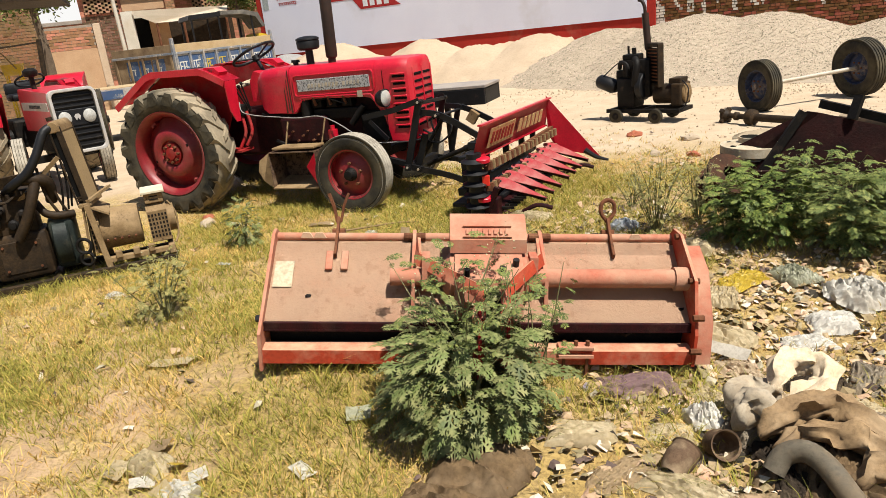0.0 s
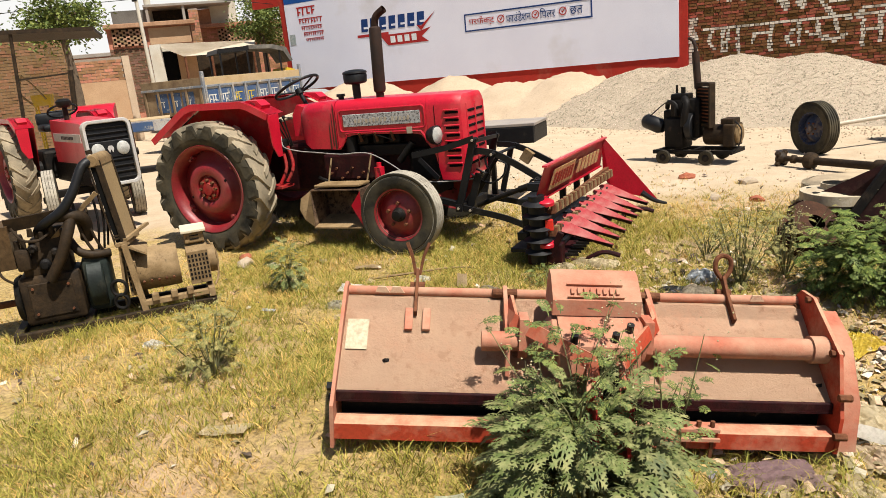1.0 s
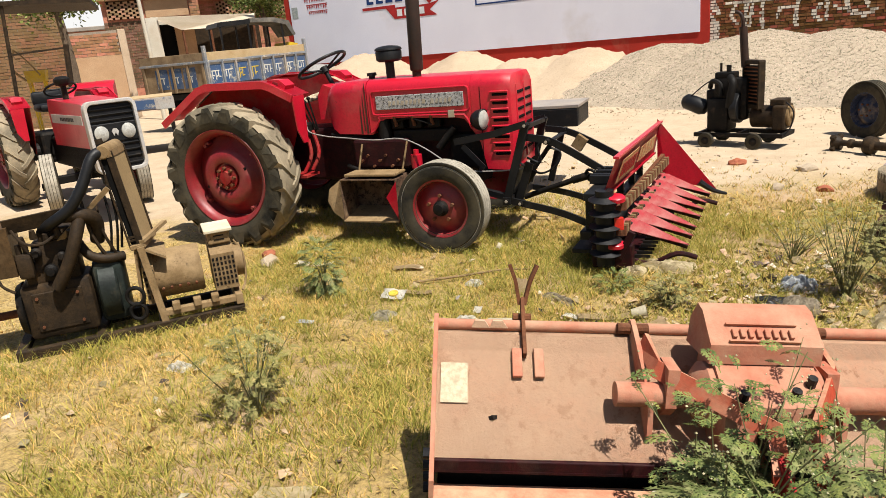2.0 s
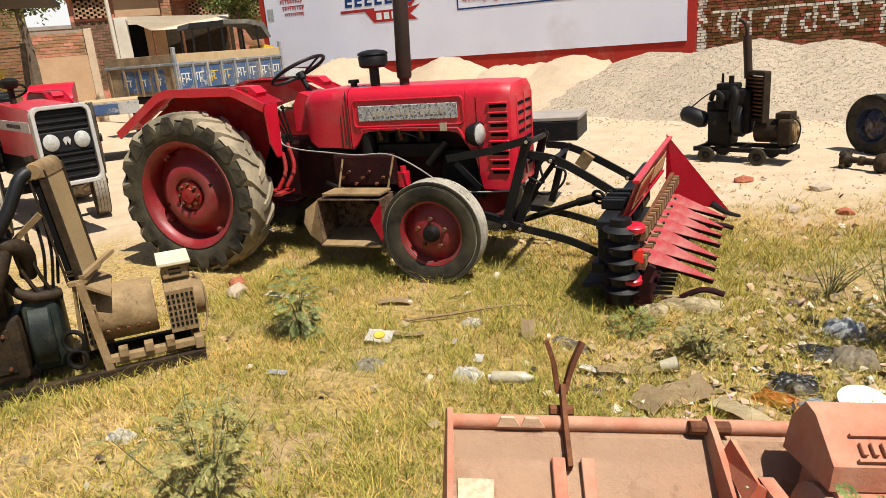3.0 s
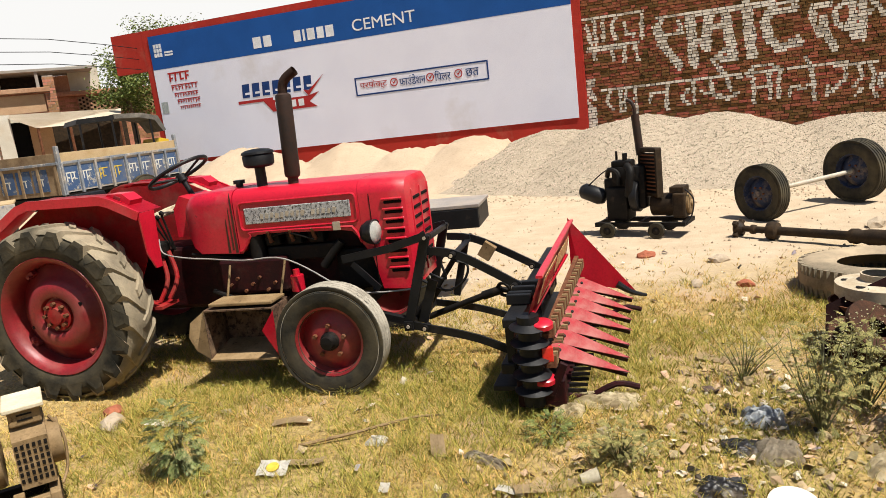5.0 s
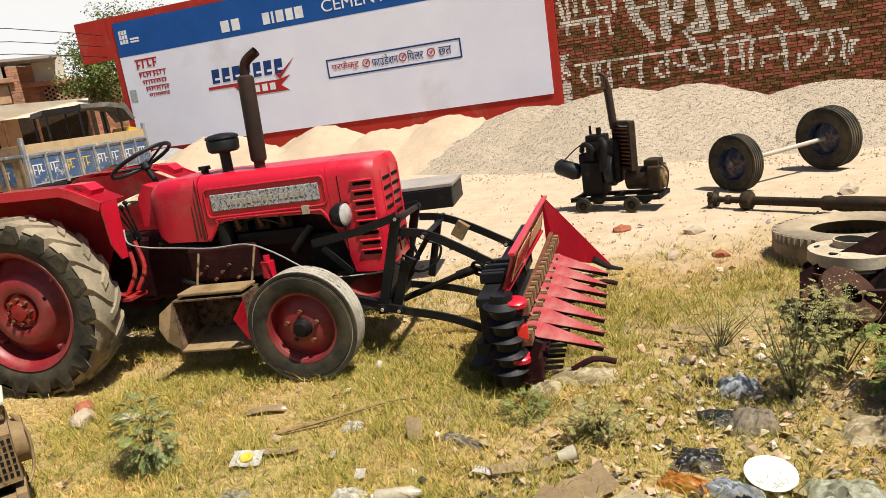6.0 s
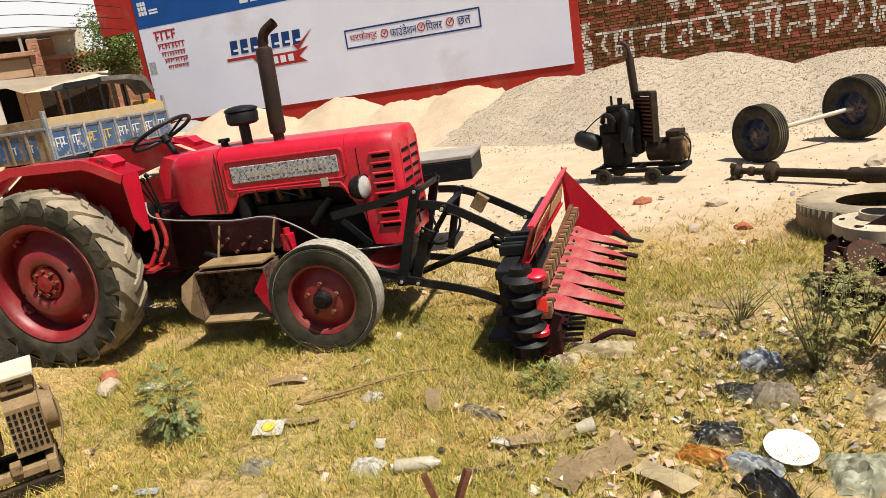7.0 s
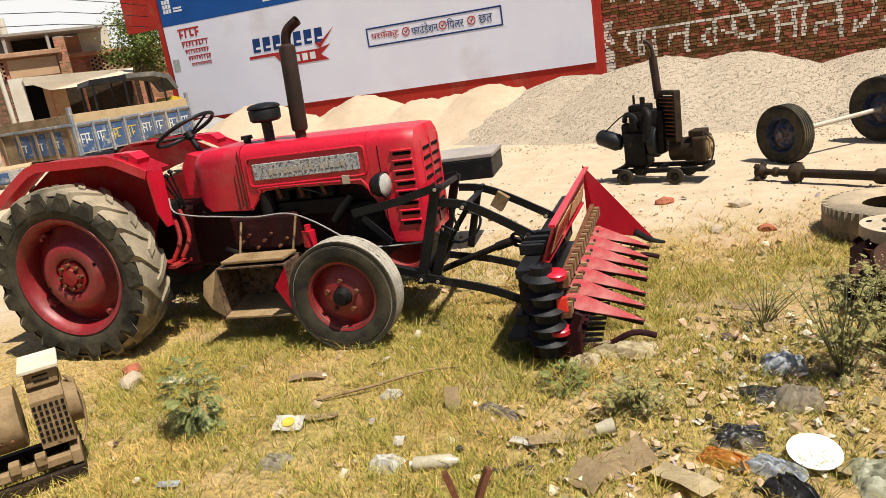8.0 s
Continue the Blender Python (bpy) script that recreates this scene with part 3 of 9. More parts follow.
def front_wheel(parent, x, y, z, side, yaw=0, R=0.365, W=0.17, pale=True):
    w = new("front_wheel")
    w.parent = parent
    w.matrix_basis = pose(x, y, z, 0, 0, yaw)
    tyre_part(w, 0, R, W, 0.205, tread="ribs", pale=pale)
    s = side
    bm = B()
    lathe(bm, [(0.21, -0.07), (0.225, -0.075), (0.205, -0.055), (0.20, 0.055), (0.225, 0.075), (0.21, 0.07)], 36, (0, 0, 0), (0, 1, 0), closed=True)
    part("rim", bm, RIM, w, smooth=True)
    bm = B()
    lathe(bm, [(0.202, 0.0), (0.17, 0.01 * s), (0.12, 0.045 * s), (0.06, 0.05 * s), (0.0, 0.05 * s)], 36, (0, 0, 0), (0, 1, 0))
    part("wheel_disc", bm, RIM, w, smooth=True)
    bm = B()
    lathe(bm, [(0.062, 0.04 * s), (0.058, 0.075 * s), (0.045, 0.085 * s), (0.04, 0.115 * s), (0.0, 0.12 * s)], 20, (0, 0, 0), (0, 1, 0))
    part("hub", bm, GREASE_SHADE, w, smooth=True)
    for k in range(5):
        a = 2 * math.pi * k / 5 + 0.3
        bm = B()
        cyl(bm, (0.10 * math.cos(a), 0.04 * s, 0.10 * math.sin(a)), (0.10 * math.cos(a), 0.075 * s, 0.10 * math.sin(a)), 0.014, n=6)
        part("wheel_nut", bm, RUST, w)
    return w


# ---- red tractor ----
tractor = thing("tractor", pose(-4.255, 7.102, 0.0, 0, 0, 5.3), "red farm tractor with faded wheels parked on dry grass", "tractor")


def tractor_hood(t):
    # hood shell with rounded top, arch cut-out and deep nose
    def section(x, zt, zb, hw, round_=0.09):
        pts = [(-hw, zb), (-hw, zb + (zt - zb) * 0.5)]
        for k in range(6):
            a = math.pi - k * math.pi / 10
            pts.append((-hw + round_ + round_ * math.cos(a), zt - round_ + round_ * math.sin(a)))
        pts += [(-p[0], p[1]) for p in pts[::-1]]
        return [(x, p[0], p[1]) for p in pts]

    def loft(secs):
        bm = B()
        rings = [[bm.verts.new(v) for v in s_] for s_ in secs]
        for a, b in zip(rings, rings[1:]):
            for i in range(len(a) - 1):
                bm.faces.new((a[i], a[i + 1], b[i + 1], b[i]))
        bm.faces.new(rings[0])
        bm.faces.new(rings[-1])
        return bm
    # main hood: arch over the engine
    HW = 0.29
    secs = []
    for x, zb in ((1.195, 0.868), (1.215, 0.87), (1.25, 0.91), (1.30, 0.972), (1.34, 0.99), (1.45, 0.995), (1.95, 0.978), (2.02, 0.965), (2.05, 0.93), (2.085, 0.87)):
        secs.append(section(x, 1.302 - 0.012 * (x - 1.2), zb, HW))
    part("hood", loft(secs), RED, t, "glossy red engine hood", smooth=True)
    # nose
    secs = [section(2.087, 1.291, 0.87, HW), section(2.14, 1.290, 0.78, HW), section(2.185, 1.289, 0.57, HW), section(2.33, 1.286, 0.562, HW), section(2.395, 1.278, 0.562, 0.268), section(2.42, 1.245, 0.575, 0.225, 0.07)]
    nose = part("nose_cowl", loft(secs), RED, t, "red nose cowl with louvres", smooth=True)
    # louvre slots on the side and round the front corner, filled near-black for shade
    for k in range(8):
        z = 1.135 - k * 0.064
        bm = B()
        box(bm, (2.315, -HW + 0.004, z), (0.12, 0.022, 0.021), bevel=0.007)
        part("louvre_slot", bm, SLOT, nose)
        bm = B()
        box(bm, (2.312, -HW - 0.006, z + 0.021), (0.14, 0.018, 0.012), (24, 0, 0), bevel=0.004)
        part("louvre_lip", bm, RED, nose)
        for s_ in (-1, 1):
            bm = B()
            box(bm, (2.412, s_ * 0.10, z), (0.03, 0.17, 0.022), bevel=0.007)
            part("louvre_slot", bm, SLOT, nose)
    for y_ in (-0.205, 0.0, 0.205):
        bm = B()
        box(bm, (2.421, y_, 0.91), (0.014, 0.018, 0.58), bevel=0.005)
        part("grille_bead", bm, RED, nose)
    bm = B()
    bar(bm, (2.16, -HW - 0.001, 0.60), (2.16, -HW - 0.001, 1.20), 0.004, 0.004, up=(0, 1, 0))
    part("cowl_seam", bm, SLOT, nose)
    # tank behind
    secs = []
    for x, zt, zb, hw in ((0.775, 1.20, 1.10, 0.21), (0.80, 1.25, 1.02, 0.245), (0.84, 1.28, 0.93, 0.27), (0.90, 1.296, 0.885, 0.286), (1.05, 1.303, 0.88, HW), (1.187, 1.303, 0.87, HW)):
        secs.append(section(x, zt, zb, hw, min(0.09, (zt - zb) * 0.45)))
    part("fuel_tank", loft(secs), mat("stained_red_paint", (0.50, 0.008, 0.028), (0.38, 0.006, 0.02), rough=0.36, scale=5, spots=(0.16, 0.010, 0.014), spot_amt=0.10, dust=0.14, dust_col=(0.34, 0.09, 0.075), bump=0.03, coat=0.25), t, "red fuel tank with dark oil stains", smooth=True)
    bm = B()
    for k, (zt, zb, w_) in enumerate(((1.29, 0.88, 0.02), (1.20, 0.90, 0.014), (1.12, 0.88, 0.018))):
        prism(bm, [(1.183 - k * 0.028 - w_, zb), (1.183 - k * 0.028, zb), (1.183 - k * 0.028 - 0.002, zt), (1.183 - k * 0.028 - w_ * 0.5, zt - 0.03)], -HW - 0.003, -HW - 0.001)
    part("oil_streak", bm, mat("oil_streak", (0.06, 0.012, 0.010), (0.03, 0.010, 0.008), rough=0.3, scale=20, bump=0.05), t, "dark oil run below the filler seam")
    bm = B()
    cyl(bm, (1.12, -0.02, 1.30), (1.12, -0.02, 1.325), 0.026)
    cyl(bm, (1.12, -0.02, 1.325), (1.12, -0.02, 1.35), 0.042, 0.040)
    part("fuel_cap", bm, BLACK, t, smooth=True)
    # badge plate and raised side moulding
    bm = B()
    box(bm, (1.65, -HW - 0.004, 1.120), (0.755, 0.012, 0.108), bevel=0.004)
    badge = part("name_plate", bm, mat("worn_plate", (0.52, 0.52, 0.52), (0.34, 0.34, 0.35), rough=0.5, metal=0.2, scale=26, spots=(0.06, 0.055, 0.05), spot_amt=0.40, bump=0.1), t, "worn silver name plate with flaked lettering")
    rnd = random.Random(3)
    for k in range(15):
        if k == 9:
            continue
        bm = B()
        box(bm, (1.40 + k * 0.037, -HW - 0.011, 1.116 + 0.004 * rnd.uniform(-1, 1)), (0.017 + 0.010 * rnd.random(), 0.004, 0.034), (0, 12, 0))
        part("letter_bar", bm, STRAW, badge)
    ring_ = []
    for cx, cz, a0 in ((2.04, 1.185, 0), (1.26, 1.185, 90), (1.26, 1.055, 180), (2.04, 1.055, 270)):
        for q in range(4):
            aa = radians(a0 + q * 30)
            ring_.append((cx + 0.028 * math.cos(aa), -HW - 0.003, cz + 0.028 * math.sin(aa)))
    bm = B()
    tube(bm, ring_ + ring_[:1], 0.008, n=6, k=1)
    part("hood_moulding", bm, RED, t, smooth=True)
    bm = B()
    tube(bm, [(1.20, -HW - 0.002, 0.885), (1.235, -HW - 0.002, 0.905), (1.29, -HW - 0.002, 0.985), (1.34, -HW - 0.002, 1.012), (1.95, -HW - 0.002, 1.0), (2.03, -HW - 0.002, 0.985), (2.08, -HW - 0.002, 0.89)], 0.010, n=6)
    part("arch_bead", bm, RED, t, smooth=True)
    # headlights
    for s in (-1, 1):
        lamp = new("headlight")
        lamp.parent = t
        lamp.matrix_basis = pose(2.165, s * 0.335, 0.958, 0, 0, -12 * s * -1)
        bm = B()
        lathe(bm, [(0.02, -0.07), (0.05, -0.06), (0.075, -0.02), (0.082, 0.03), (0.078, 0.035), (0.07, 0.03)], 28, (0, 0, 0), (1, 0, 0))
        part("shell", bm, BLACK, lamp, smooth=True)
        bm = B()
        lathe(bm, [(0.072, 0.03), (0.055, 0.043), (0.0, 0.05)], 28, (0, 0, 0), (1, 0, 0))
        part("lens", bm, mat("lamp_lens", (0.50, 0.49, 0.45), (0.34, 0.33, 0.30), rough=0.15, scale=20, bump=0.1, coat=0.6), lamp, "dusty clear glass lens", smooth=True)


tractor_hood(tractor)
for s in (-1, 1):
    rear_wheel(tractor, s * 0.622, s, R=0.615, W=0.275, k=1.02)
front_wheel(tractor, 1.925, -0.625, 0.352, -1, yaw=-1, R=0.352)
front_wheel(tractor, 1.925, 0.625, 0.352, 1, yaw=-1, R=0.352)


def fender(t, s, far=0.0):
    """Angular fender: flat top, long back slope, dropped front panel; far pushes it outwards."""
    y0, y1 = s * (0.36 + far), s * (0.615 + far)
    outline = [(-0.66, 1.085), (-0.30, 1.308), (-0.22, 1.355), (-0.13, 1.380), (0.43, 1.368), (0.50, 1.345), (0.70, 1.245)]
    bm = B()
    lo = []
    for x, z in outline:
        lo.append([bm.verts.new((x, y0, z)), bm.verts.new((x, y1, z))])
    for a, b in zip(lo, lo[1:]):
        bm.faces.new((a[0], a[1], b[1], b[0]))
    bmesh.ops.solidify(bm, geom=bm.faces[:], thickness=0.012)
    top = part("fender", bm, RED, t, "flat-topped red fender")
    # rolled outer edge
    bm = B()
    pts = [(x, y1, z - 0.022) for x, z in outline]
    path_bar(bm, pts, 0.014, 0.06, up=(0, 0, 1), k=1)
    bevel_all(bm, 0.004, 1)
    part("fender_lip", bm, RED, top)
    # inner wall
    bm = B()
    prism(bm, [(-0.64, 1.08), (-0.20, 1.35), (0.43, 1.355), (0.62, 1.26), (0.52, 0.90), (0.40, 0.66), (-0.44, 0.70)], y0 - 0.006, y0 + 0.006)
    part("inner_panel", bm, RED_OLD, top)
    bm = B()
    prism(bm, [(s * (0.47 + far), 0.86), (s * (0.53 + far), 0.86), (s * (0.595 + far), 0.97), (y1, 1.242), (s * (0.45 + far), 1.242)], 0.693, 0.705, axis="x")
    part("front_panel", bm, RED, top)
    # lamp box on the front slope
    bm = B()
    prism(bm, [(0.44, 1.362), (0.60, 1.292), (0.615, 1.325), (0.56, 1.372), (0.45, 1.378)], s * (0.42 + far), s * (0.55 + far))
    bevel_all(bm, 0.006, 1)
    lb = part("lamp_box", bm, RED, top, "small red lamp box")
    bm = B()
    box(bm, (0.52, s * (0.553 + far), 1.345), (0.05, 0.006, 0.03), (0, 24, 0), bevel=0.002)
    part("reflector", bm, RIM, lb)


fender(tractor, -1)
fender(tractor, 1)

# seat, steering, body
# Oily casting; its near-black red includes the shade under hood and tank.
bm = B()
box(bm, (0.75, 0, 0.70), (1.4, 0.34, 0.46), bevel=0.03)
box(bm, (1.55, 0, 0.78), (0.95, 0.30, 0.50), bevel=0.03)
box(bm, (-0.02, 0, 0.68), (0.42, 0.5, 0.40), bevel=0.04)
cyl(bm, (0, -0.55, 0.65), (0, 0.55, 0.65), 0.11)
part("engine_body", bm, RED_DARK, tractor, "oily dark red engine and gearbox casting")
bm = B()
cyl(bm, (1.570, -0.10, 1.28), (1.572, -0.10, 1.345), 0.036)
lathe(bm, [(0.034, 0.0), (0.050, 0.012), (0.054, 0.03), (0.054, 0.54), (0.050, 0.555), (0.034, 0.565)], 24, (1.573, -0.10, 1.335), (0.035, 0, 1))
part("exhaust_pipe", bm, mat("sooty_pipe", (0.022, 0.017, 0.015), (0.045, 0.024, 0.017), rough=0.5, scale=10, bump=0.2), tractor, "tall sooty exhaust stack", smooth=True)
bm = B()
tube(bm, [(1.592, -0.10, 1.88), (1.597, -0.10, 1.94), (1.625, -0.10, 1.99), (1.70, -0.10, 2.035)], 0.032, n=14, caps=False)
bmesh.ops.solidify(bm, geom=bm.faces[:], thickness=0.004)
part("exhaust_tip", bm, mat("rusty_pipe", (0.10, 0.055, 0.04), (0.05, 0.03, 0.025), rough=0.7, scale=14, bump=0.2), tractor, "curved rusty exhaust tip", smooth=True)
bm = B()
lathe(bm, [(0.040, 0.0), (0.036, 0.02), (0.036, 0.145), (0.085, 0.15), (0.104, 0.165), (0.108, 0.225), (0.102, 0.235), (0.112, 0.240), (0.108, 0.255), (0.08, 0.268), (0.03, 0.275), (0.0, 0.276)], 28, (1.338, -0.10, 1.282), (0, 0, 1))
part("air_precleaner", bm, BLACK, tractor, "black mushroom air pre-cleaner", smooth=True)
SWC, SWN = Vector((0.64, 0.0, 1.445)), Vector((-0.44, 0, 0.90)).normalized()
bm = B()
lathe(bm, [(0.222 + 0.014 * math.cos(a), 0.014 * math.sin(a)) for a in [2 * math.pi * k / 8 for k in range(8)]], 40, SWC, SWN, closed=True)
_, u_, v_ = frame_of((0, 0, 0), SWN)
for a in (30, 150, 270):
    e_ = SWC + (u_ * math.cos(radians(a)) + v_ * math.sin(radians(a))) * 0.22
    cyl(bm, SWC - SWN * 0.05, e_, 0.009, n=8)
cyl(bm, SWC - SWN * 0.07, SWC - SWN * 0.02, 0.036, n=14)
cyl(bm, SWC - SWN * 0.05, SWC - SWN * 0.34, 0.020, n=10)
part("steering_wheel", bm, BLACK, tractor, "black three-spoke steering wheel", smooth=True)
bm = B()
prism(bm, [(0.66, 1.00), (0.80, 1.00), (0.80, 1.26), (0.72, 1.29), (0.66, 1.20)], -0.17, 0.17)
bevel_all(bm, 0.015, 2)
part("dash_panel", bm, RED, tractor, "red dashboard cowl behind the tank", smooth=True)

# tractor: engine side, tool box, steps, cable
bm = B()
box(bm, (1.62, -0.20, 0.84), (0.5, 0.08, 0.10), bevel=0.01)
eb = part("engine_block", bm, GREASE_SHADE, tractor, "oil-blackened engine side")
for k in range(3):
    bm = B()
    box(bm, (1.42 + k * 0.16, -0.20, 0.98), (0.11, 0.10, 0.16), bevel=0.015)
    part("cylinder_head", bm, GREASE_SHADE, eb)
    bm = B()
    cyl(bm, (1.42 + k * 0.16, -0.26, 0.93), (1.42 + k * 0.16, -0.30, 1.01), 0.016, 0.010, n=8)
    part("injector", bm, RUST, eb, smooth=True)
bm = B()
cyl(bm, (1.30, -0.24, 0.72), (1.30, -0.24, 0.98), 0.055)
part("breather", bm, GREASE_SHADE, tractor, smooth=True)
bm = B()
cyl(bm, (1.92, -0.26, 0.90), (1.78, -0.27, 0.74), 0.03)
part("dynamo", bm, GREASE_SHADE, tractor, smooth=True)
for pts, r_ in (([(1.36, -0.24, 1.02), (1.5, -0.27, 1.06), (1.7, -0.26, 1.04), (1.95, -0.24, 0.98)], 0.011), ([(1.38, -0.26, 0.95), (1.55, -0.29, 0.99), (1.74, -0.28, 0.93)], 0.008), ([(0.8, -0.25, 0.88), (1.1, -0.26, 0.84), (1.3, -0.26, 0.80)], 0.014)):
    bm = B()
    tube(bm, pts, r_)
    part("fuel_pipe", bm, GREASE_SHADE, tractor, smooth=True)
bm = B()
box(bm, (2.0, 0, 0.70), (0.3, 0.44, 0.28), bevel=0.02)
part("front_casting", bm, GREASE_SHADE, tractor)
bm = B()
cyl(bm, (1.60, -0.33, 0.60), (1.60, -0.33, 0.705), 0.045)
cyl(bm, (1.60, -0.33, 0.705), (1.60, -0.33, 0.745), 0.022)
part("oil_filter", bm, RED, tractor, "bright red oil filter", smooth=True)
bm = B()
box(bm, (1.92, -0.30, 1.01), (0.05, 0.012, 0.055))
part("tag", bm, STRAW, tractor)
bm = B()
box(bm, (1.90, 0, 0.40), (0.10, 1.02, 0.09), bevel=0.01)
box(bm, (1.90, 0, 0.50), (0.14, 0.22, 0.20), bevel=0.02)
cyl(bm, (1.90, -0.50, 0.33), (1.90, -0.50, 0.52), 0.035)
cyl(bm, (1.90, 0.50, 0.33), (1.90, 0.50, 0.52), 0.035)
cyl(bm, (1.70, -0.48, 0.40), (0.95, -0.30, 0.62), 0.018, n=8)
part("front_axle", bm, GREASE_SHADE, tractor)
bm = B()
tube(bm, [(0.62, -0.34, 1.02), (0.66, -0.38, 0.93), (0.80, -0.37, 0.885), (1.0, -0.36, 0.86), (1.25, -0.36, 0.835), (1.5, -0.37, 0.84), (1.7, -0.40, 0.77), (1.95, -0.42, 0.62), (2.1, -0.40, 0.575), (2.35, -0.34, 0.565), (2.5, -0.32, 0.58)], 0.006, n=6)
part("cable", bm, mat("grey_cable", (0.30, 0.28, 0.26), rough=0.6, bump=0.0), tractor, "loose grey cable slung along the engine")
# open tool box with folded-out side flaps
BX0, BX1, BZ0, BZ1, yb, yf = 1.00, 1.50, 0.215, 0.548, -0.29, -0.56
BOXM = mat("rusty_box", (0.075, 0.038, 0.024), (0.17, 0.11, 0.07), rough=0.75, scale=11, spots=(0.035, 0.02, 0.014), spot_amt=0.4, dust=0.25, dust_col=(0.30, 0.21, 0.12), bump=0.2)
bm = B()
box(bm, ((BX0 + BX1) / 2, yb, (BZ0 + BZ1) / 2), (BX1 - BX0, 0.010, BZ1 - BZ0))
box(bm, (BX0, (yb + yf) / 2, (BZ0 + BZ1) / 2), (0.010, yb - yf, BZ1 - BZ0))
box(bm, (BX1, (yb + yf) / 2, (BZ0 + BZ1) / 2), (0.010, yb - yf, BZ1 - BZ0))
box(bm, ((BX0 + BX1) / 2, (yb + yf) / 2, BZ1), (BX1 - BX0, yb - yf, 0.010))
tb = part("tool_box", bm, BOXM, tractor, "open rusty tool box under the running board")
bm = B()
prism(bm, [(yb, BZ0 + 0.05), (yf - 0.01, BZ0 - 0.012), (yf - 0.01, BZ0), (yb, BZ0 + 0.062)], BX0, BX1, axis="x")
part("floor_plate", bm, TAN, tb, "dusty tan floor of the box")
bm = B()
v_ = [bm.verts.new(p) for p in ((BX0, yf, BZ0), (BX0, yf, BZ1), (BX0 - 0.075, yf - 0.05, BZ1 - 0.06), (BX0 - 0.095, yf - 0.06, 0.39), (BX0 - 0.06, yf - 0.05, BZ0 + 0.08))]
bm.faces.new(v_)
bmesh.ops.solidify(bm, geom=bm.faces[:], thickness=0.005)
part("side_flap", bm, TAN, tb, "tan folded-out flap")
bm = B()
v_ = [bm.verts.new(p) for p in ((BX1, yf, BZ0 + 0.01), (BX1 + 0.012, yf - 0.012, BZ1 - 0.01), (BX1 - 0.06, yf - 0.06, 0.42))]
bm.faces.new(v_)
bmesh.ops.solidify(bm, geom=bm.faces[:], thickness=0.005)
part("side_flap", bm, RED, tb, "bright red folded-in flap")
bm = B()
box(bm, ((BX0 + BX1) / 2 + 0.02, -0.45, 0.583), (0.46, 0.20, 0.022), bevel=0.006)
tube(bm, [(1.08, -0.36, 0.59), (1.11, -0.31, 0.80)], 0.008, n=6)
tube(bm, [(1.48, -0.36, 0.59), (1.52, -0.30, 0.82)], 0.008, n=6)
part("step_plate", bm, TAN, tractor, "dusty step plate on two hanging rods")
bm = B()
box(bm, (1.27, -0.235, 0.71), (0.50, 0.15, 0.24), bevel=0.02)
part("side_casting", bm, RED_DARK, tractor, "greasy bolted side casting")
for k in range(7):
    bm = B()
    cyl(bm, (1.10 + 0.055 * k, -0.30, 0.66 + 0.05 * math.sin(k * 2.1)), (1.10 + 0.055 * k, -0.335, 0.66 + 0.05 * math.sin(k * 2.1)), 0.012, n=6)
    part("cover_bolt", bm, RUST, tractor)
for s in (-1, 1):
    bm = B()
    box(bm, (0.48, s * 0.36, 0.56), (0.30, 0.20, 0.02))
    part("footplate", bm, RED_OLD, tractor)
    bm = B()
    tube(bm, [(0.62, s * 0.26, 0.92), (0.68, s * 0.30, 0.74), (0.63, s * 0.36, 0.60)], 0.016, n=8)
    part("pedal", bm, RED_OLD, tractor)
    bm = B()
    tube(bm, [(0.56, s * 0.26, 0.88), (0.60, s * 0.30, 0.72), (0.55, s * 0.36, 0.58)], 0.016, n=8)
    part("pedal", bm, RED_OLD, tractor)
for k in range(3):
    bm = B()
    tube(bm, [(0.55 + k * 0.05, -0.12 - 0.05 * k, 0.92), (0.50 + k * 0.06, -0.20 - 0.03 * k, 1.12 + 0.03 * k)], 0.008, n=6)
    bmesh.ops.create_icosphere(bm, subdivisions=1, radius=0.02, matrix=Matrix.Translation((0.50 + k * 0.06, -0.20 - 0.03 * k, 1.13 + 0.03 * k)))
    part("control_lever", bm, GREASE_SHADE, tractor)
bm = B()
cyl(bm, (0.42, -0.28, 0.86), (0.42, -0.28, 1.0), 0.045)
box(bm, (0.50, -0.24, 0.93), (0.2, 0.10, 0.12), bevel=0.02)
part("valve_block", bm, GREASE_SHADE, tractor)
bm = B()
box(bm, (0.02, 0, 1.12), (0.36, 0.40, 0.07), bevel=0.03)
box(bm, (-0.17, 0, 1.25), (0.06, 0.38, 0.24), bevel=0.025)
cyl(bm, (0, 0, 0.85), (0, 0, 1.1), 0.03)
part("seat", bm, BLACK, tractor, "black driver's seat")
bm = B()
tube(bm, [(0.60, 0.30, 1.17), (0.50, 0.16, 1.19), (0.42, -0.06, 1.15), (0.40, -0.30, 1.10)], 0.022, n=8)
tube(bm, [(0.62, 0.20, 1.19), (0.52, 0.05, 1.17), (0.46, -0.18, 1.14), (0.44, -0.36, 1.09)], 0.018, n=8)
part("rag", bm, mat("pale_rag", (0.50, 0.42, 0.30), (0.30, 0.24, 0.16), rough=0.9, scale=20, bump=0.4), tractor, "pale rags stuffed beside the levers", smooth=True)
bm = B()
for s in (-1, 1):
    box(bm, (-0.45, s * 0.2, 0.52), (0.62, 0.05, 0.05))
    cyl(bm, (-0.30, s * 0.22, 0.55), (-0.55, s * 0.2, 0.98), 0.022, n=8)
box(bm, (-0.28, 0, 0.80), (0.20, 0.34, 0.34), bevel=0.03)
box(bm, (-0.76, 0, 0.50), (0.06, 0.5, 0.06))
part("rear_linkage", bm, GREASE_SHADE, tractor)

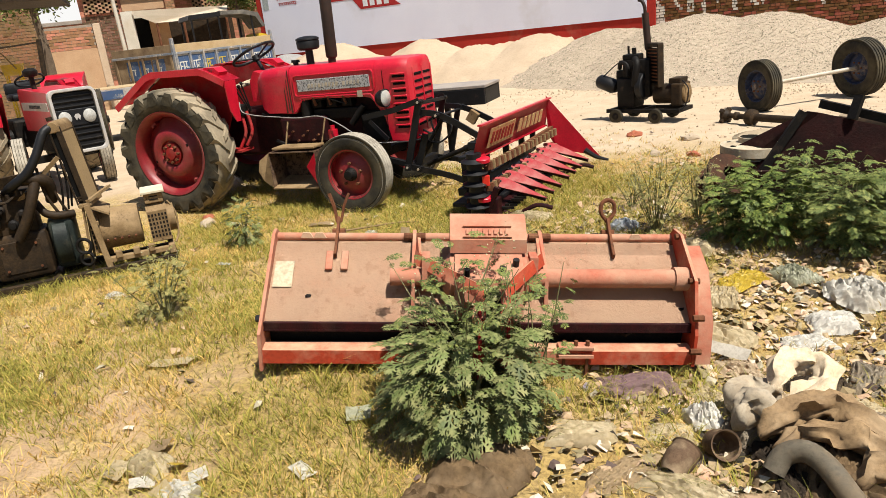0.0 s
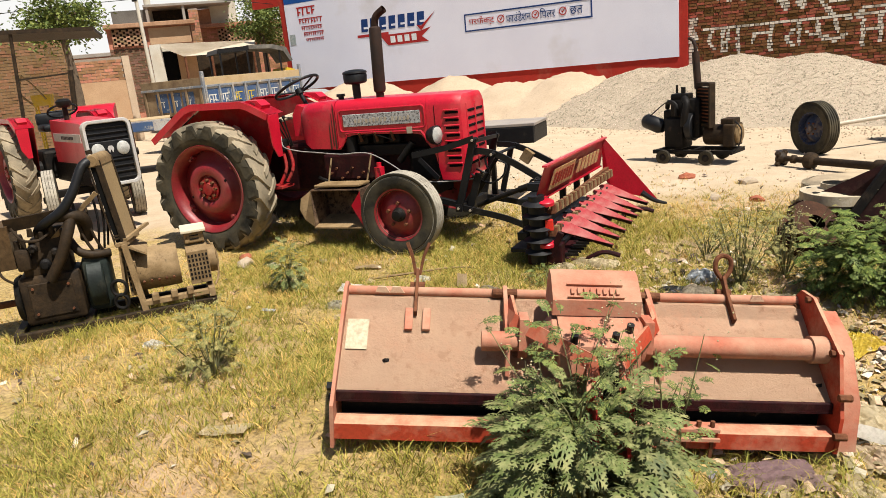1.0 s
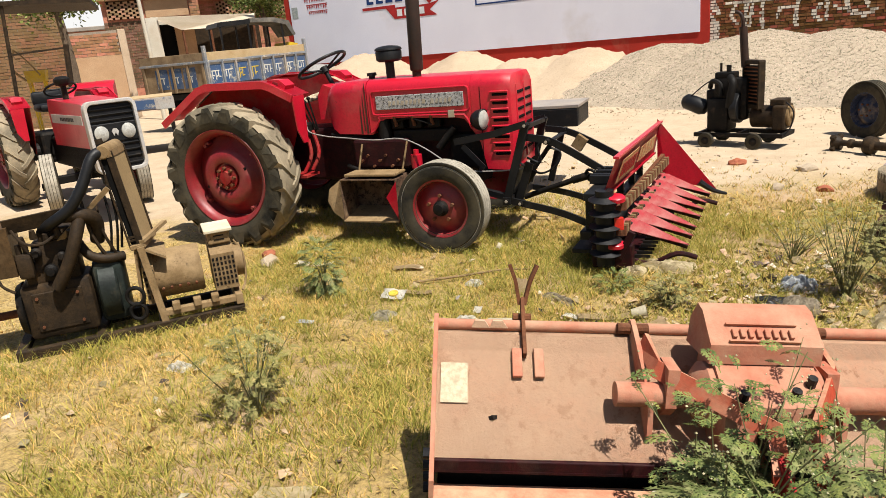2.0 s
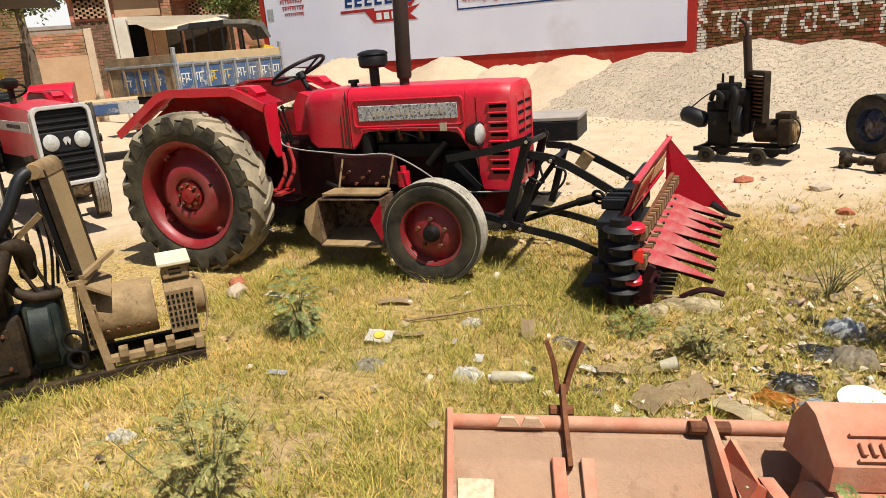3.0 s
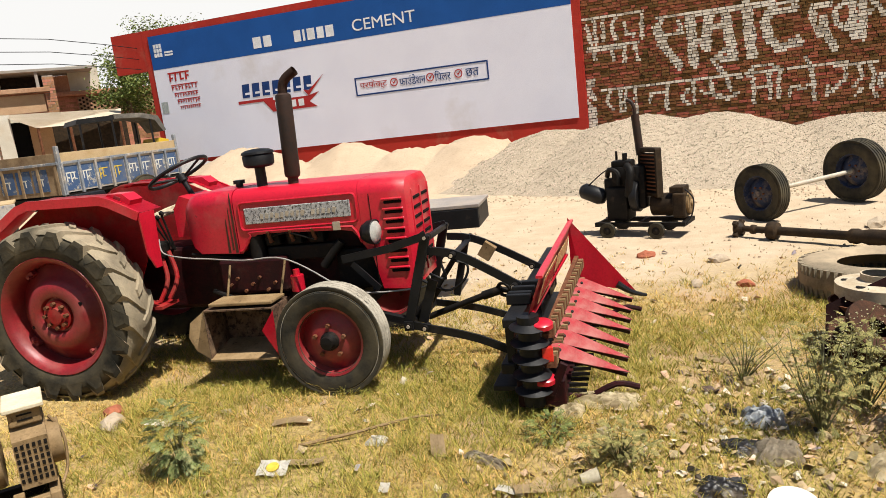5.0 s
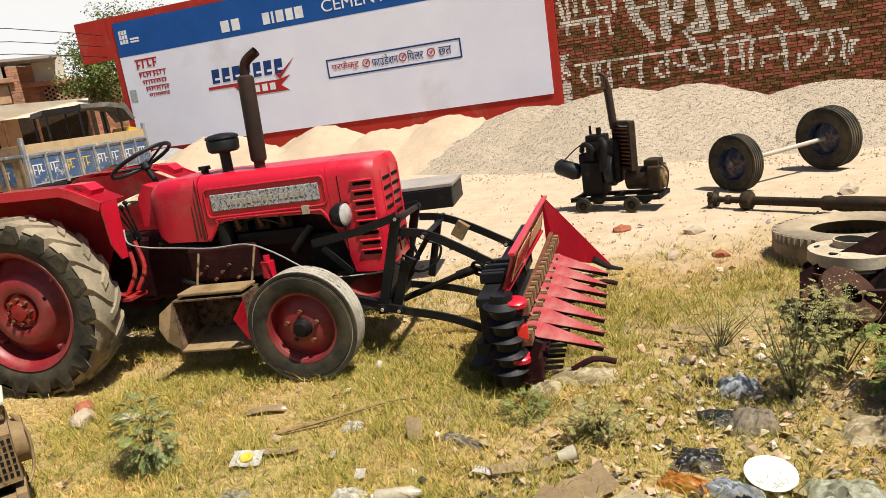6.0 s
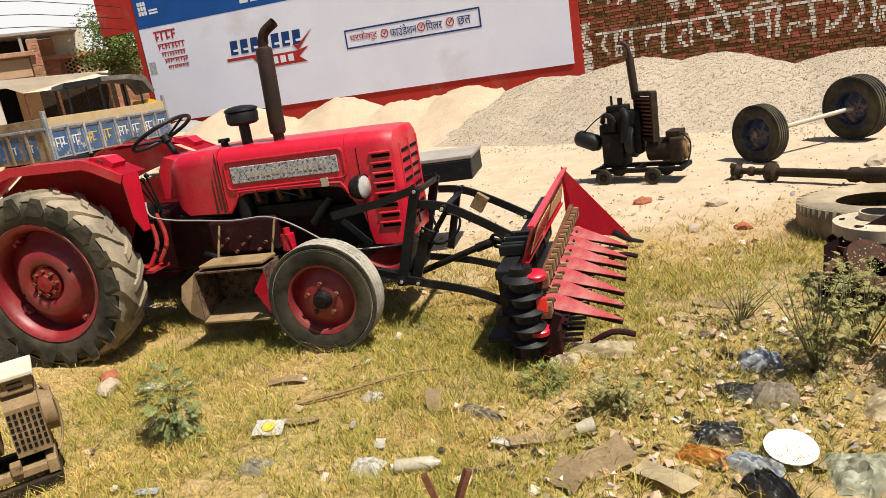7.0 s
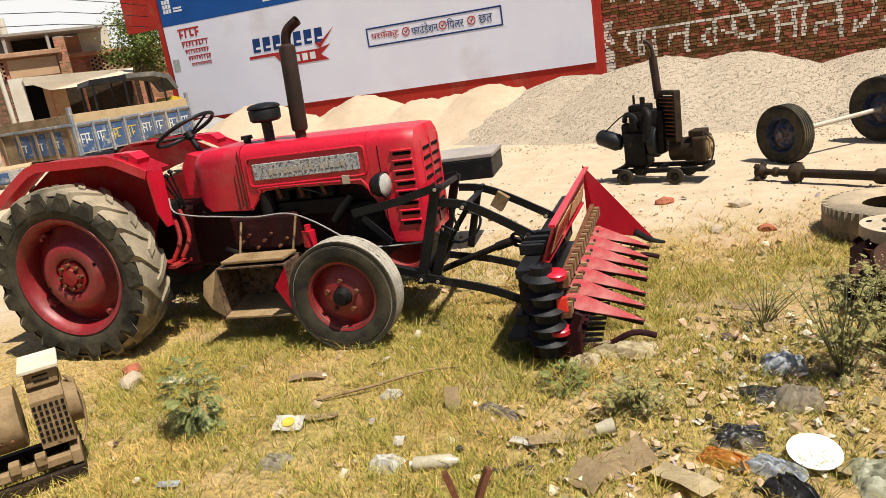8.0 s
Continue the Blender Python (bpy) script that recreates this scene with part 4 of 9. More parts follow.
# ---- rotavator ----
e1 = Vector((0.886, 0.446, -0.114)).normalized()
e2 = Vector((-0.450, 0.893, 0.0)).normalized()
e3 = e1.cross(e2).normalized()
e2 = e3.cross(e1).normalized()
RM = Matrix.Translation((0.079, 4.0, 0.15)) @ Matrix((e1, e2, e3)).transposed().to_4x4()
rota = thing("rotavator", RM, "faded orange rotary tiller resting in weeds and litter", "rotavator")


def rotavator(t):
    L = 0.92
    bm = B()
    pr = [(0.015, 0.142), (0.30, 0.365), (0.35, 0.402), (0.40, 0.405), (0.45, 0.36), (0.50, 0.20)]
    a = [bm.verts.new((-L, y, z)) for y, z in pr]
    b = [bm.verts.new((L, y, z)) for y, z in pr]
    for i in range(len(pr) - 1):
        bm.faces.new((a[i], b[i], b[i + 1], a[i + 1]))
    bmesh.ops.solidify(bm, geom=bm.faces[:], thickness=0.008)
    part("cover_sheet", bm, SHEET, t, "dust-covered sloping cover sheet")
    # The lip's dark red holds the shadow cast by the sheet edge.
    bm = B()
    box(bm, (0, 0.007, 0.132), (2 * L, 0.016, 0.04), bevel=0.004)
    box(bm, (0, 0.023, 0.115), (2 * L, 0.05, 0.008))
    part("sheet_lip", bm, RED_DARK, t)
    bm = B()
    prism(bm, [(-0.045, -0.020), (0.030, -0.020), (0.030, 0.050), (0.0, 0.052), (-0.045, 0.042)], -L - 0.01, L + 0.01, axis="x")
    bevel_all(bm, 0.004)
    part("rear_beam", bm, ORANGE_RED, t, "orange-red rear beam")
    # Added black sheet: paints the shade in the gap behind the beam.
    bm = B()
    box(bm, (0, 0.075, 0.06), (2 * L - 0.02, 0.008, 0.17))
    part("rear_flap", bm, GREASE_SHADE, t, "black sheet added for the shade behind the rear beam")
    bm = B()
    cyl(bm, (-L, 0.385, 0.42), (L, 0.385, 0.42), 0.019, n=14)
    part("top_bar", bm, ORANGE, t, smooth=True)
    for x in (-0.78, -0.72, 0.75):
        bm = B()
        prism(bm, [(x - 0.03, 0.42), (x + 0.03, 0.42), (x + 0.012, 0.445), (x - 0.02, 0.445)], 0.36, 0.37)
        part("bar_lug", bm, SHEET, t)
    bm = B()
    cyl(bm, (-L, 0.22, 0.06), (L, 0.22, 0.06), 0.045, n=12)
    rotor = part("rotor_shaft", bm, GREASE_SHADE, t, "dark rotor shaft with curved blades under the cover")
    for k in range(22):
        x = -0.86 + k * 0.082
        a = k * 1.9
        bm = B()
        p = [Vector((x, 0.22 + r * math.cos(a + r), 0.06 + r * math.sin(a + r))) for r in (0.03, 0.12, 0.19)]
        path_bar(bm, [p[0], p[1], p[2] + Vector((0.05, 0, 0))], 0.012, 0.05, up=(1, 0.2, 0.1), k=3)
        part("blade", bm, GREASE_SHADE, rotor)
    # left end plate with bolts
    bm = B()
    prism(bm, [(-0.06, -0.05), (0.40, -0.05), (0.47, 0.40), (0.38, 0.46), (0.33, 0.45), (-0.06, 0.12)], -L - 0.014, -L, axis="x")
    endp = part("left_end_plate", bm, ORANGE, t)
    for k in range(4):
        bm = B()
        cyl(bm, (-L - 0.014, 0.02 + 0.03 * k, 0.16 - 0.06 * k), (-L - 0.034, 0.02 + 0.03 * k, 0.16 - 0.06 * k), 0.016, n=6)
        part("bolt", bm, BLACK, endp)
    # right chain case
    bm = B()
    prism(bm, [(-0.05, -0.025), (0.28, -0.03), (0.43, 0.20), (0.44, 0.40), (0.36, 0.475), (0.26, 0.475), (0.02, 0.34), (-0.055, 0.12)], L, L + 0.014, axis="x")
    side = part("right_end_plate", bm, ORANGE_RED, t, "hexagonal orange end plate")
    bm = B()
    prism(bm, [(-0.04, -0.02), (0.22, -0.04), (0.36, 0.20), (0.34, 0.36), (0.24, 0.43), (0.10, 0.36), (-0.02, 0.16)], L + 0.014, L + 0.085, axis="x")
    bevel_all(bm, 0.015, 2)
    part("chain_case", bm, ORANGE, side, smooth=True)
    for y, z in ((0.28, 0.46), (0.36, 0.40), (0.05, 0.33), (-0.05, 0.20), (-0.06, 0.05)):
        bm = B()
        cyl(bm, (L - 0.016, y, z), (L + 0.03, y, z), 0.014, n=6)
        part("bolt", bm, RUST, side)
    # gearbox
    bm = B()
    prism(bm, [(0.10, 0.435), (0.30, 0.42), (0.29, 0.51), (0.245, 0.572), (0.20, 0.565), (0.10, 0.495)], -0.12, 0.21, axis="x")
    bevel_all(bm, 0.012, 2)
    gb = part("gearbox_cover", bm, ORANGE, t, "cast gearbox cover with raised lettering", smooth=True)
    for k in range(8):
        bm = B()
        box(bm, (-0.045 + k * 0.024, 0.128, 0.522), (0.013, 0.030, 0.012), (34, 0, 0), bevel=0.003)
        part("letter_bar", bm, ORANGE, gb)
    for dz in (0.507, 0.540):
        bm = B()
        box(bm, (0.04, 0.128 + (dz - 0.522) * 1.47, dz), (0.21, 0.006, 0.010), (34, 0, 0))
        part("moulding", bm, ORANGE, gb)
    bm = B()
    prism(bm, [(-0.04, 0.18), (0.25, 0.20), (0.24, 0.42), (0.10, 0.43), (-0.02, 0.36)], -0.10, 0.19, axis="x")
    bevel_all(bm, 0.02, 2)
    gcase = part("gearbox_case", bm, ORANGE, t, "dusty gearbox casing", smooth=True)
    for s_, x in ((-1, -0.10), (1, 0.19)):
        bm = B()
        lathe(bm, [(0.0, 0.0), (0.10, 0.0), (0.10, 0.02), (0.075, 0.04), (0.055, 0.05)], 20, (x, 0.13, 0.32), (s_, 0, 0))
        part("flange", bm, ORANGE, gcase, smooth=True)
    for x, y, z in ((-0.05, 0.0, 0.375), (0.10, 0.01, 0.38), (0.16, 0.05, 0.40)):
        bm = B()
        cyl(bm, (x, y, z - 0.01), (x, y - 0.012, z + 0.028), 0.014, n=8)
        part("plug", bm, BLACK, gcase)
    bm = B()
    cyl(bm, (0.05, 0.04, 0.28), (0.05, -0.12, 0.26), 0.055, n=18)
    cyl(bm, (0.05, -0.12, 0.26), (0.05, -0.20, 0.255), 0.025, n=12)
    part("input_shaft", bm, GREASE_SHADE, t, smooth=True)
    # cross tubes
    bm = B()
    cyl(bm, (-0.38, 0.12, 0.318), (-0.10, 0.12, 0.318), 0.038, n=20)
    part("left_tube", bm, ORANGE, t, smooth=True)
    bm = B()
    cyl(bm, (0.20, 0.12, 0.315), (L, 0.12, 0.315), 0.041, n=22)
    cyl(bm, (0.86, 0.12, 0.315), (0.93, 0.12, 0.315), 0.052, n=22)
    part("right_tube", bm, ORANGE, t, "stout orange cross tube", smooth=True)
    # mast plates and converging arms
    for x, s_ in ((-0.28, 1), (0.30, -1)):
        bm = B()
        prism(bm, [(0.40, 0.38), (0.40, 0.43), (0.37, 0.46), (0.32, 0.44), (0.08, 0.32), (0.06, 0.20), (0.14, 0.20)], x - 0.008, x + 0.008, axis="x")
        part("mast_plate", bm, ORANGE, t)
        xe = 0.05 - 0.055 * s_
        bm = B()
        path_bar(bm, [(x + 0.016 * s_, 0.28, 0.425), (x + 0.02 * s_, 0.14, 0.395), (xe, -0.12, 0.345), (xe, -0.20, 0.26), (xe, -0.24, 0.06)], 0.014, 0.055, up=(0.2 * s_, 0.4, 1), k=1)
        part("mast_arm", bm, ORANGE_RED, t, "bent flat arm of the hitch mast")
        bm = B()
        prism(bm, [(-0.16, 0.30), (-0.27, 0.26), (-0.30, 0.04), (-0.22, 0.0), (-0.17, 0.06)], xe - 0.007, xe + 0.007, axis="x")
        part("hitch_plate", bm, RED_OLD, t)
        bm = B()
        prism(bm, [(0.12, 0.25), (0.17, 0.30), (0.17, 0.42), (0.08, 0.42), (0.07, 0.30)], x + 0.04 * s_, x + 0.075 * s_, axis="x")
        bevel_all(bm, 0.006)
        part("tube_clamp", bm, ORANGE, t)
        bm = B()
        cyl(bm, (x - 0.05, 0.36, 0.43), (x + 0.05, 0.36, 0.43), 0.018, n=10)
        part("pin", bm, RUST, t)
    bm = B()
    bar(bm, (0.0, -0.24, 0.16), (0.12, -0.24, 0.16), 0.03, 0.03)
    part("hitch_pin", bm, RUST, t)
    # parking hooks
    for x in (-0.64, 0.63):
        hook = new("parking_hook")
        hook.parent = t
        hook.matrix_basis = pose(x, 0.42, 0.335)
        bm = B()
        path_bar(bm, [(0, -0.15, 0.03), (0, -0.05, 0.10), (0.0, 0.02, 0.16)], 0.03, 0.012, up=(1, 0, 0), k=3)
        part("stem", bm, RUST, hook)
        if x > 0:
            bm = B()
            tube(bm, [(0.0, 0.02, 0.15), (-0.03, 0.03, 0.19), (-0.028, 0.035, 0.235), (0.0, 0.04, 0.25), (0.028, 0.035, 0.235), (0.03, 0.03, 0.19), (0.002, 0.02, 0.15)], 0.010, n=8)
            part("loop", bm, RUST, hook, smooth=True)
        for s_ in (-1, 1):
            if x > 0:
                break
            bm = B()
            path_bar(bm, [(0.008 * s_, 0.02, 0.14), (0.018 * s_, 0.03, 0.19), (0.026 * s_, 0.03, 0.225), (0.046 * s_, 0.04, 0.275)], 0.012, 0.022, up=(0, 1, 0), k=3)
            part("prong", bm, RUST, hook)
            bm = B()
            box(bm, (0.035 * s_ + 0.01, -0.165, 0.012), (0.032, 0.014, 0.10), (-52, 0, 0), bevel=0.003)
            part("foot", bm, ORANGE, hook)
        bm = B()
        cyl(bm, (-0.03, 0.0, 0.10), (0.03, 0.0, 0.10), 0.016, n=8)
        part("bolt", bm, RUST, hook)
    # hinge clamps on the rear beam
    for x in (-0.20, 0.42):
        cl = new("beam_clamp")
        cl.parent = t
        cl.matrix_basis = pose(x, -0.03, 0.045)
        bm = B()
        box(bm, (0, 0, 0.014), (0.15, 0.06, 0.016), bevel=0.003)
        box(bm, (0, -0.03, -0.02), (0.15, 0.012, 0.012))
        part("plate", bm, ORANGE if x > 0 else STRAW, cl)
        for dx in (-0.05, 0.0, 0.05):
            bm = B()
            cyl(bm, (dx, -0.01, 0.02), (dx, -0.01, 0.045), 0.009, n=6)
            part("bolt", bm, RUST, cl)
        for dx in (-0.05, 0.05):
            bm = B()
            bar(bm, (dx, -0.02, -0.03), (dx, -0.01, -0.16), 0.012, 0.012)
            part("tine", bm, RUST, cl)
    bm = B()
    box(bm, (-0.865, 0.205, 0.298), (0.085, 0.135, 0.004), (38.5, 0, 0))
    part("name_label", bm, mat("faded_label", (0.50, 0.43, 0.30), (0.40, 0.33, 0.22), rough=0.7, scale=30, bump=0.05), t, "faded cream label plate")


rotavator(rota)

# ---- reaper on its carrier ----
reaper = thing("reaper", pose(-0.975, 6.42, 0.0, 0, 0, 2.4), "red front-mounted crop reaper with pointed dividers resting on grass", "reaper")


def build_reaper(t):
    # sloping front board
    bm = B()
    def on_board(y, v, off=0.0):
        """A point of the board: y along it, v from its lower (0) to its upper edge (1), off in front of it."""
        q = y / 2.0
        a = Vector((-0.015, y, 0.505 - 0.07 * q))
        b = Vector((0.085 - 0.045 * q, y, 0.77 - 0.065 * q))
        return a + (b - a) * v + Vector((0.93, 0, -0.36)) * off
    vs = [bm.verts.new(on_board(y, v)) for y, v in ((-0.02, 0), (1.98, 0), (2.0, 1), (-0.05, 1))]
    bm.faces.new(vs)
    bmesh.ops.solidify(bm, geom=bm.faces[:], thickness=0.012)
    board = part("front_board", bm, RED, t, "red sheet front board with worn cream lettering strip")
    bm = B()
    bar(bm, on_board(-0.05, 1.0), on_board(2.0, 1.0), 0.036, 0.014)
    part("board_edge", bm, RED, board)
    bm = B()
    bar(bm, on_board(-0.03, 0.0), on_board(1.98, 0.0), 0.030, 0.014)
    part("board_edge", bm, RED, board)
    CREAM = mat("worn_cream_decal", (0.60, 0.46, 0.22), (0.50, 0.16, 0.08), rough=0.6, scale=18, bump=0.05)

    def decal(name, y0, y1, v0, v1, off, material, slant=0.0):
        bm = B()
        f = [bm.verts.new(on_board(y, v, o)) for o in (off, off + 0.003) for y, v in ((y0, v0), (y1, v0), (y1 + slant, v1), (y0 + slant, v1))]
        for q in ((0, 1, 2, 3), (4, 5, 6, 7), (0, 1, 5, 4), (1, 2, 6, 5), (2, 3, 7, 6), (3, 0, 4, 7)):
            bm.faces.new([f[i] for i in q])
        part(name, bm, material, board)
    decal("decal", 0.22, 0.86, 0.22, 0.80, 0.014, CREAM)
    for k in range(7):
        decal("letter_bar", 0.27 + 0.08 * k, 0.32 + 0.08 * k, 0.34, 0.68, 0.018, RED_OLD, 0.012)
    for k in range(6):
        decal("letter_bar", 0.98 + 0.13 * k, 1.07 + 0.13 * k, 0.30, 0.72, 0.014, CREAM, 0.015)
    # near and far end frames, back frame
    bm = B()
    box(bm, (-0.10, 0.95, 0.50), (0.10, 1.85, 0.05), bevel=0.006)
    box(bm, (-0.14, 0.95, 0.24), (0.08, 1.85, 0.06), bevel=0.006)
    for y in (0.08, 0.55, 1.05, 1.5, 1.86):
        box(bm, (-0.12, y, 0.37), (0.05, 0.05, 0.30), bevel=0.004)
    box(bm, (-0.06, 0.95, 0.14), (0.34, 1.9, 0.03), bevel=0.004)
    for y in (0.30, 0.36, 0.48, 0.60):
        box(bm, (-0.10, y, 0.56), (0.14, 0.035, 0.06), bevel=0.005)
    part("back_frame", bm, BLACK, t, "black angle-iron back frame")
    # conveying discs at the near end
    bm = B()
    cyl(bm, (0.0, -0.02, 0.06), (0.0, -0.02, 0.56), 0.06, n=16)
    drum = part("drum", bm, BLACK, t, smooth=True)
    for k in range(5):
        bm = B()
        lathe(bm, [(0.05, 0.02), (0.10, 0.0), (0.105, 0.006), (0.05, 0.035)], 22, (0.0, -0.02, 0.14 + 0.088 * k), (0.06, -0.05, 1))
        part("disc", bm, BLACK, drum, smooth=True)
    for z, x in ((0.505, 0.07), (0.20, 0.06)):
        bm = B()
        lathe(bm, [(0.0, 0.024), (0.05, 0.022), (0.062, 0.012), (0.062, -0.012), (0.0, -0.014)], 20, (x, -0.02, z), (0.05, -0.1, 1))
        part("end_cap", bm, RED, t, smooth=True)
    bm = B()
    box(bm, (0.09, -0.03, 0.345), (0.06, 0.03, 0.085), (0, 0, 20), bevel=0.006)
    part("reflector", bm, mat("red_reflector", (0.75, 0.03, 0.02), rough=0.25, bump=0.0, coat=0.5), t, "bright red reflector")
    # chain with lugs
    for row, (z0, z1) in enumerate(((0.47, 0.40), (0.30, 0.25))):
        bm = B()
        box(bm, (0.075, 0.95, (z0 + z1) / 2 - 0.01), (0.03, 1.86, 0.035))
        ch = part("lug_chain", bm, RUST, t, "rusty lug chain")
        for k in range(30):
            y = 0.04 + k * 0.063
            z = z0 + (z1 - z0) * y / 1.9
            bm = B()
            prism(bm, [(y - 0.022, z - 0.05), (y + 0.022, z - 0.05), (y + 0.012, z + 0.015), (y - 0.012, z + 0.015)], 0.09, 0.125, axis="x")
            part("lug", bm, TAN if k % 2 else RUST, ch)
    # cutter bar and guards
    bm = B()
    box(bm, (0.12, 0.98, 0.10), (0.10, 1.9, 0.03), bevel=0.004)
    box(bm, (0.04, 0.02, 0.12), (0.26, 0.10, 0.16), bevel=0.01)
    box(bm, (0.13, -0.02, 0.20), (0.045, 0.03, 0.20), (0, 25, 0), bevel=0.005)
    cb = part("cutter_bar", bm, RED_DARK, t, "greasy cutter bar with guard fingers")
    for k in range(24):
        y = 0.06 + k * 0.078
        bm = B()
        prism(bm, [(0.15, y - 0.015), (0.27, y), (0.15, y + 0.015)], 0.095, 0.115, axis="z")
        part("guard_finger", bm, GREASE_SHADE, cb)
    # dividers
    for k in range(7):
        y = 0.19 + k * 0.24
        dv = new("divider")
        dv.parent = t
        dv.matrix_basis = pose(0.075, y, 0.300, 30, 21 + (k % 3), 4)
        n = 10
        left, right = [], []
        for i in range(n + 1):
            u = i / n
            w = 0.058 * math.sin(math.pi * min(0.5, (u + 0.03) * 2.2)) if u < 0.20 else 0.058 * (1 - (u - 0.20) / 0.80) ** 0.9
            left.append((0.47 * u - 0.02, -w))
            right.append((0.47 * u - 0.02, w))
        bm = B()
        prism(bm, left + right[::-1][1:], 0.0, 0.006, axis="z")
        bmesh.ops.remove_doubles(bm, verts=bm.verts[:], dist=1e-4)
        part("top_plate", bm, mat("sun_faded_red", (0.34, 0.022, 0.03), (0.26, 0.02, 0.024), rough=0.55, scale=12, dust=0.45, dust_col=(0.36, 0.16, 0.14), bump=0.1), dv, "faded red pointed plate")
        bm = B()
        bar(bm, (0.05, 0, -0.04), (0.44, 0, -0.012), 0.022, 0.030)
        bar(bm, (0.10, 0, -0.02), (0.02, 0, -0.20), 0.02, 0.02)
        part("runner", bm, RED_DARK, dv)
        for dx in (0.05,):
            bm = B()
            cyl(bm, (dx, 0, 0.005), (dx, 0, 0.014), 0.010, n=6)
            part("bolt", bm, GREASE_SHADE, dv)
    for k in (0, 6):
        y = 0.19 + k * 0.24
        bm = B()
        tube(bm, [(0.08, y - 0.06, 0.08), (0.25, y - 0.05, 0.03), (0.42, y - 0.03, 0.10), (0.54, y, 0.07)], 0.018, n=8)
        part("skid", bm, RED_DARK, t, smooth=True)
    # large far divider: folded sheet with a ridge
    bm = B()
    p = [Vector(v) for v in ((0.02, 1.93, 0.74), (0.02, 1.93, 0.36), (0.10, 1.93, 0.20), (0.50, 2.10, 0.08), (0.02, 2.22, 0.42), (0.02, 2.22, 0.18))]
    v = [bm.verts.new(q) for q in p]
    bm.faces.new((v[0], v[1], v[2], v[3]))
    bm.faces.new((v[0], v[3], v[4]))
    bm.faces.new((v[4], v[3], v[5]))
    bmesh.ops.solidify(bm, geom=bm.faces[:], thickness=0.008)
    part("end_divider", bm, RED, t, "large folded red end divider")
    bm = B()
    tube(bm, [(0.36, 2.04, 0.16), (0.47, 2.07, 0.08), (0.58, 2.11, 0.04)], (0.03, 0.012), n=8)
    part("divider_shoe", bm, BLACK, t)


build_reaper(reaper)
carrier = thing("reaper_carrier", pose(0, 0, 0), "black steel lift arms joining the reaper to the tractor", "lift frame")


def build_carrier(t):
    def arm(name, pts, w=0.022, h=0.065, up=(0, 0, 1), k=4, label=""):
        bm = B()
        path_bar(bm, pts, w, h, up=up, k=k)
        return part(name, bm, BLACK, t, label)
    N, F = 6.93, 7.60
    for y, pts in ((N, [(-1.88, 0.32), (-1.69, 0.925)]), (F, [(-1.96, 0.30), (-1.79, 0.88)]), (N + 0.07, [(-1.80, 0.34), (-1.70, 0.62)])):
        arm("upright", [(x, y, z) for x, z in pts], 0.018, 0.062, up=(1, 0, 0), k=1)
    arm("upright", [(-1.74, F - 0.04, 0.36), (-1.62, F - 0.04, 0.80)], 0.018, 0.05, up=(1, 0, 0), k=1)
    arm("upper_arm", [(-1.72, N + 0.03, 0.82), (-1.53, N + 0.03, 0.79), (-1.34, N + 0.03, 0.695), (-1.13, N + 0.03, 0.57)], 0.018, 0.052, label="bowed black upper arm")
    arm("upper_arm", [(-1.78, F, 0.785), (-1.61, F, 0.765), (-1.42, F, 0.685), (-1.13, F, 0.53)], 0.018, 0.050, label="bowed black upper arm")
    arm("lower_arm", [(-1.86, N, 0.345), (-1.74, N, 0.32), (-1.42, N, 0.25), (-1.14, N, 0.135)], 0.018, 0.050)
    arm("lower_arm", [(-1.94, F, 0.30), (-1.61, F, 0.25), (-1.34, F, 0.175), (-1.14, F, 0.13)], 0.018, 0.048)
    for px, y, pz in ((-1.69, N, 0.91), (-1.53, N, 0.79), (-1.87, N, 0.34), (-1.76, N, 0.325), (-1.79, F, 0.86), (-1.62, F, 0.77), (-1.16, N, 0.58), (-1.18, F, 0.545)):
        bm = B()
        cyl(bm, (px, y - 0.030, pz), (px, y + 0.05, pz), 0.020, n=10)
        part("pivot_pin", bm, GREASE_SHADE, t)
        bm = B()
        cyl(bm, (px, y - 0.036, pz), (px, y - 0.030, pz), 0.012, n=6)
        part("bolt_head", bm, STRAW, t)
    arm("cross_bar", [(-1.69, N, 0.90), (-1.79, F, 0.86)], 0.03, 0.03, k=1)
    arm("cross_bar", [(-1.54, N, 0.775), (-1.62, F, 0.755)], 0.04, 0.012, k=1)
    arm("cross_bar", [(-1.87, N - 0.02, 0.34), (-1.95, F + 0.02, 0.31)], 0.06, 0.06, k=1)
    arm("side_rail", [(-1.68, N - 0.02, 0.925), (-1.94, N - 0.03, 0.855), (-2.27, N - 0.03, 0.80)], 0.012, 0.050, k=1, label="flat side rail bolted beside the nose")
    arm("side_rail", [(-1.78, F, 0.88), (-2.10, F, 0.82), (-2.30, F, 0.80)], 0.012, 0.045, k=1)
    arm("brace", [(-2.20, N - 0.03, 0.77), (-2.03, N - 0.03, 0.60)], 0.012, 0.040, up=(1, 0, 0), k=1)
    arm("brace", [(-1.88, N + 0.03, 0.36), (-2.30, N + 0.03, 0.46)], 0.05, 0.045, k=1)
    bm = B()
    cyl(bm, (-1.87, 7.08, 0.34), (-1.71, 7.1, 0.55), 0.036, n=14)
    cyl(bm, (-1.71, 7.1, 0.55), (-1.56, 7.12, 0.755), 0.018, n=10)
    part("hydraulic_ram", bm, GREASE_SHADE, t, "greasy hydraulic ram", smooth=True)
    bm = B()
    cyl(bm, (-1.86, 7.27, 0.29), (-1.46, 7.27, 0.43), 0.022, n=12)
    cyl(bm, (-1.46, 7.27, 0.43), (-1.33, 7.27, 0.47), 0.030, n=12)
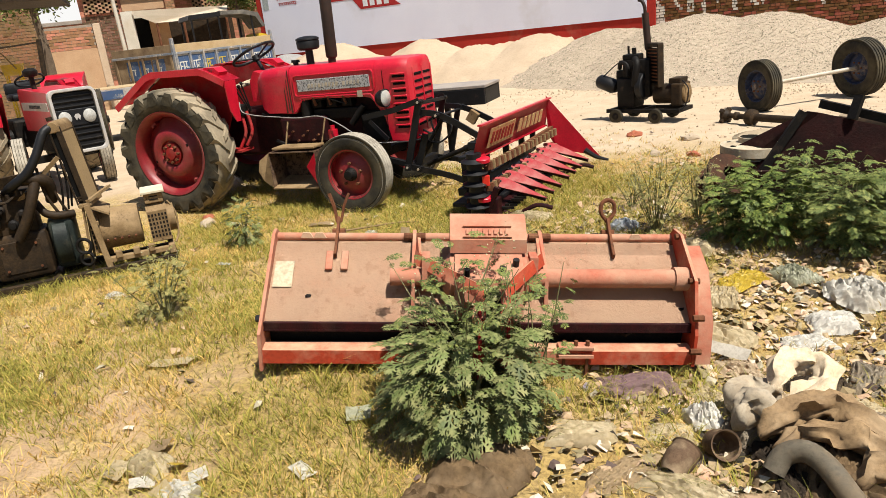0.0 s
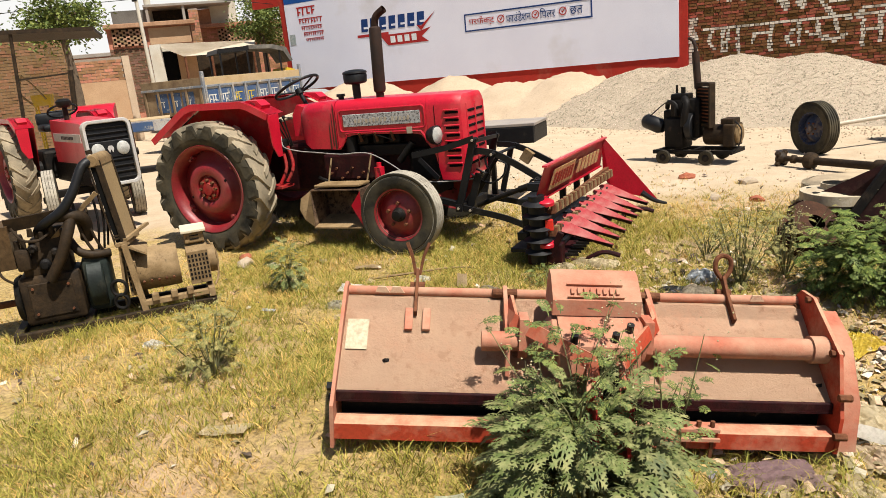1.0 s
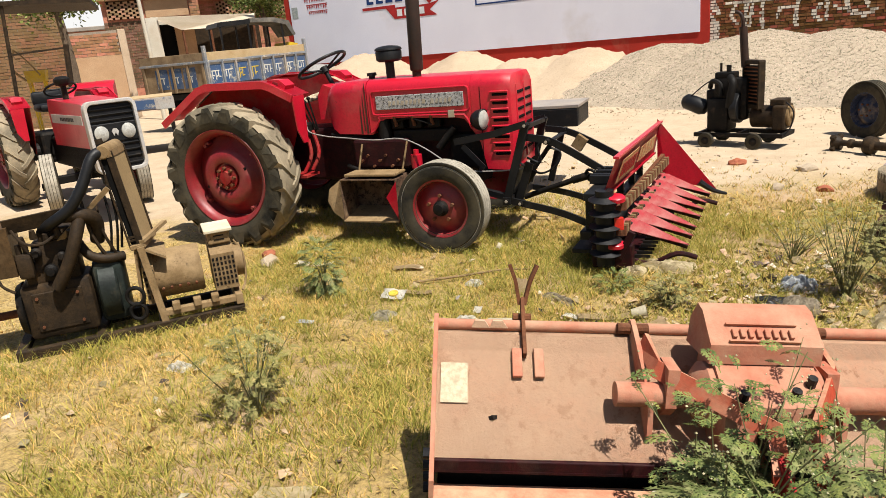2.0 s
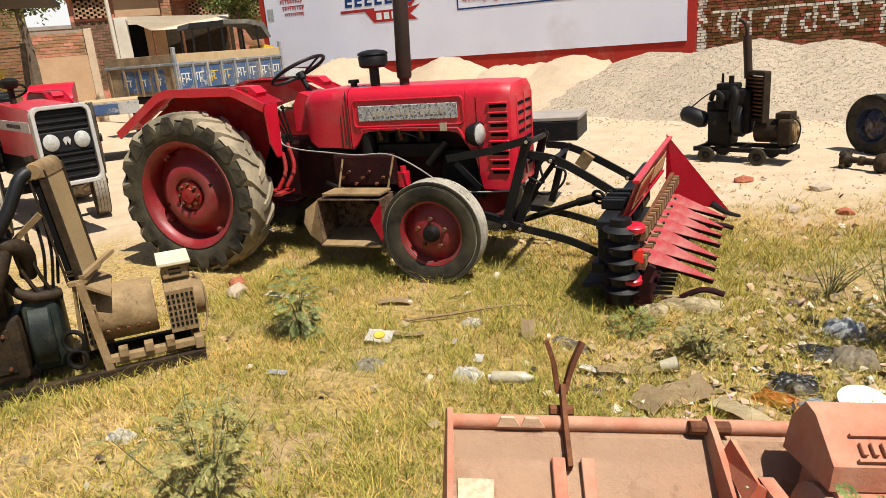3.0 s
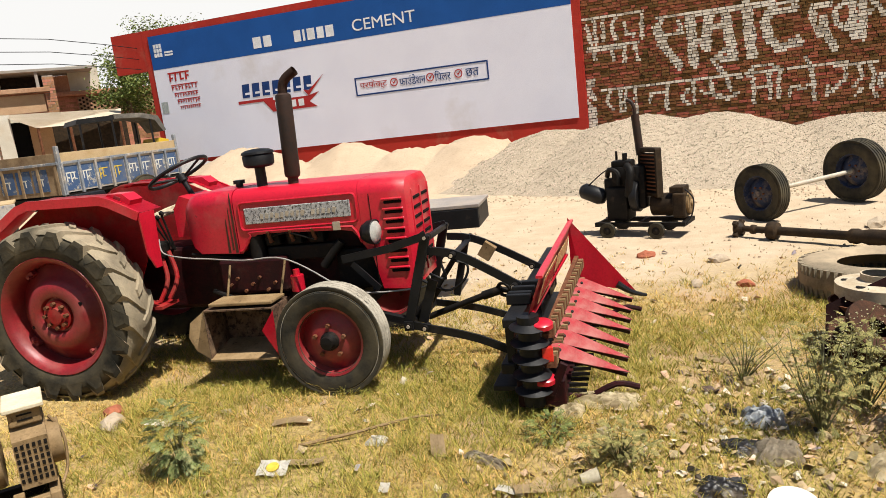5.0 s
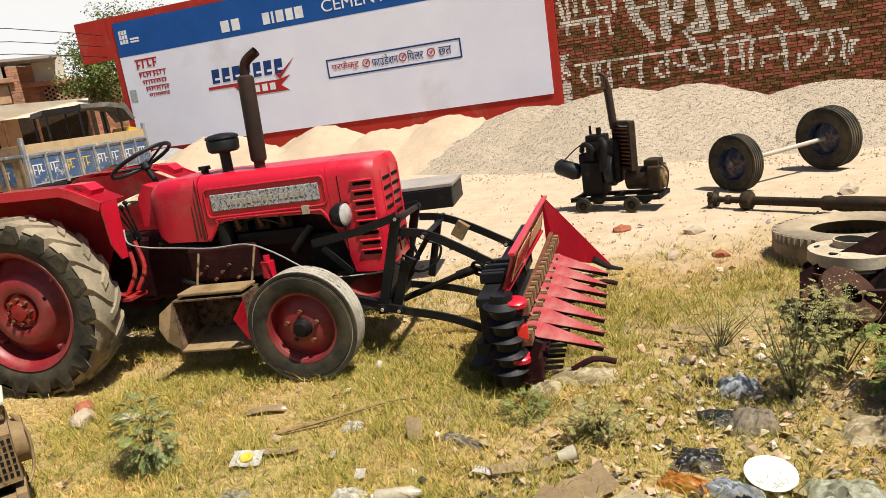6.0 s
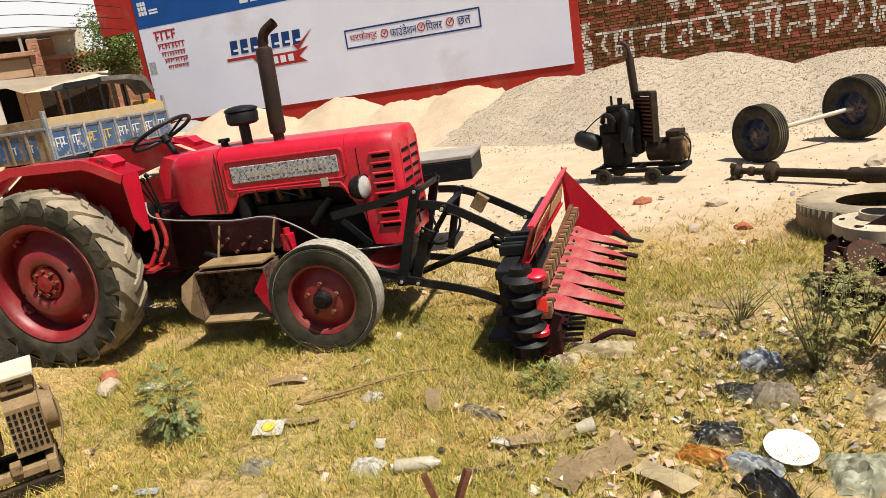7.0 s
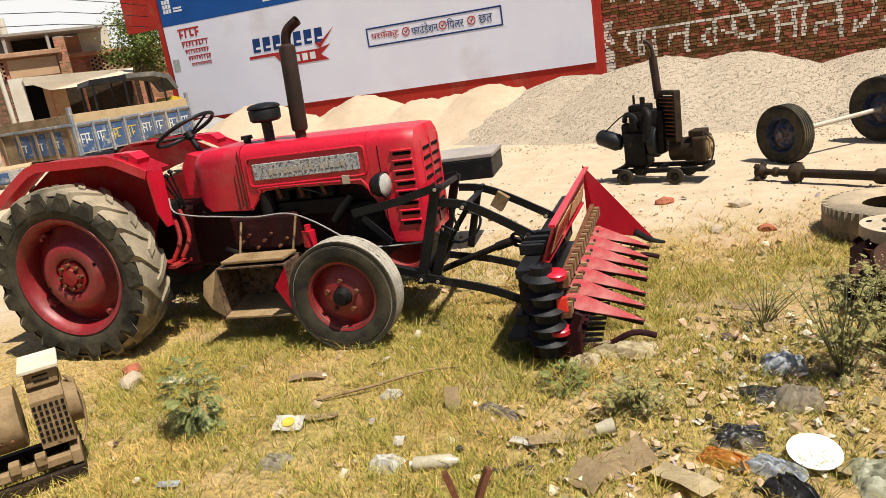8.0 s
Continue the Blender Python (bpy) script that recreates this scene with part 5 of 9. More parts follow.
    cyl(bm, (-1.33, 7.27, 0.47), (-1.14, 7.27, 0.44), 0.020, n=12)
    lathe(bm, [(0.045 + 0.011 * math.cos(a), 0.011 * math.sin(a)) for a in [math.pi * k / 4 for k in range(8)]], 18, (-1.31, 7.25, 0.475), (0.3, 1, 0.2), closed=True)
    part("drive_shaft", bm, GREASE_SHADE, t, "greasy drive shaft with a universal joint", smooth=True)
    for pts in ([(-1.60, 7.1, 0.72), (-1.50, 7.12, 0.68), (-1.53, 7.1, 0.58), (-1.66, 7.1, 0.52), (-1.82, 7.1, 0.60)], [(-1.72, 7.0, 0.66), (-1.62, 7.02, 0.62), (-1.64, 7.02, 0.74), (-1.56, 7.04, 0.80)]):
        bm = B()
        tube(bm, pts, 0.009, n=6)
        part("hose", bm, BLACK, t, smooth=True)
    bm = B()
    box(bm, (-1.48, F - 0.05, 0.675), (0.09, 0.05, 0.11), (0, 35, 0))
    part("wood_wedge", bm, TAN, t, "pale wooden wedge")


build_carrier(carrier)

# ---- generator set on the near side ----
lgen = thing("generator_set", pose(-3.44, 4.80, land(-3.43, 4.9) - 0.02, 0, 0, 50) @ Matrix.Diagonal((0.88, 0.96, 0.96, 1)), "dusty tan and black diesel generator on a steel skid", "generator")


def near_generator(t):
    # x runs from the engine (-) to the alternator (+); -y faces the path
    for y in (-0.20, 0.20):
        bm = B()
        box(bm, (-0.08, y, 0.07), (1.45, 0.05, 0.07), bevel=0.006)
        part("skid_rail", bm, BROWN, t, "oily channel-iron rail")
    for x in (-0.78, -0.30, 0.10, 0.62):
        bm = B()
        box(bm, (x, 0, 0.075), (0.06, 0.36, 0.05), bevel=0.006)
        part("cross_member", bm, BROWN, t)
    bm = B()
    box(bm, (0.36, -0.19, 0.155), (0.52, 0.05, 0.04), bevel=0.005)
    box(bm, (0.62, -0.05, 0.15), (0.05, 0.34, 0.07), bevel=0.005)
    for x in (0.20, 0.34, 0.46):
        box(bm, (x, -0.20, 0.19), (0.05, 0.06, 0.05), bevel=0.004)
    part("mount_rail", bm, TAN, t)
    # alternator: drum with end boxes
    bm = B()
    lathe(bm, [(0.0, 0.06), (0.15, 0.06), (0.155, 0.075), (0.155, 0.40), (0.15, 0.415), (0.0, 0.415)], 28, (0, 0.0, 0.36), (1, 0, 0))
    alt = part("alternator_drum", bm, TAN, t, "dusty tan alternator drum", smooth=True)
    for k in range(5):
        bm = B()
        a = radians(200 + 12 * k)
        cyl(bm, (0.14 + 0.055 * k, -0.15, 0.30), (0.14 + 0.055 * k, -0.162, 0.296), 0.010, n=8)
        part("bolt", bm, RUST, alt)
    for x, w, nx, nz in ((0.03, 0.075, 3, 5), (0.48, 0.16, 6, 6)):
        bm = B()
        prism(bm, [(-0.17, 0.22), (-0.06, 0.19), (0.06, 0.19), (0.17, 0.22), (0.17, 0.46), (0.08, 0.52), (-0.08, 0.52), (-0.17, 0.46)], x, x + w, axis="x")
        bevel_all(bm, 0.006, 1)
        shell = part("end_housing", bm, TAN, t, "tan end housing with vent slots")
        # solid black blocks, painting the shade inside the vents
        for i in range(nx):
            for j in range(nz):
                bm = B()
                box(bm, (x + w * (i + 0.5) / nx, -0.170, 0.245 + 0.20 * (j + 0.5) / nz), (w / nx * 0.55, 0.008, 0.20 / nz * 0.62))
                part("vent_slot", bm, GREASE_SHADE, shell)
    bm = B()
    box(bm, (0.56, -0.01, 0.555), (0.15, 0.24, 0.08), bevel=0.008)
    tbx = part("terminal_box", bm, TAN, t)
    bm = B()
    box(bm, (0.56, -0.02, 0.605), (0.19, 0.27, 0.022), bevel=0.005)
    part("lid", bm, mat("pale_cream_paint", (0.66, 0.60, 0.46), (0.55, 0.48, 0.34), rough=0.6, scale=9, dust=0.2, bump=0.1), tbx, "pale cream lid")
    # black strips as the shade of two slots
    for z in (0.545, 0.57):
        bm = B()
        box(bm, (0.56, -0.131, z), (0.07, 0.004, 0.008))
        part("slot", bm, GREASE_SHADE, tbx)
    bm = B()
    cyl(bm, (0.62, 0, 0.36), (0.70, 0, 0.36), 0.11, n=20)
    tube(bm, [(0.66, -0.02, 0.50), (0.71, -0.05, 0.40), (0.70, -0.06, 0.24), (0.66, -0.1, 0.17)], 0.008, n=6)
    part("end_bell", bm, TAN, t, smooth=True)
    # radiator leaning back across the set
    rad = new("radiator")
    rad.parent = t
    rad.matrix_basis = pose(0.075, -0.02, 0.605, 0, -7, -13)
    bm = B()
    box(bm, (0.028, 0.012, 0.30), (0.006, 0.262, 0.56))
    part("front_sheet", bm, mat("bare_tan_sheet", (0.36, 0.255, 0.13), (0.29, 0.20, 0.10), rough=0.6, scale=5, dust=0.3, dust_col=(0.40, 0.30, 0.18), bump=0.1), rad, "flat tan sheet over the radiator core")
    bm = B()
    for y in (-0.150, 0.150):
        box(bm, (0.020, y, 0.29), (0.045, 0.014, 0.60), bevel=0.003)
        box(bm, (-0.050, y, 0.29), (0.012, 0.014, 0.60), bevel=0.003)
    part("side_frame", bm, BROWN, rad)
    bm = B()
    box(bm, (-0.015, 0, 0.29), (0.055, 0.286, 0.55))
    part("core", bm, SLOT, rad, "dark finned core")
    for k in range(2):
        bm = B()
        box(bm, (-0.015, -0.154, 0.04 + 0.02 * k), (0.05, 0.006, 0.012))
        part("side_clip", bm, BROWN, rad)
    bm = B()
    lathe(bm, [(0.0, -0.162), (0.036, -0.162), (0.044, -0.15), (0.044, 0.15), (0.036, 0.162), (0.0, 0.162)], 18, (-0.012, 0, 0.592), (0, 1, 0))
    prism(bm, [(-0.054, 0.555), (0.036, 0.555), (0.036, 0.595), (-0.054, 0.595)], -0.160, 0.160)
    part("header_tank", bm, TAN, rad, "rounded dusty header tank", smooth=True)
    bm = B()
    cyl(bm, (-0.03, -0.10, 0.64), (-0.03, -0.10, 0.668), 0.024, n=12)
    part("cap", bm, BROWN, rad)
    bm = B()
    box(bm, (0.0, 0, -0.005), (0.10, 0.33, 0.03), bevel=0.004)
    bar(bm, (0.035, -0.165, 0.02), (0.13, 0.165, 0.05), 0.035, 0.02)
    part("foot_rail", bm, TAN, rad)
    bm = B()
    for y in (-0.205, 0.205):
        bar(bm, (0.055, y, 0.60), (0.115, y, 0.09), 0.045, 0.018, up=(0, 1, 0))
    for y in (-0.15, 0.15):
        bar(bm, (0.02, y, 0.60), (-0.02, y, 0.10), 0.02, 0.02, up=(0, 1, 0))
    prism(bm, [(0.03, 0.595), (0.20, 0.50), (0.20, 0.515), (0.03, 0.612)], -0.20, 0.20)
    part("radiator_stand", bm, TAN, t, "tan flat-iron stand with a sloping shelf")
    for x_, z0_, z1_ in ((-0.06, 0.58, 1.02), (-0.10, 0.58, 0.98), (-0.03, 0.60, 1.05)):
        bm = B()
        tube(bm, [(x_, -0.10, z1_), (x_ + 0.01, -0.13, (z0_ + z1_) / 2), (x_ - 0.03, -0.10, z0_)], 0.009, n=6)
        part("stay_rod", bm, GREASE_SHADE, t, smooth=True)
    # engine
    bm = B()
    box(bm, (-0.50, 0, 0.30), (0.42, 0.30, 0.34), bevel=0.03)
    eng = part("crankcase", bm, BROWN, t, "oily brown engine crankcase", smooth=True)
    bm = B()
    box(bm, (-0.50, -0.152, 0.30), (0.30, 0.012, 0.24), bevel=0.005)
    part("cover_plate", bm, BROWN, eng)
    for dx in (-0.12, 0.12):
        for dz in (-0.09, 0.09):
            bm = B()
            cyl(bm, (-0.50 + dx, -0.155, 0.30 + dz), (-0.50 + dx, -0.168, 0.30 + dz), 0.010, n=6)
            part("bolt", bm, RUST, eng)
    bm = B()
    box(bm, (-0.46, 0, 0.58), (0.26, 0.23, 0.28), bevel=0.03)
    box(bm, (-0.60, -0.02, 0.52), (0.12, 0.20, 0.16), bevel=0.025)
    part("cylinder", bm, BROWN, t, "oily cylinder block", smooth=True)
    for x_, z_, r_ in ((-0.56, 0.66, 0.032), (-0.42, 0.62, 0.026), (-0.50, 0.54, 0.040)):
        bm = B()
        lathe(bm, [(0.0, 0.0), (r_, 0.0), (r_, 0.035), (r_ * 0.6, 0.045), (r_ * 0.6, 0.07), (0.0, 0.072)], 12, (x_, -0.11, z_), (0, -1, 0))
        part("boss", bm, GREASE_SHADE, eng, smooth=True)
    bm = B()
    box(bm, (-0.63, -0.15, 0.60), (0.09, 0.08, 0.15), bevel=0.015)
    cyl(bm, (-0.65, -0.15, 0.67), (-0.65, -0.15, 0.73), 0.018, n=8)
    cyl(bm, (-0.61, -0.15, 0.67), (-0.61, -0.15, 0.73), 0.018, n=8)
    part("injection_pump", bm, BROWN, t, "oily injection pump", smooth=True)
    bm = B()
    box(bm, (-0.44, 0, 0.745), (0.20, 0.20, 0.08), bevel=0.015)
    part("rocker_cover", bm, BROWN, t, "oily rocker cover", smooth=True)
    bm = B()
    cyl(bm, (-0.72, 0, 0.28), (-1.04, 0.0, 0.28), 0.025, n=10)
    part("crank_shaft", bm, RUST, t, smooth=True)
    bm = B()
    lathe(bm, [(0.0, 0.0), (0.15, 0.01), (0.17, 0.05), (0.0, 0.06)], 22, (-0.76, 0, 0.30), (1, 0, 0))
    part("pulley", bm, GREASE_SHADE, t, smooth=True)
    bm = B()
    lathe(bm, [(0.06, -0.05), (0.19, -0.05), (0.20, -0.04), (0.20, 0.06), (0.19, 0.07), (0.06, 0.07)], 30, (-0.20, 0, 0.34), (1, 0, 0))
    box(bm, (-0.18, 0.02, 0.34), (0.20, 0.30, 0.40), bevel=0.05)
    part("flywheel", bm, mat("dull_green_black", (0.022, 0.030, 0.026), (0.010, 0.012, 0.011), rough=0.5, scale=9, dust=0.12, dust_col=(0.10, 0.09, 0.06), bump=0.1), t, "dark flywheel housing", smooth=True)
    bm = B()
    prism(bm, [(-0.18, 0.55), (0.10, 0.54), (0.12, 0.78), (0.0, 0.86), (-0.18, 0.84)], -0.98, -0.68, axis="x")
    bevel_all(bm, 0.03, 3)
    part("fuel_tank", bm, mat("dusty_brown_tank", (0.10, 0.058, 0.026), (0.04, 0.025, 0.012), rough=0.5, scale=7, dust=0.2, dust_col=(0.16, 0.10, 0.05), bump=0.2), t, "dusty brown fuel tank", smooth=True)
    bm = B()
    tube(bm, [(-0.02, -0.10, 1.19), (-0.11, -0.15, 1.17), (-0.20, -0.19, 1.02), (-0.30, -0.20, 0.90), (-0.42, -0.17, 0.83), (-0.50, -0.08, 0.78)], 0.034, n=12)
    part("upper_hose", bm, BLACK, t, "thick black rubber hose", smooth=True)
    bm = B()
    tube(bm, [(-0.26, -0.17, 0.84), (-0.31, -0.21, 0.72), (-0.38, -0.21, 0.58), (-0.48, -0.19, 0.44)], 0.040, n=12)
    tube(bm, [(-0.36, -0.16, 0.86), (-0.26, -0.17, 0.85), (-0.18, -0.12, 0.80), (-0.20, -0.06, 0.66)], 0.045, n=12)
    tube(bm, [(-0.06, -0.08, 0.54), (-0.16, -0.12, 0.55), (-0.26, -0.10, 0.58), (-0.32, -0.04, 0.66)], 0.03, n=10)
    part("exhaust_elbow", bm, BROWN, t, smooth=True)
    for p0, p1, w_, th_, nm in (((-0.42, -0.10, 0.70), (-0.06, -0.16, 0.98), 0.03, 0.012, "stay_bar"), ((-0.70, -0.15, 0.84), (-0.30, -0.12, 0.86), 0.09, 0.012, "bracket")):
        bm = B()
        bar(bm, p0, p1, w_, th_, up=(0, 1, 0.3))
        part(nm, bm, TAN if nm == "stay_bar" else BROWN, t)
    for pts, r_ in (([(-0.66, -0.16, 0.82), (-0.60, -0.20, 0.74), (-0.50, -0.19, 0.72), (-0.42, -0.15, 0.76)], 0.009), ([(-0.80, -0.17, 0.62), (-0.78, -0.20, 0.52), (-0.72, -0.19, 0.46)], 0.009),
                    ([(-0.24, -0.10, 0.92), (-0.22, -0.13, 0.72), (-0.16, -0.12, 0.56)], 0.012), ([(-0.16, -0.08, 0.92), (-0.15, -0.12, 0.72), (-0.10, -0.10, 0.56)], 0.010)):
        bm = B()
        tube(bm, pts, r_, n=6)
        part("fuel_pipe", bm, BROWN, t, smooth=True)
    for k in range(5):
        bm = B()
        cyl(bm, (-0.62 + 0.07 * k, -0.14, 0.72 + 0.03 * (k % 2)), (-0.62 + 0.07 * k, -0.15, 0.77 + 0.03 * (k % 2)), 0.024, 0.016, n=8)
        part("fitting", bm, BROWN, t)
    for z_, r_ in ((0.30, 0.055), (0.20, 0.05)):
        bm = B()
        lathe(bm, [(r_ + 0.013 * math.cos(a), 0.013 * math.sin(a)) for a in [math.pi * k / 4 for k in range(8)]], 20, (-0.04, -0.2, z_), (0.2, 1, 0), closed=True)
        part("ring", bm, GREASE_SHADE, t, smooth=True)


near_generator(lgen)

# ---- generator set in the middle of the yard ----
fgen = thing("generator_set", pose(-0.62, 11.30, land(-0.5, 11.3), 0, 0, -16), "black diesel generator on a small wheeled trolley", "generator")


def far_generator(t):
    bm = B()
    for y in (-0.18, 0.18):
        box(bm, (0.0, y, 0.15), (1.05, 0.05, 0.05), bevel=0.005)
    for x in (-0.48, 0.0, 0.5):
        box(bm, (x, 0, 0.15), (0.05, 0.38, 0.05), bevel=0.005)
    part("trolley_frame", bm, GREASE_SHADE, t)
    for x in (-0.35, 0.22):
        for y in (-0.25, 0.25):
            w = new("trolley_wheel")
            w.parent = t
            w.matrix_basis = pose(x, y, 0.09)
            tyre_part(w, 0, 0.09, 0.06, 0.045, tread="ribs", n=20)
            bm = B()
            lathe(bm, [(0.047, -0.02), (0.02, -0.03), (0.0, -0.035)], 16, (0, 0, 0), (0, 1, 0))
            part("wheel_hub", bm, GREASE_SHADE, w)
    bm = B()
    box(bm, (-0.26, 0, 0.38), (0.26, 0.30, 0.40), bevel=0.03)
    box(bm, (-0.22, 0, 0.68), (0.20, 0.22, 0.26), bevel=0.025)
    box(bm, (-0.20, -0.02, 0.84), (0.24, 0.16, 0.08), bevel=0.02)
    box(bm, (-0.06, 0.02, 0.56), (0.26, 0.22, 0.50), bevel=0.04)
    box(bm, (-0.36, -0.04, 0.60), (0.12, 0.14, 0.16), bevel=0.03)
    tube(bm, [(-0.40, -0.02, 0.70), (-0.34, -0.10, 0.78), (-0.24, -0.12, 0.74), (-0.22, -0.13, 0.60)], 0.03, n=8)
    cyl(bm, (-0.16, -0.06, 0.88), (-0.16, -0.06, 0.96), 0.03, n=8)
    cyl(bm, (-0.30, 0.05, 0.86), (-0.30, 0.05, 0.98), 0.015, n=8)
    tube(bm, [(-0.12, -0.12, 0.82), (-0.06, -0.18, 0.76), (-0.08, -0.20, 0.60), (-0.10, -0.18, 0.48)], 0.045, n=10)
    part("engine_block", bm, GREASE_SHADE, t, "greasy black engine", smooth=True)
    bm = B()
    lathe(bm, [(0.05, -0.03), (0.17, -0.03), (0.18, -0.02), (0.18, 0.05), (0.17, 0.06), (0.05, 0.06)], 26, (-0.06, -0.05, 0.46), (1, 0, 0))
    part("flywheel", bm, BLACK, t, smooth=True)
    bm = B()
    lathe(bm, [(0.0, -0.17), (0.06, -0.16), (0.095, -0.12), (0.10, 0.10), (0.07, 0.16), (0.0, 0.17)], 20, (-0.58, -0.05, 0.50), (0.95, -0.1, -0.32))
    part("air_filter", bm, BLACK, t, "black sack-like air filter", smooth=True)
    bm = B()
    tube(bm, [(-0.62, -0.08, 0.60), (-0.45, -0.06, 0.74), (-0.30, -0.04, 0.82)], 0.008, n=6)
    part("wire", bm, GREASE_SHADE, t)
    rad = new("radiator")
    rad.parent = t
    rad.matrix_basis = pose(0.12, -0.04, 0.50, 0, 0, -38)
    bm = B()
    for x in (-0.16, 0.16):
        box(bm, (x, 0, 0.22), (0.03, 0.08, 0.54), bevel=0.004)
    box(bm, (0, 0, 0.48), (0.34, 0.09, 0.05), bevel=0.01)
    box(bm, (0, 0, -0.02), (0.34, 0.08, 0.04), bevel=0.005)
    part("radiator_frame", bm, BROWN, rad)
    bm = B()
    box(bm, (0, 0.01, 0.22), (0.29, 0.04, 0.44))
    part("core", bm, GREASE_SHADE, rad)
    for k in range(10):
        bm = B()
        box(bm, (0, -0.025, 0.035 + k * 0.043), (0.29, 0.012, 0.016), (25, 0, 0))
        part("slat", bm, RUST, rad)
    bm = B()
    cyl(bm, (-0.01, 0.04, 0.92), (-0.05, 0.05, 1.38), 0.045, n=16)
    tube(bm, [(-0.05, 0.05, 1.38), (-0.055, 0.05, 1.46), (-0.09, 0.05, 1.53), (-0.14, 0.05, 1.55)], 0.022, n=10)
    part("exhaust_pipe", bm, mat("sooty_pipe", (0.035, 0.026, 0.022)), t, "tall sooty exhaust", smooth=True)
    bm = B()
    lathe(bm, [(0.0, 0.0), (0.125, 0.0), (0.13, 0.01), (0.13, 0.28), (0.0, 0.28)], 26, (0.12, 0, 0.35), (1, 0, 0))
    part("alternator_drum", bm, BROWN, t, smooth=True)
    bm = B()
    box(bm, (0.45, 0, 0.35), (0.14, 0.30, 0.28), bevel=0.02)
    box(bm, (0.42, 0, 0.52), (0.16, 0.22, 0.07), bevel=0.01)
    part("end_housing", bm, BROWN, t)
    bm = B()
    lathe(bm, [(0.12, 0.52), (0.12, 0.545), (0.10, 0.555), (0.04, 0.55), (0.035, 0.57), (0.0, 0.57)], 24, (0, 0, 0.36), (1, 0, 0))
    part("end_disc", bm, TAN, t, smooth=True)
    bm = B()
    tube(bm, [(0.50, -0.06, 0.52), (0.60, -0.10, 0.42), (0.58, -0.12, 0.24), (0.50, -0.16, 0.12)], 0.008, n=6)
    part("cable", bm, BLACK, t)


far_generator(fgen)

# ---- axle with two wheels, shaft, tyre and scrap ----
axle = thing("wheel_axle", pose(0, 0, 0), "loose cart axle with two blue-centred tyres", "axle")
NAVY = mat("faded_navy_steel", (0.035, 0.05, 0.10), (0.02, 0.025, 0.05), rough=0.5, scale=9, dust=0.25, bump=0.1)


def cart_wheel(t, c, yaw, tilt, R, W, rim):
    w = new("wheel")
    w.parent = t
    w.matrix_basis = pose(*c, tilt, 0, yaw)
    tyre_part(w, 0, R, W, rim, tread="ribs")
    bm = B()
    lathe(bm, [(rim, -W * 0.36), (rim * 1.06, -W * 0.40), (rim * 0.93, -W * 0.2), (rim * 0.90, W * 0.2), (rim * 1.04, W * 0.4), (rim, W * 0.36)], 28, (0, 0, 0), (0, 1, 0), closed=True)
    part("rim", bm, NAVY, w, smooth=True)
    bm = B()
    lathe(bm, [(rim * 0.92, 0.02), (rim * 0.75, 0.0), (rim * 0.5, -0.045), (rim * 0.22, -0.05), (rim * 0.2, -0.085), (0.0, -0.09)], 28, (0, 0, 0), (0, 1, 0))
    part("wheel_disc", bm, NAVY, w, smooth=True)
    for k in range(6):
        a = k * math.pi / 3
        bm = B()
        cyl(bm, (rim * 0.38 * math.cos(a), -0.04, rim * 0.38 * math.sin(a)), (rim * 0.38 * math.cos(a), -0.065, rim * 0.38 * math.sin(a)), 0.012, n=6)
        part("wheel_nut", bm, RUST, w)


GZ = land(1.0, 12.2)
cart_wheel(axle, (0.70, 11.95, GZ + 0.335), -47, 0, 0.34, 0.16, 0.20)
cart_wheel(axle, (1.89, 12.95, GZ + 0.39), -48, 3, 0.392, 0.21, 0.215)
bm = B()
cyl(bm, (0.70, 11.95, GZ + 0.335), (1.89, 12.95, GZ + 0.39), 0.028, n=12)
part("axle_bar", bm, STRAW, axle, "grey steel axle bar", smooth=True)

shaft = thing("drive_axle", pose(0.35, 11.02, land(0.5, 11.0) + 0.065, 0, 0, -35), "rusty dark axle shaft lying on the dust", "axle shaft")
bm = B()
lathe(bm, [(0.0, 0.0), (0.07, 0.0), (0.08, 0.03), (0.06, 0.07), (0.035, 0.09), (0.03, 0.17), (0.05, 0.18), (0.05, 0.22), (0.035, 0.23), (0.035, 0.36), (0.09, 0.37), (0.10, 0.40), (0.09, 0.46), (0.045, 0.48), (0.045, 1.15), (0.07, 1.18), (0.075, 1.24), (0.06, 1.28), (0.075, 1.34), (0.08, 2.3), (0.0, 2.3)], 20, (0, 0, 0.03), (1, 0, 0))
part("shaft_body", bm, BROWN, shaft, smooth=True)
for a in range(4):
    bm = B()
    q = radians(45 + 90 * a)
    box(bm, (0.03, 0.085 * math.cos(q), 0.03 + 0.085 * math.sin(q)), (0.05, 0.05, 0.05), (math.degrees(q), 0, 0), bevel=0.006)
    part("flange_ear", bm, BROWN, shaft)

tyre_l = thing("tyre", pose(1.22, 8.86, land(1.2, 8.8) + 0.125, 88, 0, 0), "worn dusty lorry tyre lying flat", "tyre")
tyre_part(tyre_l, 0, 0.56, 0.25, 0.29, tread="plain").data.materials[0] = mat("sandy_rubber", (0.20, 0.165, 0.115), (0.09, 0.078, 0.058), rough=0.9, scale=4, dust=0.6, dust_col=(0.40, 0.31, 0.205), bump=0.2)
bm = B()
for k in range(60):
    a = 2 * math.pi * k / 60
    for sd in (-1, 1):
        q = a + (math.pi / 60 if sd > 0 else 0)
        c, s_ = math.cos(q), math.sin(q)
        box(bm, (0.545 * c, sd * 0.075, 0.545 * s_), (0.035, 0.07, 0.030), (0, -math.degrees(q), 0))
part("tread", bm, TREAD, tyre_l, "worn block tread", kind="stuff")

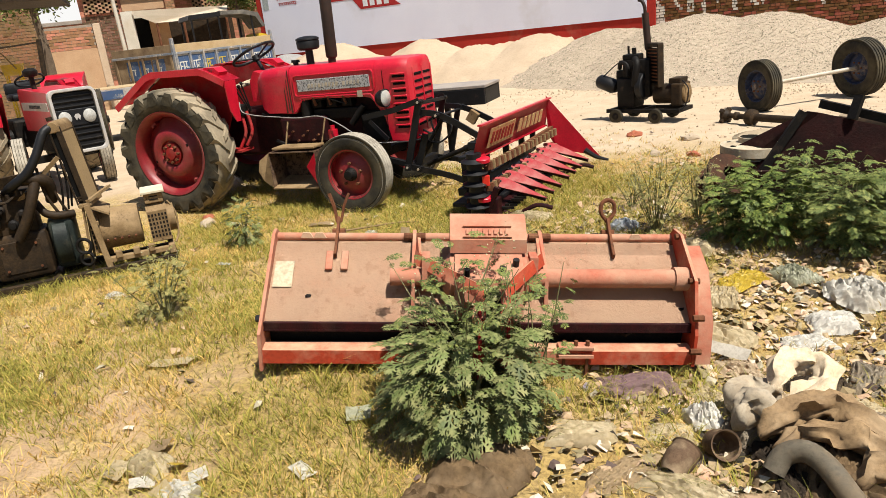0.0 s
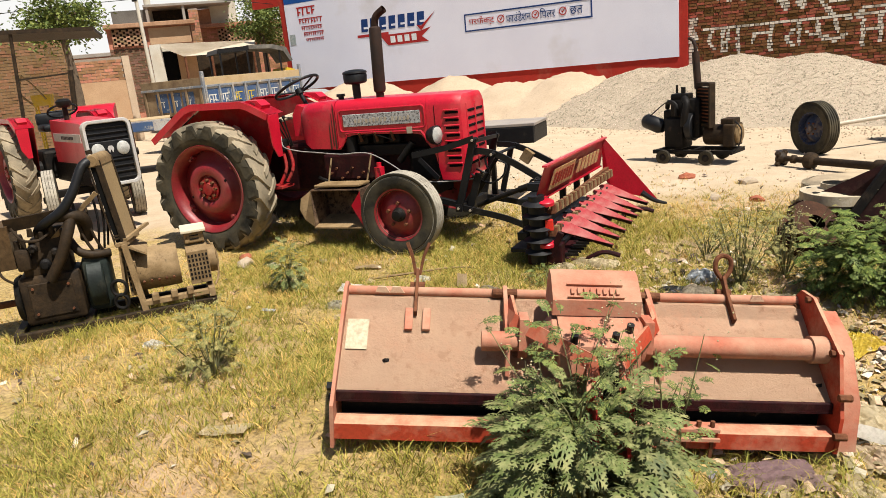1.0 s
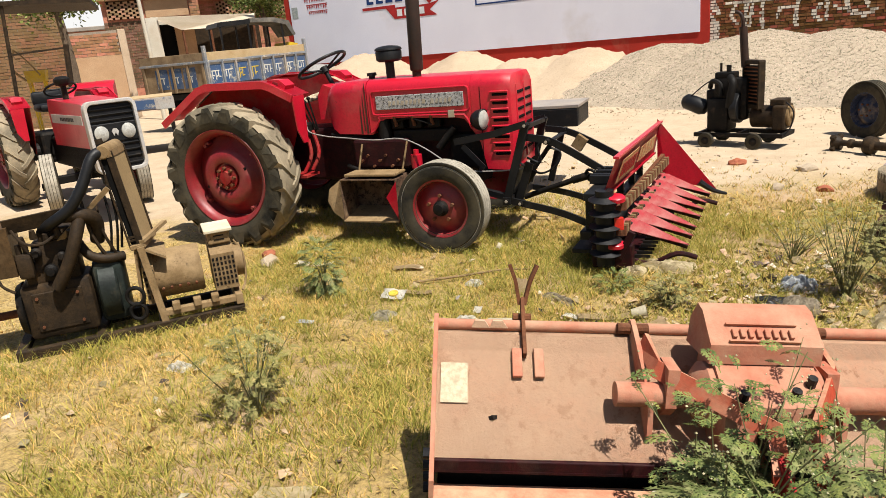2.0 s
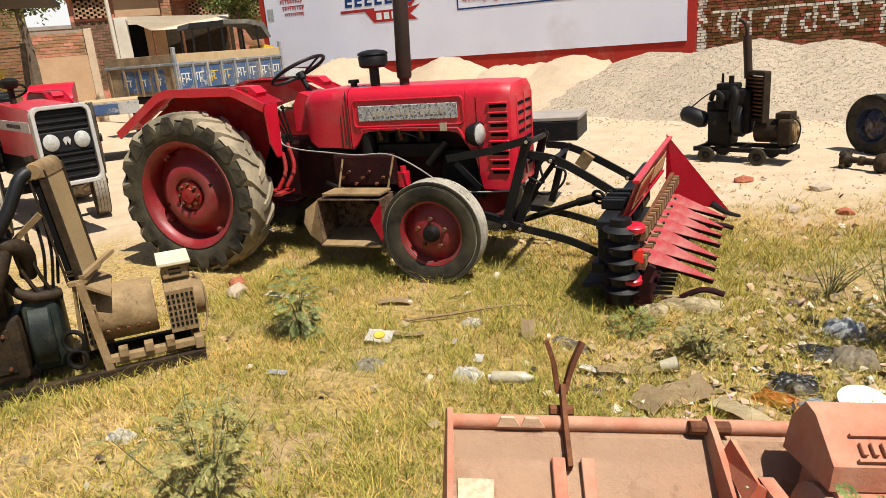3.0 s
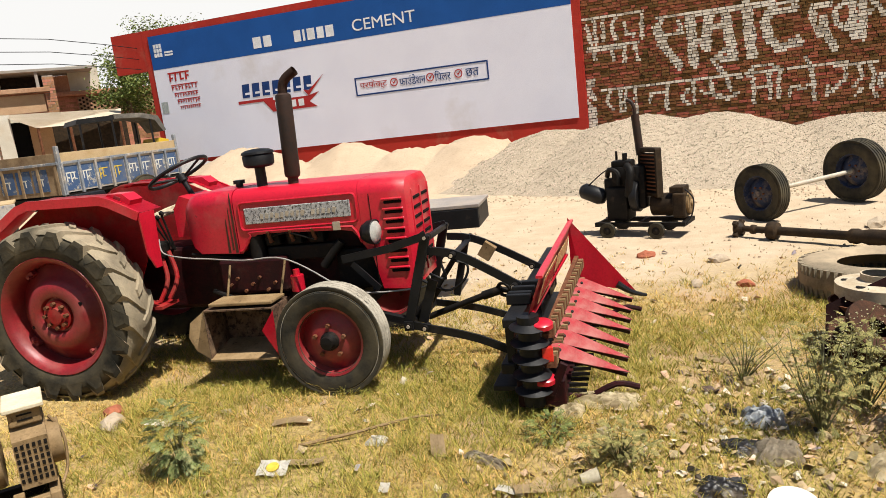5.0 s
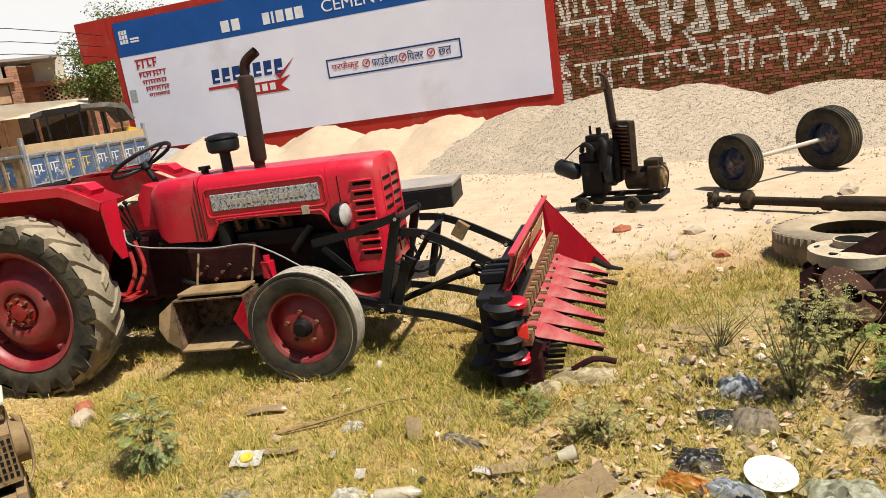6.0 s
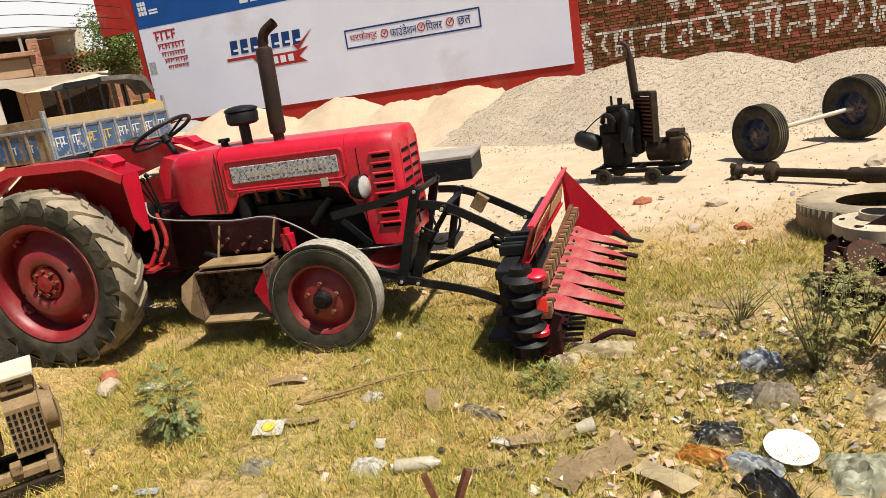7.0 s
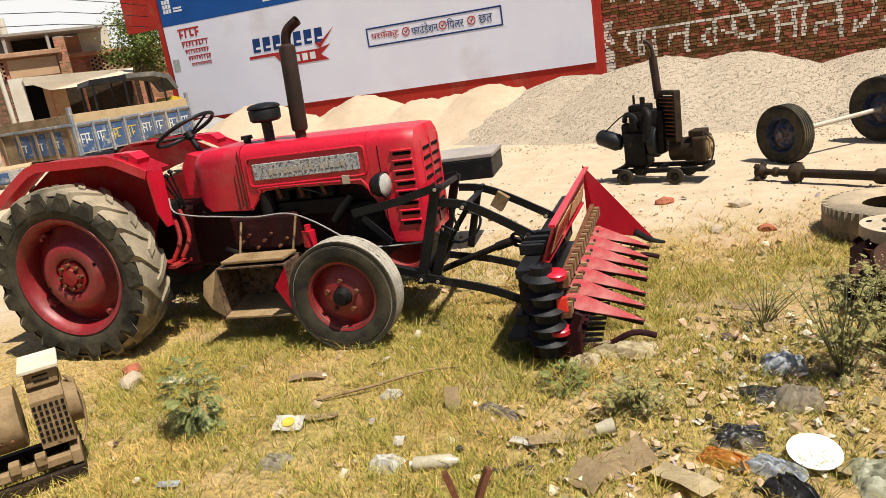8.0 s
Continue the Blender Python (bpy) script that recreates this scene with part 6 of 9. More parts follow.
scrap = thing("wheel_hub_stack", pose(0.90, 7.58, land(0.9, 7.5)), "rusty wheel drums and pale rims stacked as scrap", "scrap")
bm = B()
lathe(bm, [(0.09, 0.46), (0.10, 0.46), (0.10, 0.42), (0.20, 0.40), (0.235, 0.40), (0.235, 0.33), (0.21, 0.31), (0.21, 0.30)], 32, (0.0, 0, 0), (0.04, 0.0, 1))
top_rim = part("pale_rim", bm, mat("pale_rim_paint", (0.50, 0.44, 0.33), (0.38, 0.30, 0.20), rough=0.7, scale=10, dust=0.3, bump=0.15), scrap, "pale dusty wheel rim", smooth=True)
# black discs laid on the rim as the shade in its holes
for k in range(5):
    a = 1.2 * k + 0.4
    bm = B()
    cyl(bm, (0.16 * math.cos(a), 0.16 * math.sin(a), 0.402), (0.16 * math.cos(a), 0.16 * math.sin(a), 0.412), 0.026, n=12)
    part("rim_hole", bm, GREASE_SHADE, top_rim)
bm = B()
lathe(bm, [(0.20, 0.30), (0.21, 0.30), (0.20, 0.26), (0.17, 0.24), (0.17, 0.12), (0.22, 0.10), (0.22, 0.0), (0.0, 0.0)], 28, (-0.05, -0.02, 0), (0, 0, 1))
part("brake_drum", bm, RUST, scrap, smooth=True)
bm = B()
lathe(bm, [(0.0, 0.0), (0.17, 0.0), (0.18, 0.05), (0.13, 0.07), (0.13, 0.17), (0.18, 0.19), (0.18, 0.22), (0.06, 0.22)], 26, (-0.20, -0.36, 0.12), (0.5, -0.5, 0.7))
part("hub_casting", bm, mat("dark_rust", (0.07, 0.03, 0.016), (0.035, 0.017, 0.010), rough=0.85, scale=14, bump=0.4), scrap, smooth=True)

plough = thing("scrap_plough", pose(1.50, 7.1, land(1.5, 7.1), 0, 0, -14), "rusty dark red sheet-metal implement tipped on its side", "scrap implement")
bm = B()
lo = [(-0.95, 0.0, 0.02), (0.9, 0.1, 0.0), (0.95, 0.30, 0.38), (-0.20, 0.34, 0.64), (-0.28, 0.3, 0.66), (-0.95, 0.14, 0.30)]
vs = [bm.verts.new(v) for v in lo]
bm.faces.new((vs[0], vs[1], vs[2]))
bm.faces.new((vs[0], vs[2], vs[3], vs[4]))
bm.faces.new((vs[0], vs[4], vs[5]))
bmesh.ops.solidify(bm, geom=bm.faces[:], thickness=0.02)
part("sheet", bm, mat("dark_rusty_red", (0.045, 0.012, 0.010), (0.018, 0.008, 0.007), rough=0.75, scale=7, dust=0.1, dust_col=(0.12, 0.06, 0.04), bump=0.3), plough, "dark rusty red sheet")
bm = B()
bar(bm, (-0.22, 0.40, 0.70), (0.95, 0.40, 0.40), 0.04, 0.06)
bar(bm, (0.02, 0.30, 0.60), (0.05, 0.36, 0.76), 0.07, 0.03)
bar(bm, (-0.30, 0.28, 0.66), (-0.60, 0.05, 0.10), 0.03, 0.06)
part("frame", bm, GREASE_SHADE, plough)
for k, x in enumerate((0.28, 0.40, 0.55)):
    bm = B()
    tube(bm, [(x, -0.12, 0.12), (x + 0.02, -0.16, 0.26), (x + 0.06, -0.10, 0.33), (x + 0.12, -0.04, 0.26), (x + 0.14, -0.05, 0.12)], 0.02, n=8)
    part("spring_tine", bm, RUST, plough, smooth=True)
bm = B()
prism(bm, [(-0.62, 0.02), (-0.10, 0.02), (-0.05, 0.20), (-0.30, 0.30), (-0.60, 0.28)], -0.14, -0.10)
part("share", bm, mat("dark_rusty_red", ()), plough)

# flat trailer platform behind the tractor
plat = thing("flat_trailer", pose(-2.77, 8.9, land(-2.7, 9.0), 0, 0, 7), "low flat trailer with a grey deck and dark side", "trailer")
bm = B()
box(bm, (0, 0, 0.84), (1.8, 0.62, 0.03), bevel=0.004)
part("deck", bm, mat("grey_deck", (0.30, 0.27, 0.25), (0.24, 0.21, 0.19), rough=0.7, scale=4, dust=0.4, dust_col=(0.40, 0.33, 0.26), bump=0.1), plat, "dusty grey deck")
bm = B()
box(bm, (0, -0.29, 0.735), (1.78, 0.04, 0.175), bevel=0.01)
box(bm, (0, 0.29, 0.735), (1.78, 0.04, 0.175), bevel=0.01)
box(bm, (0.87, 0, 0.735), (0.04, 0.54, 0.175), bevel=0.01)
part("side_board", bm, BLACK, plat)
for x in (-0.7, 0.25):
    for y in (-0.24, 0.24):
        bm = B()
        box(bm, (x, y, 0.335), (0.06, 0.06, 0.69), bevel=0.005)
        part("support_leg", bm, BLACK, plat)

# ---- second tractor, facing the path ----
t2 = thing("tractor", pose(-8.12, 7.62, land(-7.2, 7.5) + 0.02, 0, 0, -21) @ Matrix.Diagonal((0.97, 0.84, 0.93, 1)), "red tractor with a grey-framed black grille and round lamps", "tractor")
SILVER = mat("silver_grey_paint", (0.48, 0.46, 0.44), (0.38, 0.36, 0.34), rough=0.5, scale=8, dust=0.2, bump=0.05)


def second_tractor(t):
    bm = B()
    prism(bm, [(0.85, 0.78), (2.22, 0.80), (2.27, 1.20), (2.22, 1.27), (0.90, 1.32), (0.85, 1.2)], -0.27, 0.27)
    bevel_all(bm, 0.03, 2)
    part("hood", bm, RED, t, "red flat-sided engine hood", smooth=True)
    for s in (-1, 1):
        bm = B()
        box(bm, (1.55, s * 0.275, 1.10), (1.2, 0.008, 0.10))
        st = part("side_stripe", bm, SILVER, t, "grey side stripe with worn lettering")
        for k in range(9):
            bm = B()
            box(bm, (1.35 + k * 0.06, s * 0.282, 1.10), (0.035, 0.004, 0.04))
            part("letter_bar", bm, BLACK, st)
    grille = new("grille")
    grille.parent = t
    grille.matrix_basis = pose(2.33, 0, 0.55, 0, -3, 0)
    bm = B()
    box(bm, (0, 0, 0.36), (0.06, 0.52, 0.70), bevel=0.02)
    part("backing", bm, BLACK, grille)
    bm = B()
    loops = []
    for hw_, hh_, rc_ in ((0.298, 0.385, 0.09), (0.258, 0.345, 0.06)):
        pts = []
        for cy, cz, a0 in ((1, 1, 0), (-1, 1, 90), (-1, -1, 180), (1, -1, 270)):
            for k in range(6):
                a = radians(a0 + 18 * k)
                pts.append((cy * (hw_ - rc_) + rc_ * math.cos(a), 0.36 + cz * (hh_ - rc_) + rc_ * math.sin(a)))
        for x_ in (-0.03, 0.07):
            loops.append([bm.verts.new((x_, py_, pz_)) for py_, pz_ in pts])
    for la, lb in ((loops[0], loops[1]), (loops[1], loops[3]), (loops[3], loops[2]), (loops[2], loops[0])):
        for k in range(24):
            bm.faces.new((la[k], la[(k + 1) % 24], lb[(k + 1) % 24], lb[k]))
    bmesh.ops.recalc_face_normals(bm, faces=bm.faces[:])
    bevel_all(bm, 0.008, 2)
    part("surround", bm, SILVER, grille, "pale grey surround")
    for k, z in enumerate((0.06, 0.13, 0.20, 0.27, 0.53, 0.59, 0.65)):
        bm = B()
        box(bm, (0.035, 0, z), (0.02, 0.50, 0.014), (0, 25, 0))
        part("slat", bm, BLACK, grille)
    bm = B()
    box(bm, (0.03, 0, 0.40), (0.02, 0.51, 0.20), bevel=0.008)
    part("lamp_panel", bm, BLACK, grille)
    for y in (-0.155, 0.155):
        bm = B()
        lathe(bm, [(0.082, 0.035), (0.08, 0.05), (0.07, 0.055), (0.045, 0.065), (0.0, 0.07)], 24, (0, y, 0.40), (1, 0, 0))
        part("lamp", bm, mat("lamp_lens", ()), grille, "round clear headlamp", smooth=True)
    bm = B()
    prism(bm, [(-0.04, 0.41), (-0.02, 0.36), (0.0, 0.40), (0.02, 0.36), (0.04, 0.41), (0.02, 0.44), (-0.02, 0.44)], 0.045, 0.052, axis="x")
    part("emblem", bm, SILVER, grille)
    for s in (-1, 1):
        rear_wheel(t, s * 0.68, s)
        front_wheel(t, 1.34, s * 0.56, 0.365, s, yaw=-15)
        fender(t, s, far=0.07)
    bm = B()
    box(bm, (1.2, 0, 0.66), (2.0, 0.32, 0.36), bevel=0.03)
    box(bm, (-0.02, 0, 0.70), (0.5, 0.6, 0.4), bevel=0.04)
    cyl(bm, (0, -0.6, 0.65), (0, 0.6, 0.65), 0.11)
    box(bm, (1.34, 0, 0.42), (0.12, 1.0, 0.09), bevel=0.01)
    part("engine_body", bm, GREASE_SHADE, t, "dark greasy engine and axle")
    bm = B()
    lathe(bm, [(0.035, 0.0), (0.035, 0.16), (0.08, 0.17), (0.10, 0.20), (0.10, 0.24), (0.06, 0.27), (0.0, 0.275)], 20, (1.2, -0.12, 1.30), (0, 0, 1))
    part("air_precleaner", bm, GREASE_SHADE, t, smooth=True)
    bm = B()
    lathe(bm, [(0.20 + 0.014 * math.cos(a), 0.014 * math.sin(a)) for a in [2 * math.pi * k / 8 for k in range(8)]], 30, (0.62, 0.0, 1.42), (-0.4, 0, 0.9), closed=True)
    cyl(bm, (0.62, -0.19, 1.42), (0.62, 0.19, 1.42), 0.01, n=8)
    cyl(bm, (0.62, 0, 1.42), (0.85, 0, 1.1), 0.02, n=8)
    part("steering_wheel", bm, BLACK, t, smooth=True)
    bm = B()
    box(bm, (0.10, 0, 1.20), (0.40, 0.44, 0.10), bevel=0.04)
    box(bm, (-0.10, 0, 1.31), (0.09, 0.42, 0.18), bevel=0.04)
    part("seat", bm, BLACK, t, "black padded seat", smooth=True)


second_tractor(t2)

# third machine, only its red bonnet shows
t3 = thing("tractor", pose(-10.15, 9.80, land(-9.5, 9.5), 0, 0, -40) @ Matrix.Diagonal((1, 1, 1.40, 1)), "red tractor bonnet with an orange lamp behind other tractors", "tractor")
bm = B()
prism(bm, [(0.0, 0.55), (1.22, 0.60), (1.27, 0.80), (1.18, 0.88), (0.0, 0.94)], -0.3, 0.3)
bevel_all(bm, 0.03, 2)
part("hood", bm, RED, t3, smooth=True)
bm = B()
box(bm, (1.26, 0.05, 0.80), (0.03, 0.40, 0.05), bevel=0.01)
part("lamp", bm, mat("orange_lens", (0.75, 0.22, 0.03), rough=0.3, bump=0.0), t3, "orange lamp lens")
bm = B()
box(bm, (0.6, 0, 0.40), (1.1, 0.4, 0.36), bevel=0.03)
part("chassis", bm, GREASE_SHADE, t3)
for s in (-1, 1):
    front_wheel(t3, 0.75, s * 0.42, 0.365, s, pale=False)

# ---- tipping trolley loaded with sand ----
trolley = thing("farm_trailer", pose(-11.1, 13.19, 0.0), "blue and white painted steel farm trailer filled with sand", "trailer")
TBLUE = mat("faded_trailer_blue", (0.035, 0.075, 0.18), (0.06, 0.10, 0.18), rough=0.7, scale=2.2, spots=(0.30, 0.29, 0.26), spot_amt=0.26, dust=0.25, dust_col=(0.20, 0.17, 0.13), bump=0.1)
TWHITE = mat("chalky_trailer_white", (0.42, 0.42, 0.40), (0.30, 0.31, 0.32), rough=0.75, scale=1.6, spots=(0.09, 0.15, 0.27), spot_amt=0.22, dust=0.45, dust_col=(0.33, 0.24, 0.15), bump=0.1)
TGREY = mat("grey_blue_steel", (0.24, 0.26, 0.29), (0.15, 0.17, 0.20), rough=0.7, scale=3, spots=(0.40, 0.38, 0.34), spot_amt=0.25, dust=0.3, bump=0.1)
TCHALK = mat("chalk_white_letter", (0.62, 0.62, 0.58), (0.48, 0.48, 0.45), rough=0.8, scale=12, bump=0.0)
TWOOD2 = mat("brown_board", (0.24, 0.17, 0.10), (0.15, 0.10, 0.06), rough=0.85, scale=5, dust=0.4, dust_col=(0.34, 0.25, 0.15), bump=0.25)
TWOOD = mat("sandy_board", (0.46, 0.35, 0.20), (0.38, 0.27, 0.14), rough=0.85, scale=5, dust=0.4, bump=0.25)


def farm_trailer(t):
    w, L, z0, z1, zb = 1.95, 3.3, 0.94, 1.53, 1.72
    def panel(name, c, s, m_, label=""):
        bm = B()
        box(bm, c, s, bevel=0.006)
        return part(name, bm, m_, t, label)
    panel("floor", (-w / 2, L / 2, z0), (w, L, 0.08), GREASE_SHADE)
    side = panel("side_panel", (-0.02, L / 2, (z0 + z1) / 2), (0.04, L, z1 - z0), TWHITE, "chalky white side panel with blue lettering")
    panel("side_panel", (-w + 0.02, L / 2, (z0 + z1) / 2), (0.04, L, z1 - z0), TBLUE)
    back = panel("tail_panel", (-w / 2, 0.0, (z0 + z1) / 2), (w, 0.04, z1 - z0), TWOOD2, "dusty tail panel with blue painted fields")
    panel("front_panel", (-w / 2, L, (z0 + z1) / 2), (w, 0.04, z1 - z0), TBLUE)
    panel("top_board", (-0.02, L / 2, (z1 + zb) / 2), (0.05, L, zb - z1), TWOOD, "sand-coloured wooden top board")
    panel("top_board", (-w / 2, 0.0, (z1 + zb) / 2), (w, 0.05, zb - z1), TWOOD2)
    panel("top_board", (-w + 0.02, L / 2, (z1 + zb) / 2), (0.05, L, zb - z1), TWOOD)
    rnd = random.Random(12)
    for k in range(9):
        y0 = 0.02 + k * (L - 0.04) / 8
        bm = B()
        box(bm, (0.020, y0, (z0 + z1) / 2 + 0.01), (0.05, 0.05, z1 - z0 + 0.03), bevel=0.006)
        part("rib", bm, TGREY, side)
        if k < 8:
            bm = B()
            box(bm, (0.003, y0 + 0.204, (z0 + z1) / 2), (0.006, 0.33, 0.46))
            part("blue_field", bm, TBLUE, side)
            bm = B()
            x_ = y0 + 0.09
            for q in range(rnd.choice((2, 3))):
                hh = rnd.uniform(0.14, 0.22)
                box(bm, (0.008, x_, (z0 + z1) / 2 + 0.10 - hh / 2), (0.004, 0.024, hh))
                if rnd.random() < 0.7:
                    box(bm, (0.008, x_ + 0.035, (z0 + z1) / 2 + 0.10 - hh * rnd.uniform(0.4, 0.9)), (0.004, 0.06, 0.024), (rnd.uniform(-40, 40), 0, 0))
                x_ += rnd.uniform(0.07, 0.10)
            box(bm, (0.0085, y0 + 0.19, (z0 + z1) / 2 + 0.10), (0.004, 0.23, 0.022))
            part("letter_bar", bm, mat("yellow_letter", (0.55, 0.40, 0.06), rough=0.7, bump=0.0) if k in (2, 3) else TCHALK, side)
    for k in range(3):
        bm = B()
        box(bm, (-0.50 - k * 0.42, -0.025, (z0 + z1) / 2), (0.36, 0.006, 0.42))
        part("blue_field", bm, TBLUE, back)
        bm = B()
        box(bm, (-0.50 - k * 0.42, -0.030, (z0 + z1) / 2 + 0.03), (0.16, 0.004, 0.024))
        box(bm, (-0.46 - k * 0.42, -0.030, (z0 + z1) / 2 - 0.03), (0.024, 0.004, 0.13))
        part("letter_bar", bm, TCHALK, back)
    for k in range(5):
        bm = B()
        box(bm, (-0.08 - k * 0.445, -0.035, (z0 + z1) / 2), (0.06, 0.03, z1 - z0), bevel=0.004)
        part("rib", bm, TWOOD2, back)
    bm = B()
    for y in (0.0, L):
        box(bm, (-0.01, y, (z0 + zb) / 2 + 0.06), (0.07, 0.07, zb - z0 + 0.14), bevel=0.008)
    box(bm, (0.0, L / 2, z1), (0.07, L, 0.05), bevel=0.006)
    box(bm, (-w / 2, -0.02, z1), (w, 0.07, 0.05), bevel=0.006)
    part("corner_post", bm, TGREY, t)
    bm = B()
    nx, ny = 14, 22
    g = [[bm.verts.new((-0.06 - (w - 0.12) * i / nx, 0.05 + (L - 0.1) * j / ny, 1.55 + 0.12 * math.sin(math.pi * i / nx) * math.sin(math.pi * j / ny) + 0.05 * noise.noise(Vector((i * 0.5, j * 0.5, 2))))) for i in range(nx + 1)] for j in range(ny + 1)]
    for j in range(ny):
        for i in range(nx):
            bm.faces.new((g[j][i], g[j][i + 1], g[j + 1][i + 1], g[j + 1][i]))
    part("sand_load", bm, SAND, t, "heaped sand load", smooth=True)
    for x in (-0.10, -w + 0.10):
        w_ = new("wheel")
        w_.parent = t
        w_.matrix_basis = pose(x + (0.09 if x > -1 else -0.09), 2.05, 0.55, 0, 0, 90)
        tyre_part(w_, 0, 0.53, 0.2, 0.29, tread="ribs", n=28)
        bm = B()
        lathe(bm, [(0.225, -0.06), (0.18, -0.04), (0.08, -0.07), (0.0, -0.08)], 20, (0, 0, 0), (0, 1, 0))
        lathe(bm, [(0.225, 0.06), (0.18, 0.04), (0.08, 0.07), (0.0, 0.08)], 20, (0, 0, 0), (0, 1, 0))
        part("wheel_disc", bm, TWHITE, w_, smooth=True)
    bm = B()
    lathe(bm, [(0.60, -0.02), (0.64, -0.02), (0.64, 0.13), (0.60, 0.13)], 24, (0.0, 2.05, 0.56), (1, 0, 0), closed=True, arc=(0, 180))
    part("wheel_arch", bm, TWOOD2, t, "brown wheel arch")
    bm = B()
    box(bm, (-w / 2, L / 2, 0.86), (0.7, L, 0.14))
    box(bm, (-w / 2, 2.1, 0.52), (w - 0.2, 0.1, 0.1))
    box(bm, (-w / 2, 2.1, 0.70), (0.6, 0.3, 0.3))
    part("chassis", bm, GREASE_SHADE, t)


farm_trailer(trolley)
lowt = thing("low_trailer", pose(-9.7, 10.8, land(-9.8, 10.8), 0, 0, 48), "low trailer frame with a painted blue and white end board", "trailer")
bm = B()
box(bm, (-0.35, 0.5, 0.95), (0.85, 1.2, 0.03))
part("deck", bm, TWOOD, lowt)
bm = B()
box(bm, (-0.35, -0.10, 0.85), (0.88, 0.04, 0.20), bevel=0.005)
part("end_board", bm, TWHITE, lowt)
bm = B()
box(bm, (-0.40, -0.125, 0.85), (0.36, 0.008, 0.15))
part("painted_field", bm, TBLUE, lowt)
bm = B()
for x in (-0.70, 0.0):
    box(bm, (x, 0.5, 0.47), (0.06, 1.1, 0.94))
part("runner", bm, GREASE_SHADE, lowt)

# ---- far houses, shed and trees ----
FAR = pose(0, 2, 0, 0, 0, 48.6)
BRICK = mat("red_brick", (0.43, 0.215, 0.122), (0.32, 0.152, 0.086), rough=0.9, scale=3, bump=0.3, fine=14, island=True, vary=0.35)
PLASTER = mat("ochre_plaster", (0.50, 0.33, 0.20), (0.42, 0.26, 0.15), rough=0.9, scale=2, dust=0.2, bump=0.2)
WHITEWASH = mat("whitewash", (0.62, 0.58, 0.50), (0.52, 0.47, 0.38), rough=0.9, scale=1.5, dust=0.2, bump=0.2)
CONC = mat("weathered_concrete", (0.34, 0.31, 0.27), (0.25, 0.22, 0.19), rough=0.9, scale=2, bump=0.3)
SHEETM = mat("sun_bleached_sheet", (0.55, 0.47, 0.36), (0.45, 0.37, 0.27), rough=0.7, scale=1.5, dust=0.2, bump=0.1)


def brick_face(bm, x0, x1, z0, z1, y, bw=0.23, bh=0.075, gap=0.012, dep=0.02, rnd=None, mi=None, cut=None):
    """Courses of bricks on a plane facing -y; mi gives a material index for a place."""
    rnd = rnd or random.Random(1)
    row, z = 0, z0
    while z + bh <= z1 + 1e-6:
        x = x0 - (bw + gap) * 0.5 * (row % 2)
        while x < x1:
            w = bw * rnd.choice((0.6, 1.0, 1.0, 1.25)) if mi else bw
            a, b = max(x, x0), min(x + w, x1)
            if b - a > 0.04 and not (cut and cut((a + b) / 2, z + bh / 2)):
                d = dep * (0.5 + rnd.random())
                nseg = 4 if mi else 1
                jit = rnd.uniform(-0.004, 0.004)
                fr = [[bm.verts.new((a + (b - a) * i / nseg, y - d, zz + jit)) for i in range(nseg + 1)] for zz in (z, z + bh)]
                bk = [bm.verts.new(p) for p in ((a, y + 0.02, z), (b, y + 0.02, z), (b, y + 0.02, z + bh), (a, y + 0.02, z + bh))]
                for i in range(nseg):
                    f = bm.faces.new((fr[0][i], fr[0][i + 1], fr[1][i + 1], fr[1][i]))
                    if mi:
                        f.material_index = mi(a + (b - a) * (i + 0.5) / nseg, z + bh / 2)
                bm.faces.new((bk[0], bk[3], fr[1][0], fr[0][0]))
                bm.faces.new((fr[0][-1], fr[1][-1], bk[2], bk[1]))
                bm.faces.new([*fr[1], bk[2], bk[3]])
                bm.faces.new([*fr[0][::-1], bk[0], bk[1]])
            x += w + gap
        z += bh + gap
        row += 1


def far_building(name, x0, x1, y, z1, depth, material, label, roof=None):
    z0 = -0.1
    t = thing(name, FAR, label, "house")
    bm = B()
    box(bm, ((x0 + x1) / 2, y + depth / 2, (z0 + z1) / 2), (x1 - x0, depth, z1 - z0))
    part("wall_block", bm, material, t)
    bm = B()
    box(bm, ((x0 + x1) / 2, y + depth / 2 - 0.1, z1 + 0.08), (x1 - x0 + 0.16, depth + 0.3, 0.16), bevel=0.02)
    part("roof_slab", bm, roof or CONC, t)
    return t


def jali(t, x0, x1, z0, z1, y, bw=0.15, hole=0.085, bh=0.075):
    """A pierced brick screen: staggered courses with a hole between each two bricks."""
    bm = B()
    row, z = 0, z0
    while z + bh <= z1 + 1e-6:
        x = x0 - (bw + hole) * 0.5 * (row % 2)
        while x < x1:
            a, b = max(x, x0), min(x + bw, x1)
            if b - a > 0.03:
                box(bm, ((a + b) / 2, y - 0.06, z + bh / 2), (b - a, 0.10, bh - 0.008))
            x += bw + hole
        z += bh
        row += 1
    part("brick_screen", bm, TANBRICK, t, "pierced brick screen", kind="stuff")
    # Brown sheet behind the bricks, standing in for shade in the holes.
    bm = B()
    box(bm, ((x0 + x1) / 2, y - 0.004, (z0 + z1) / 2), (x1 - x0, 0.012, z1 - z0))
    part("screen_shade", bm, BROWN, t)


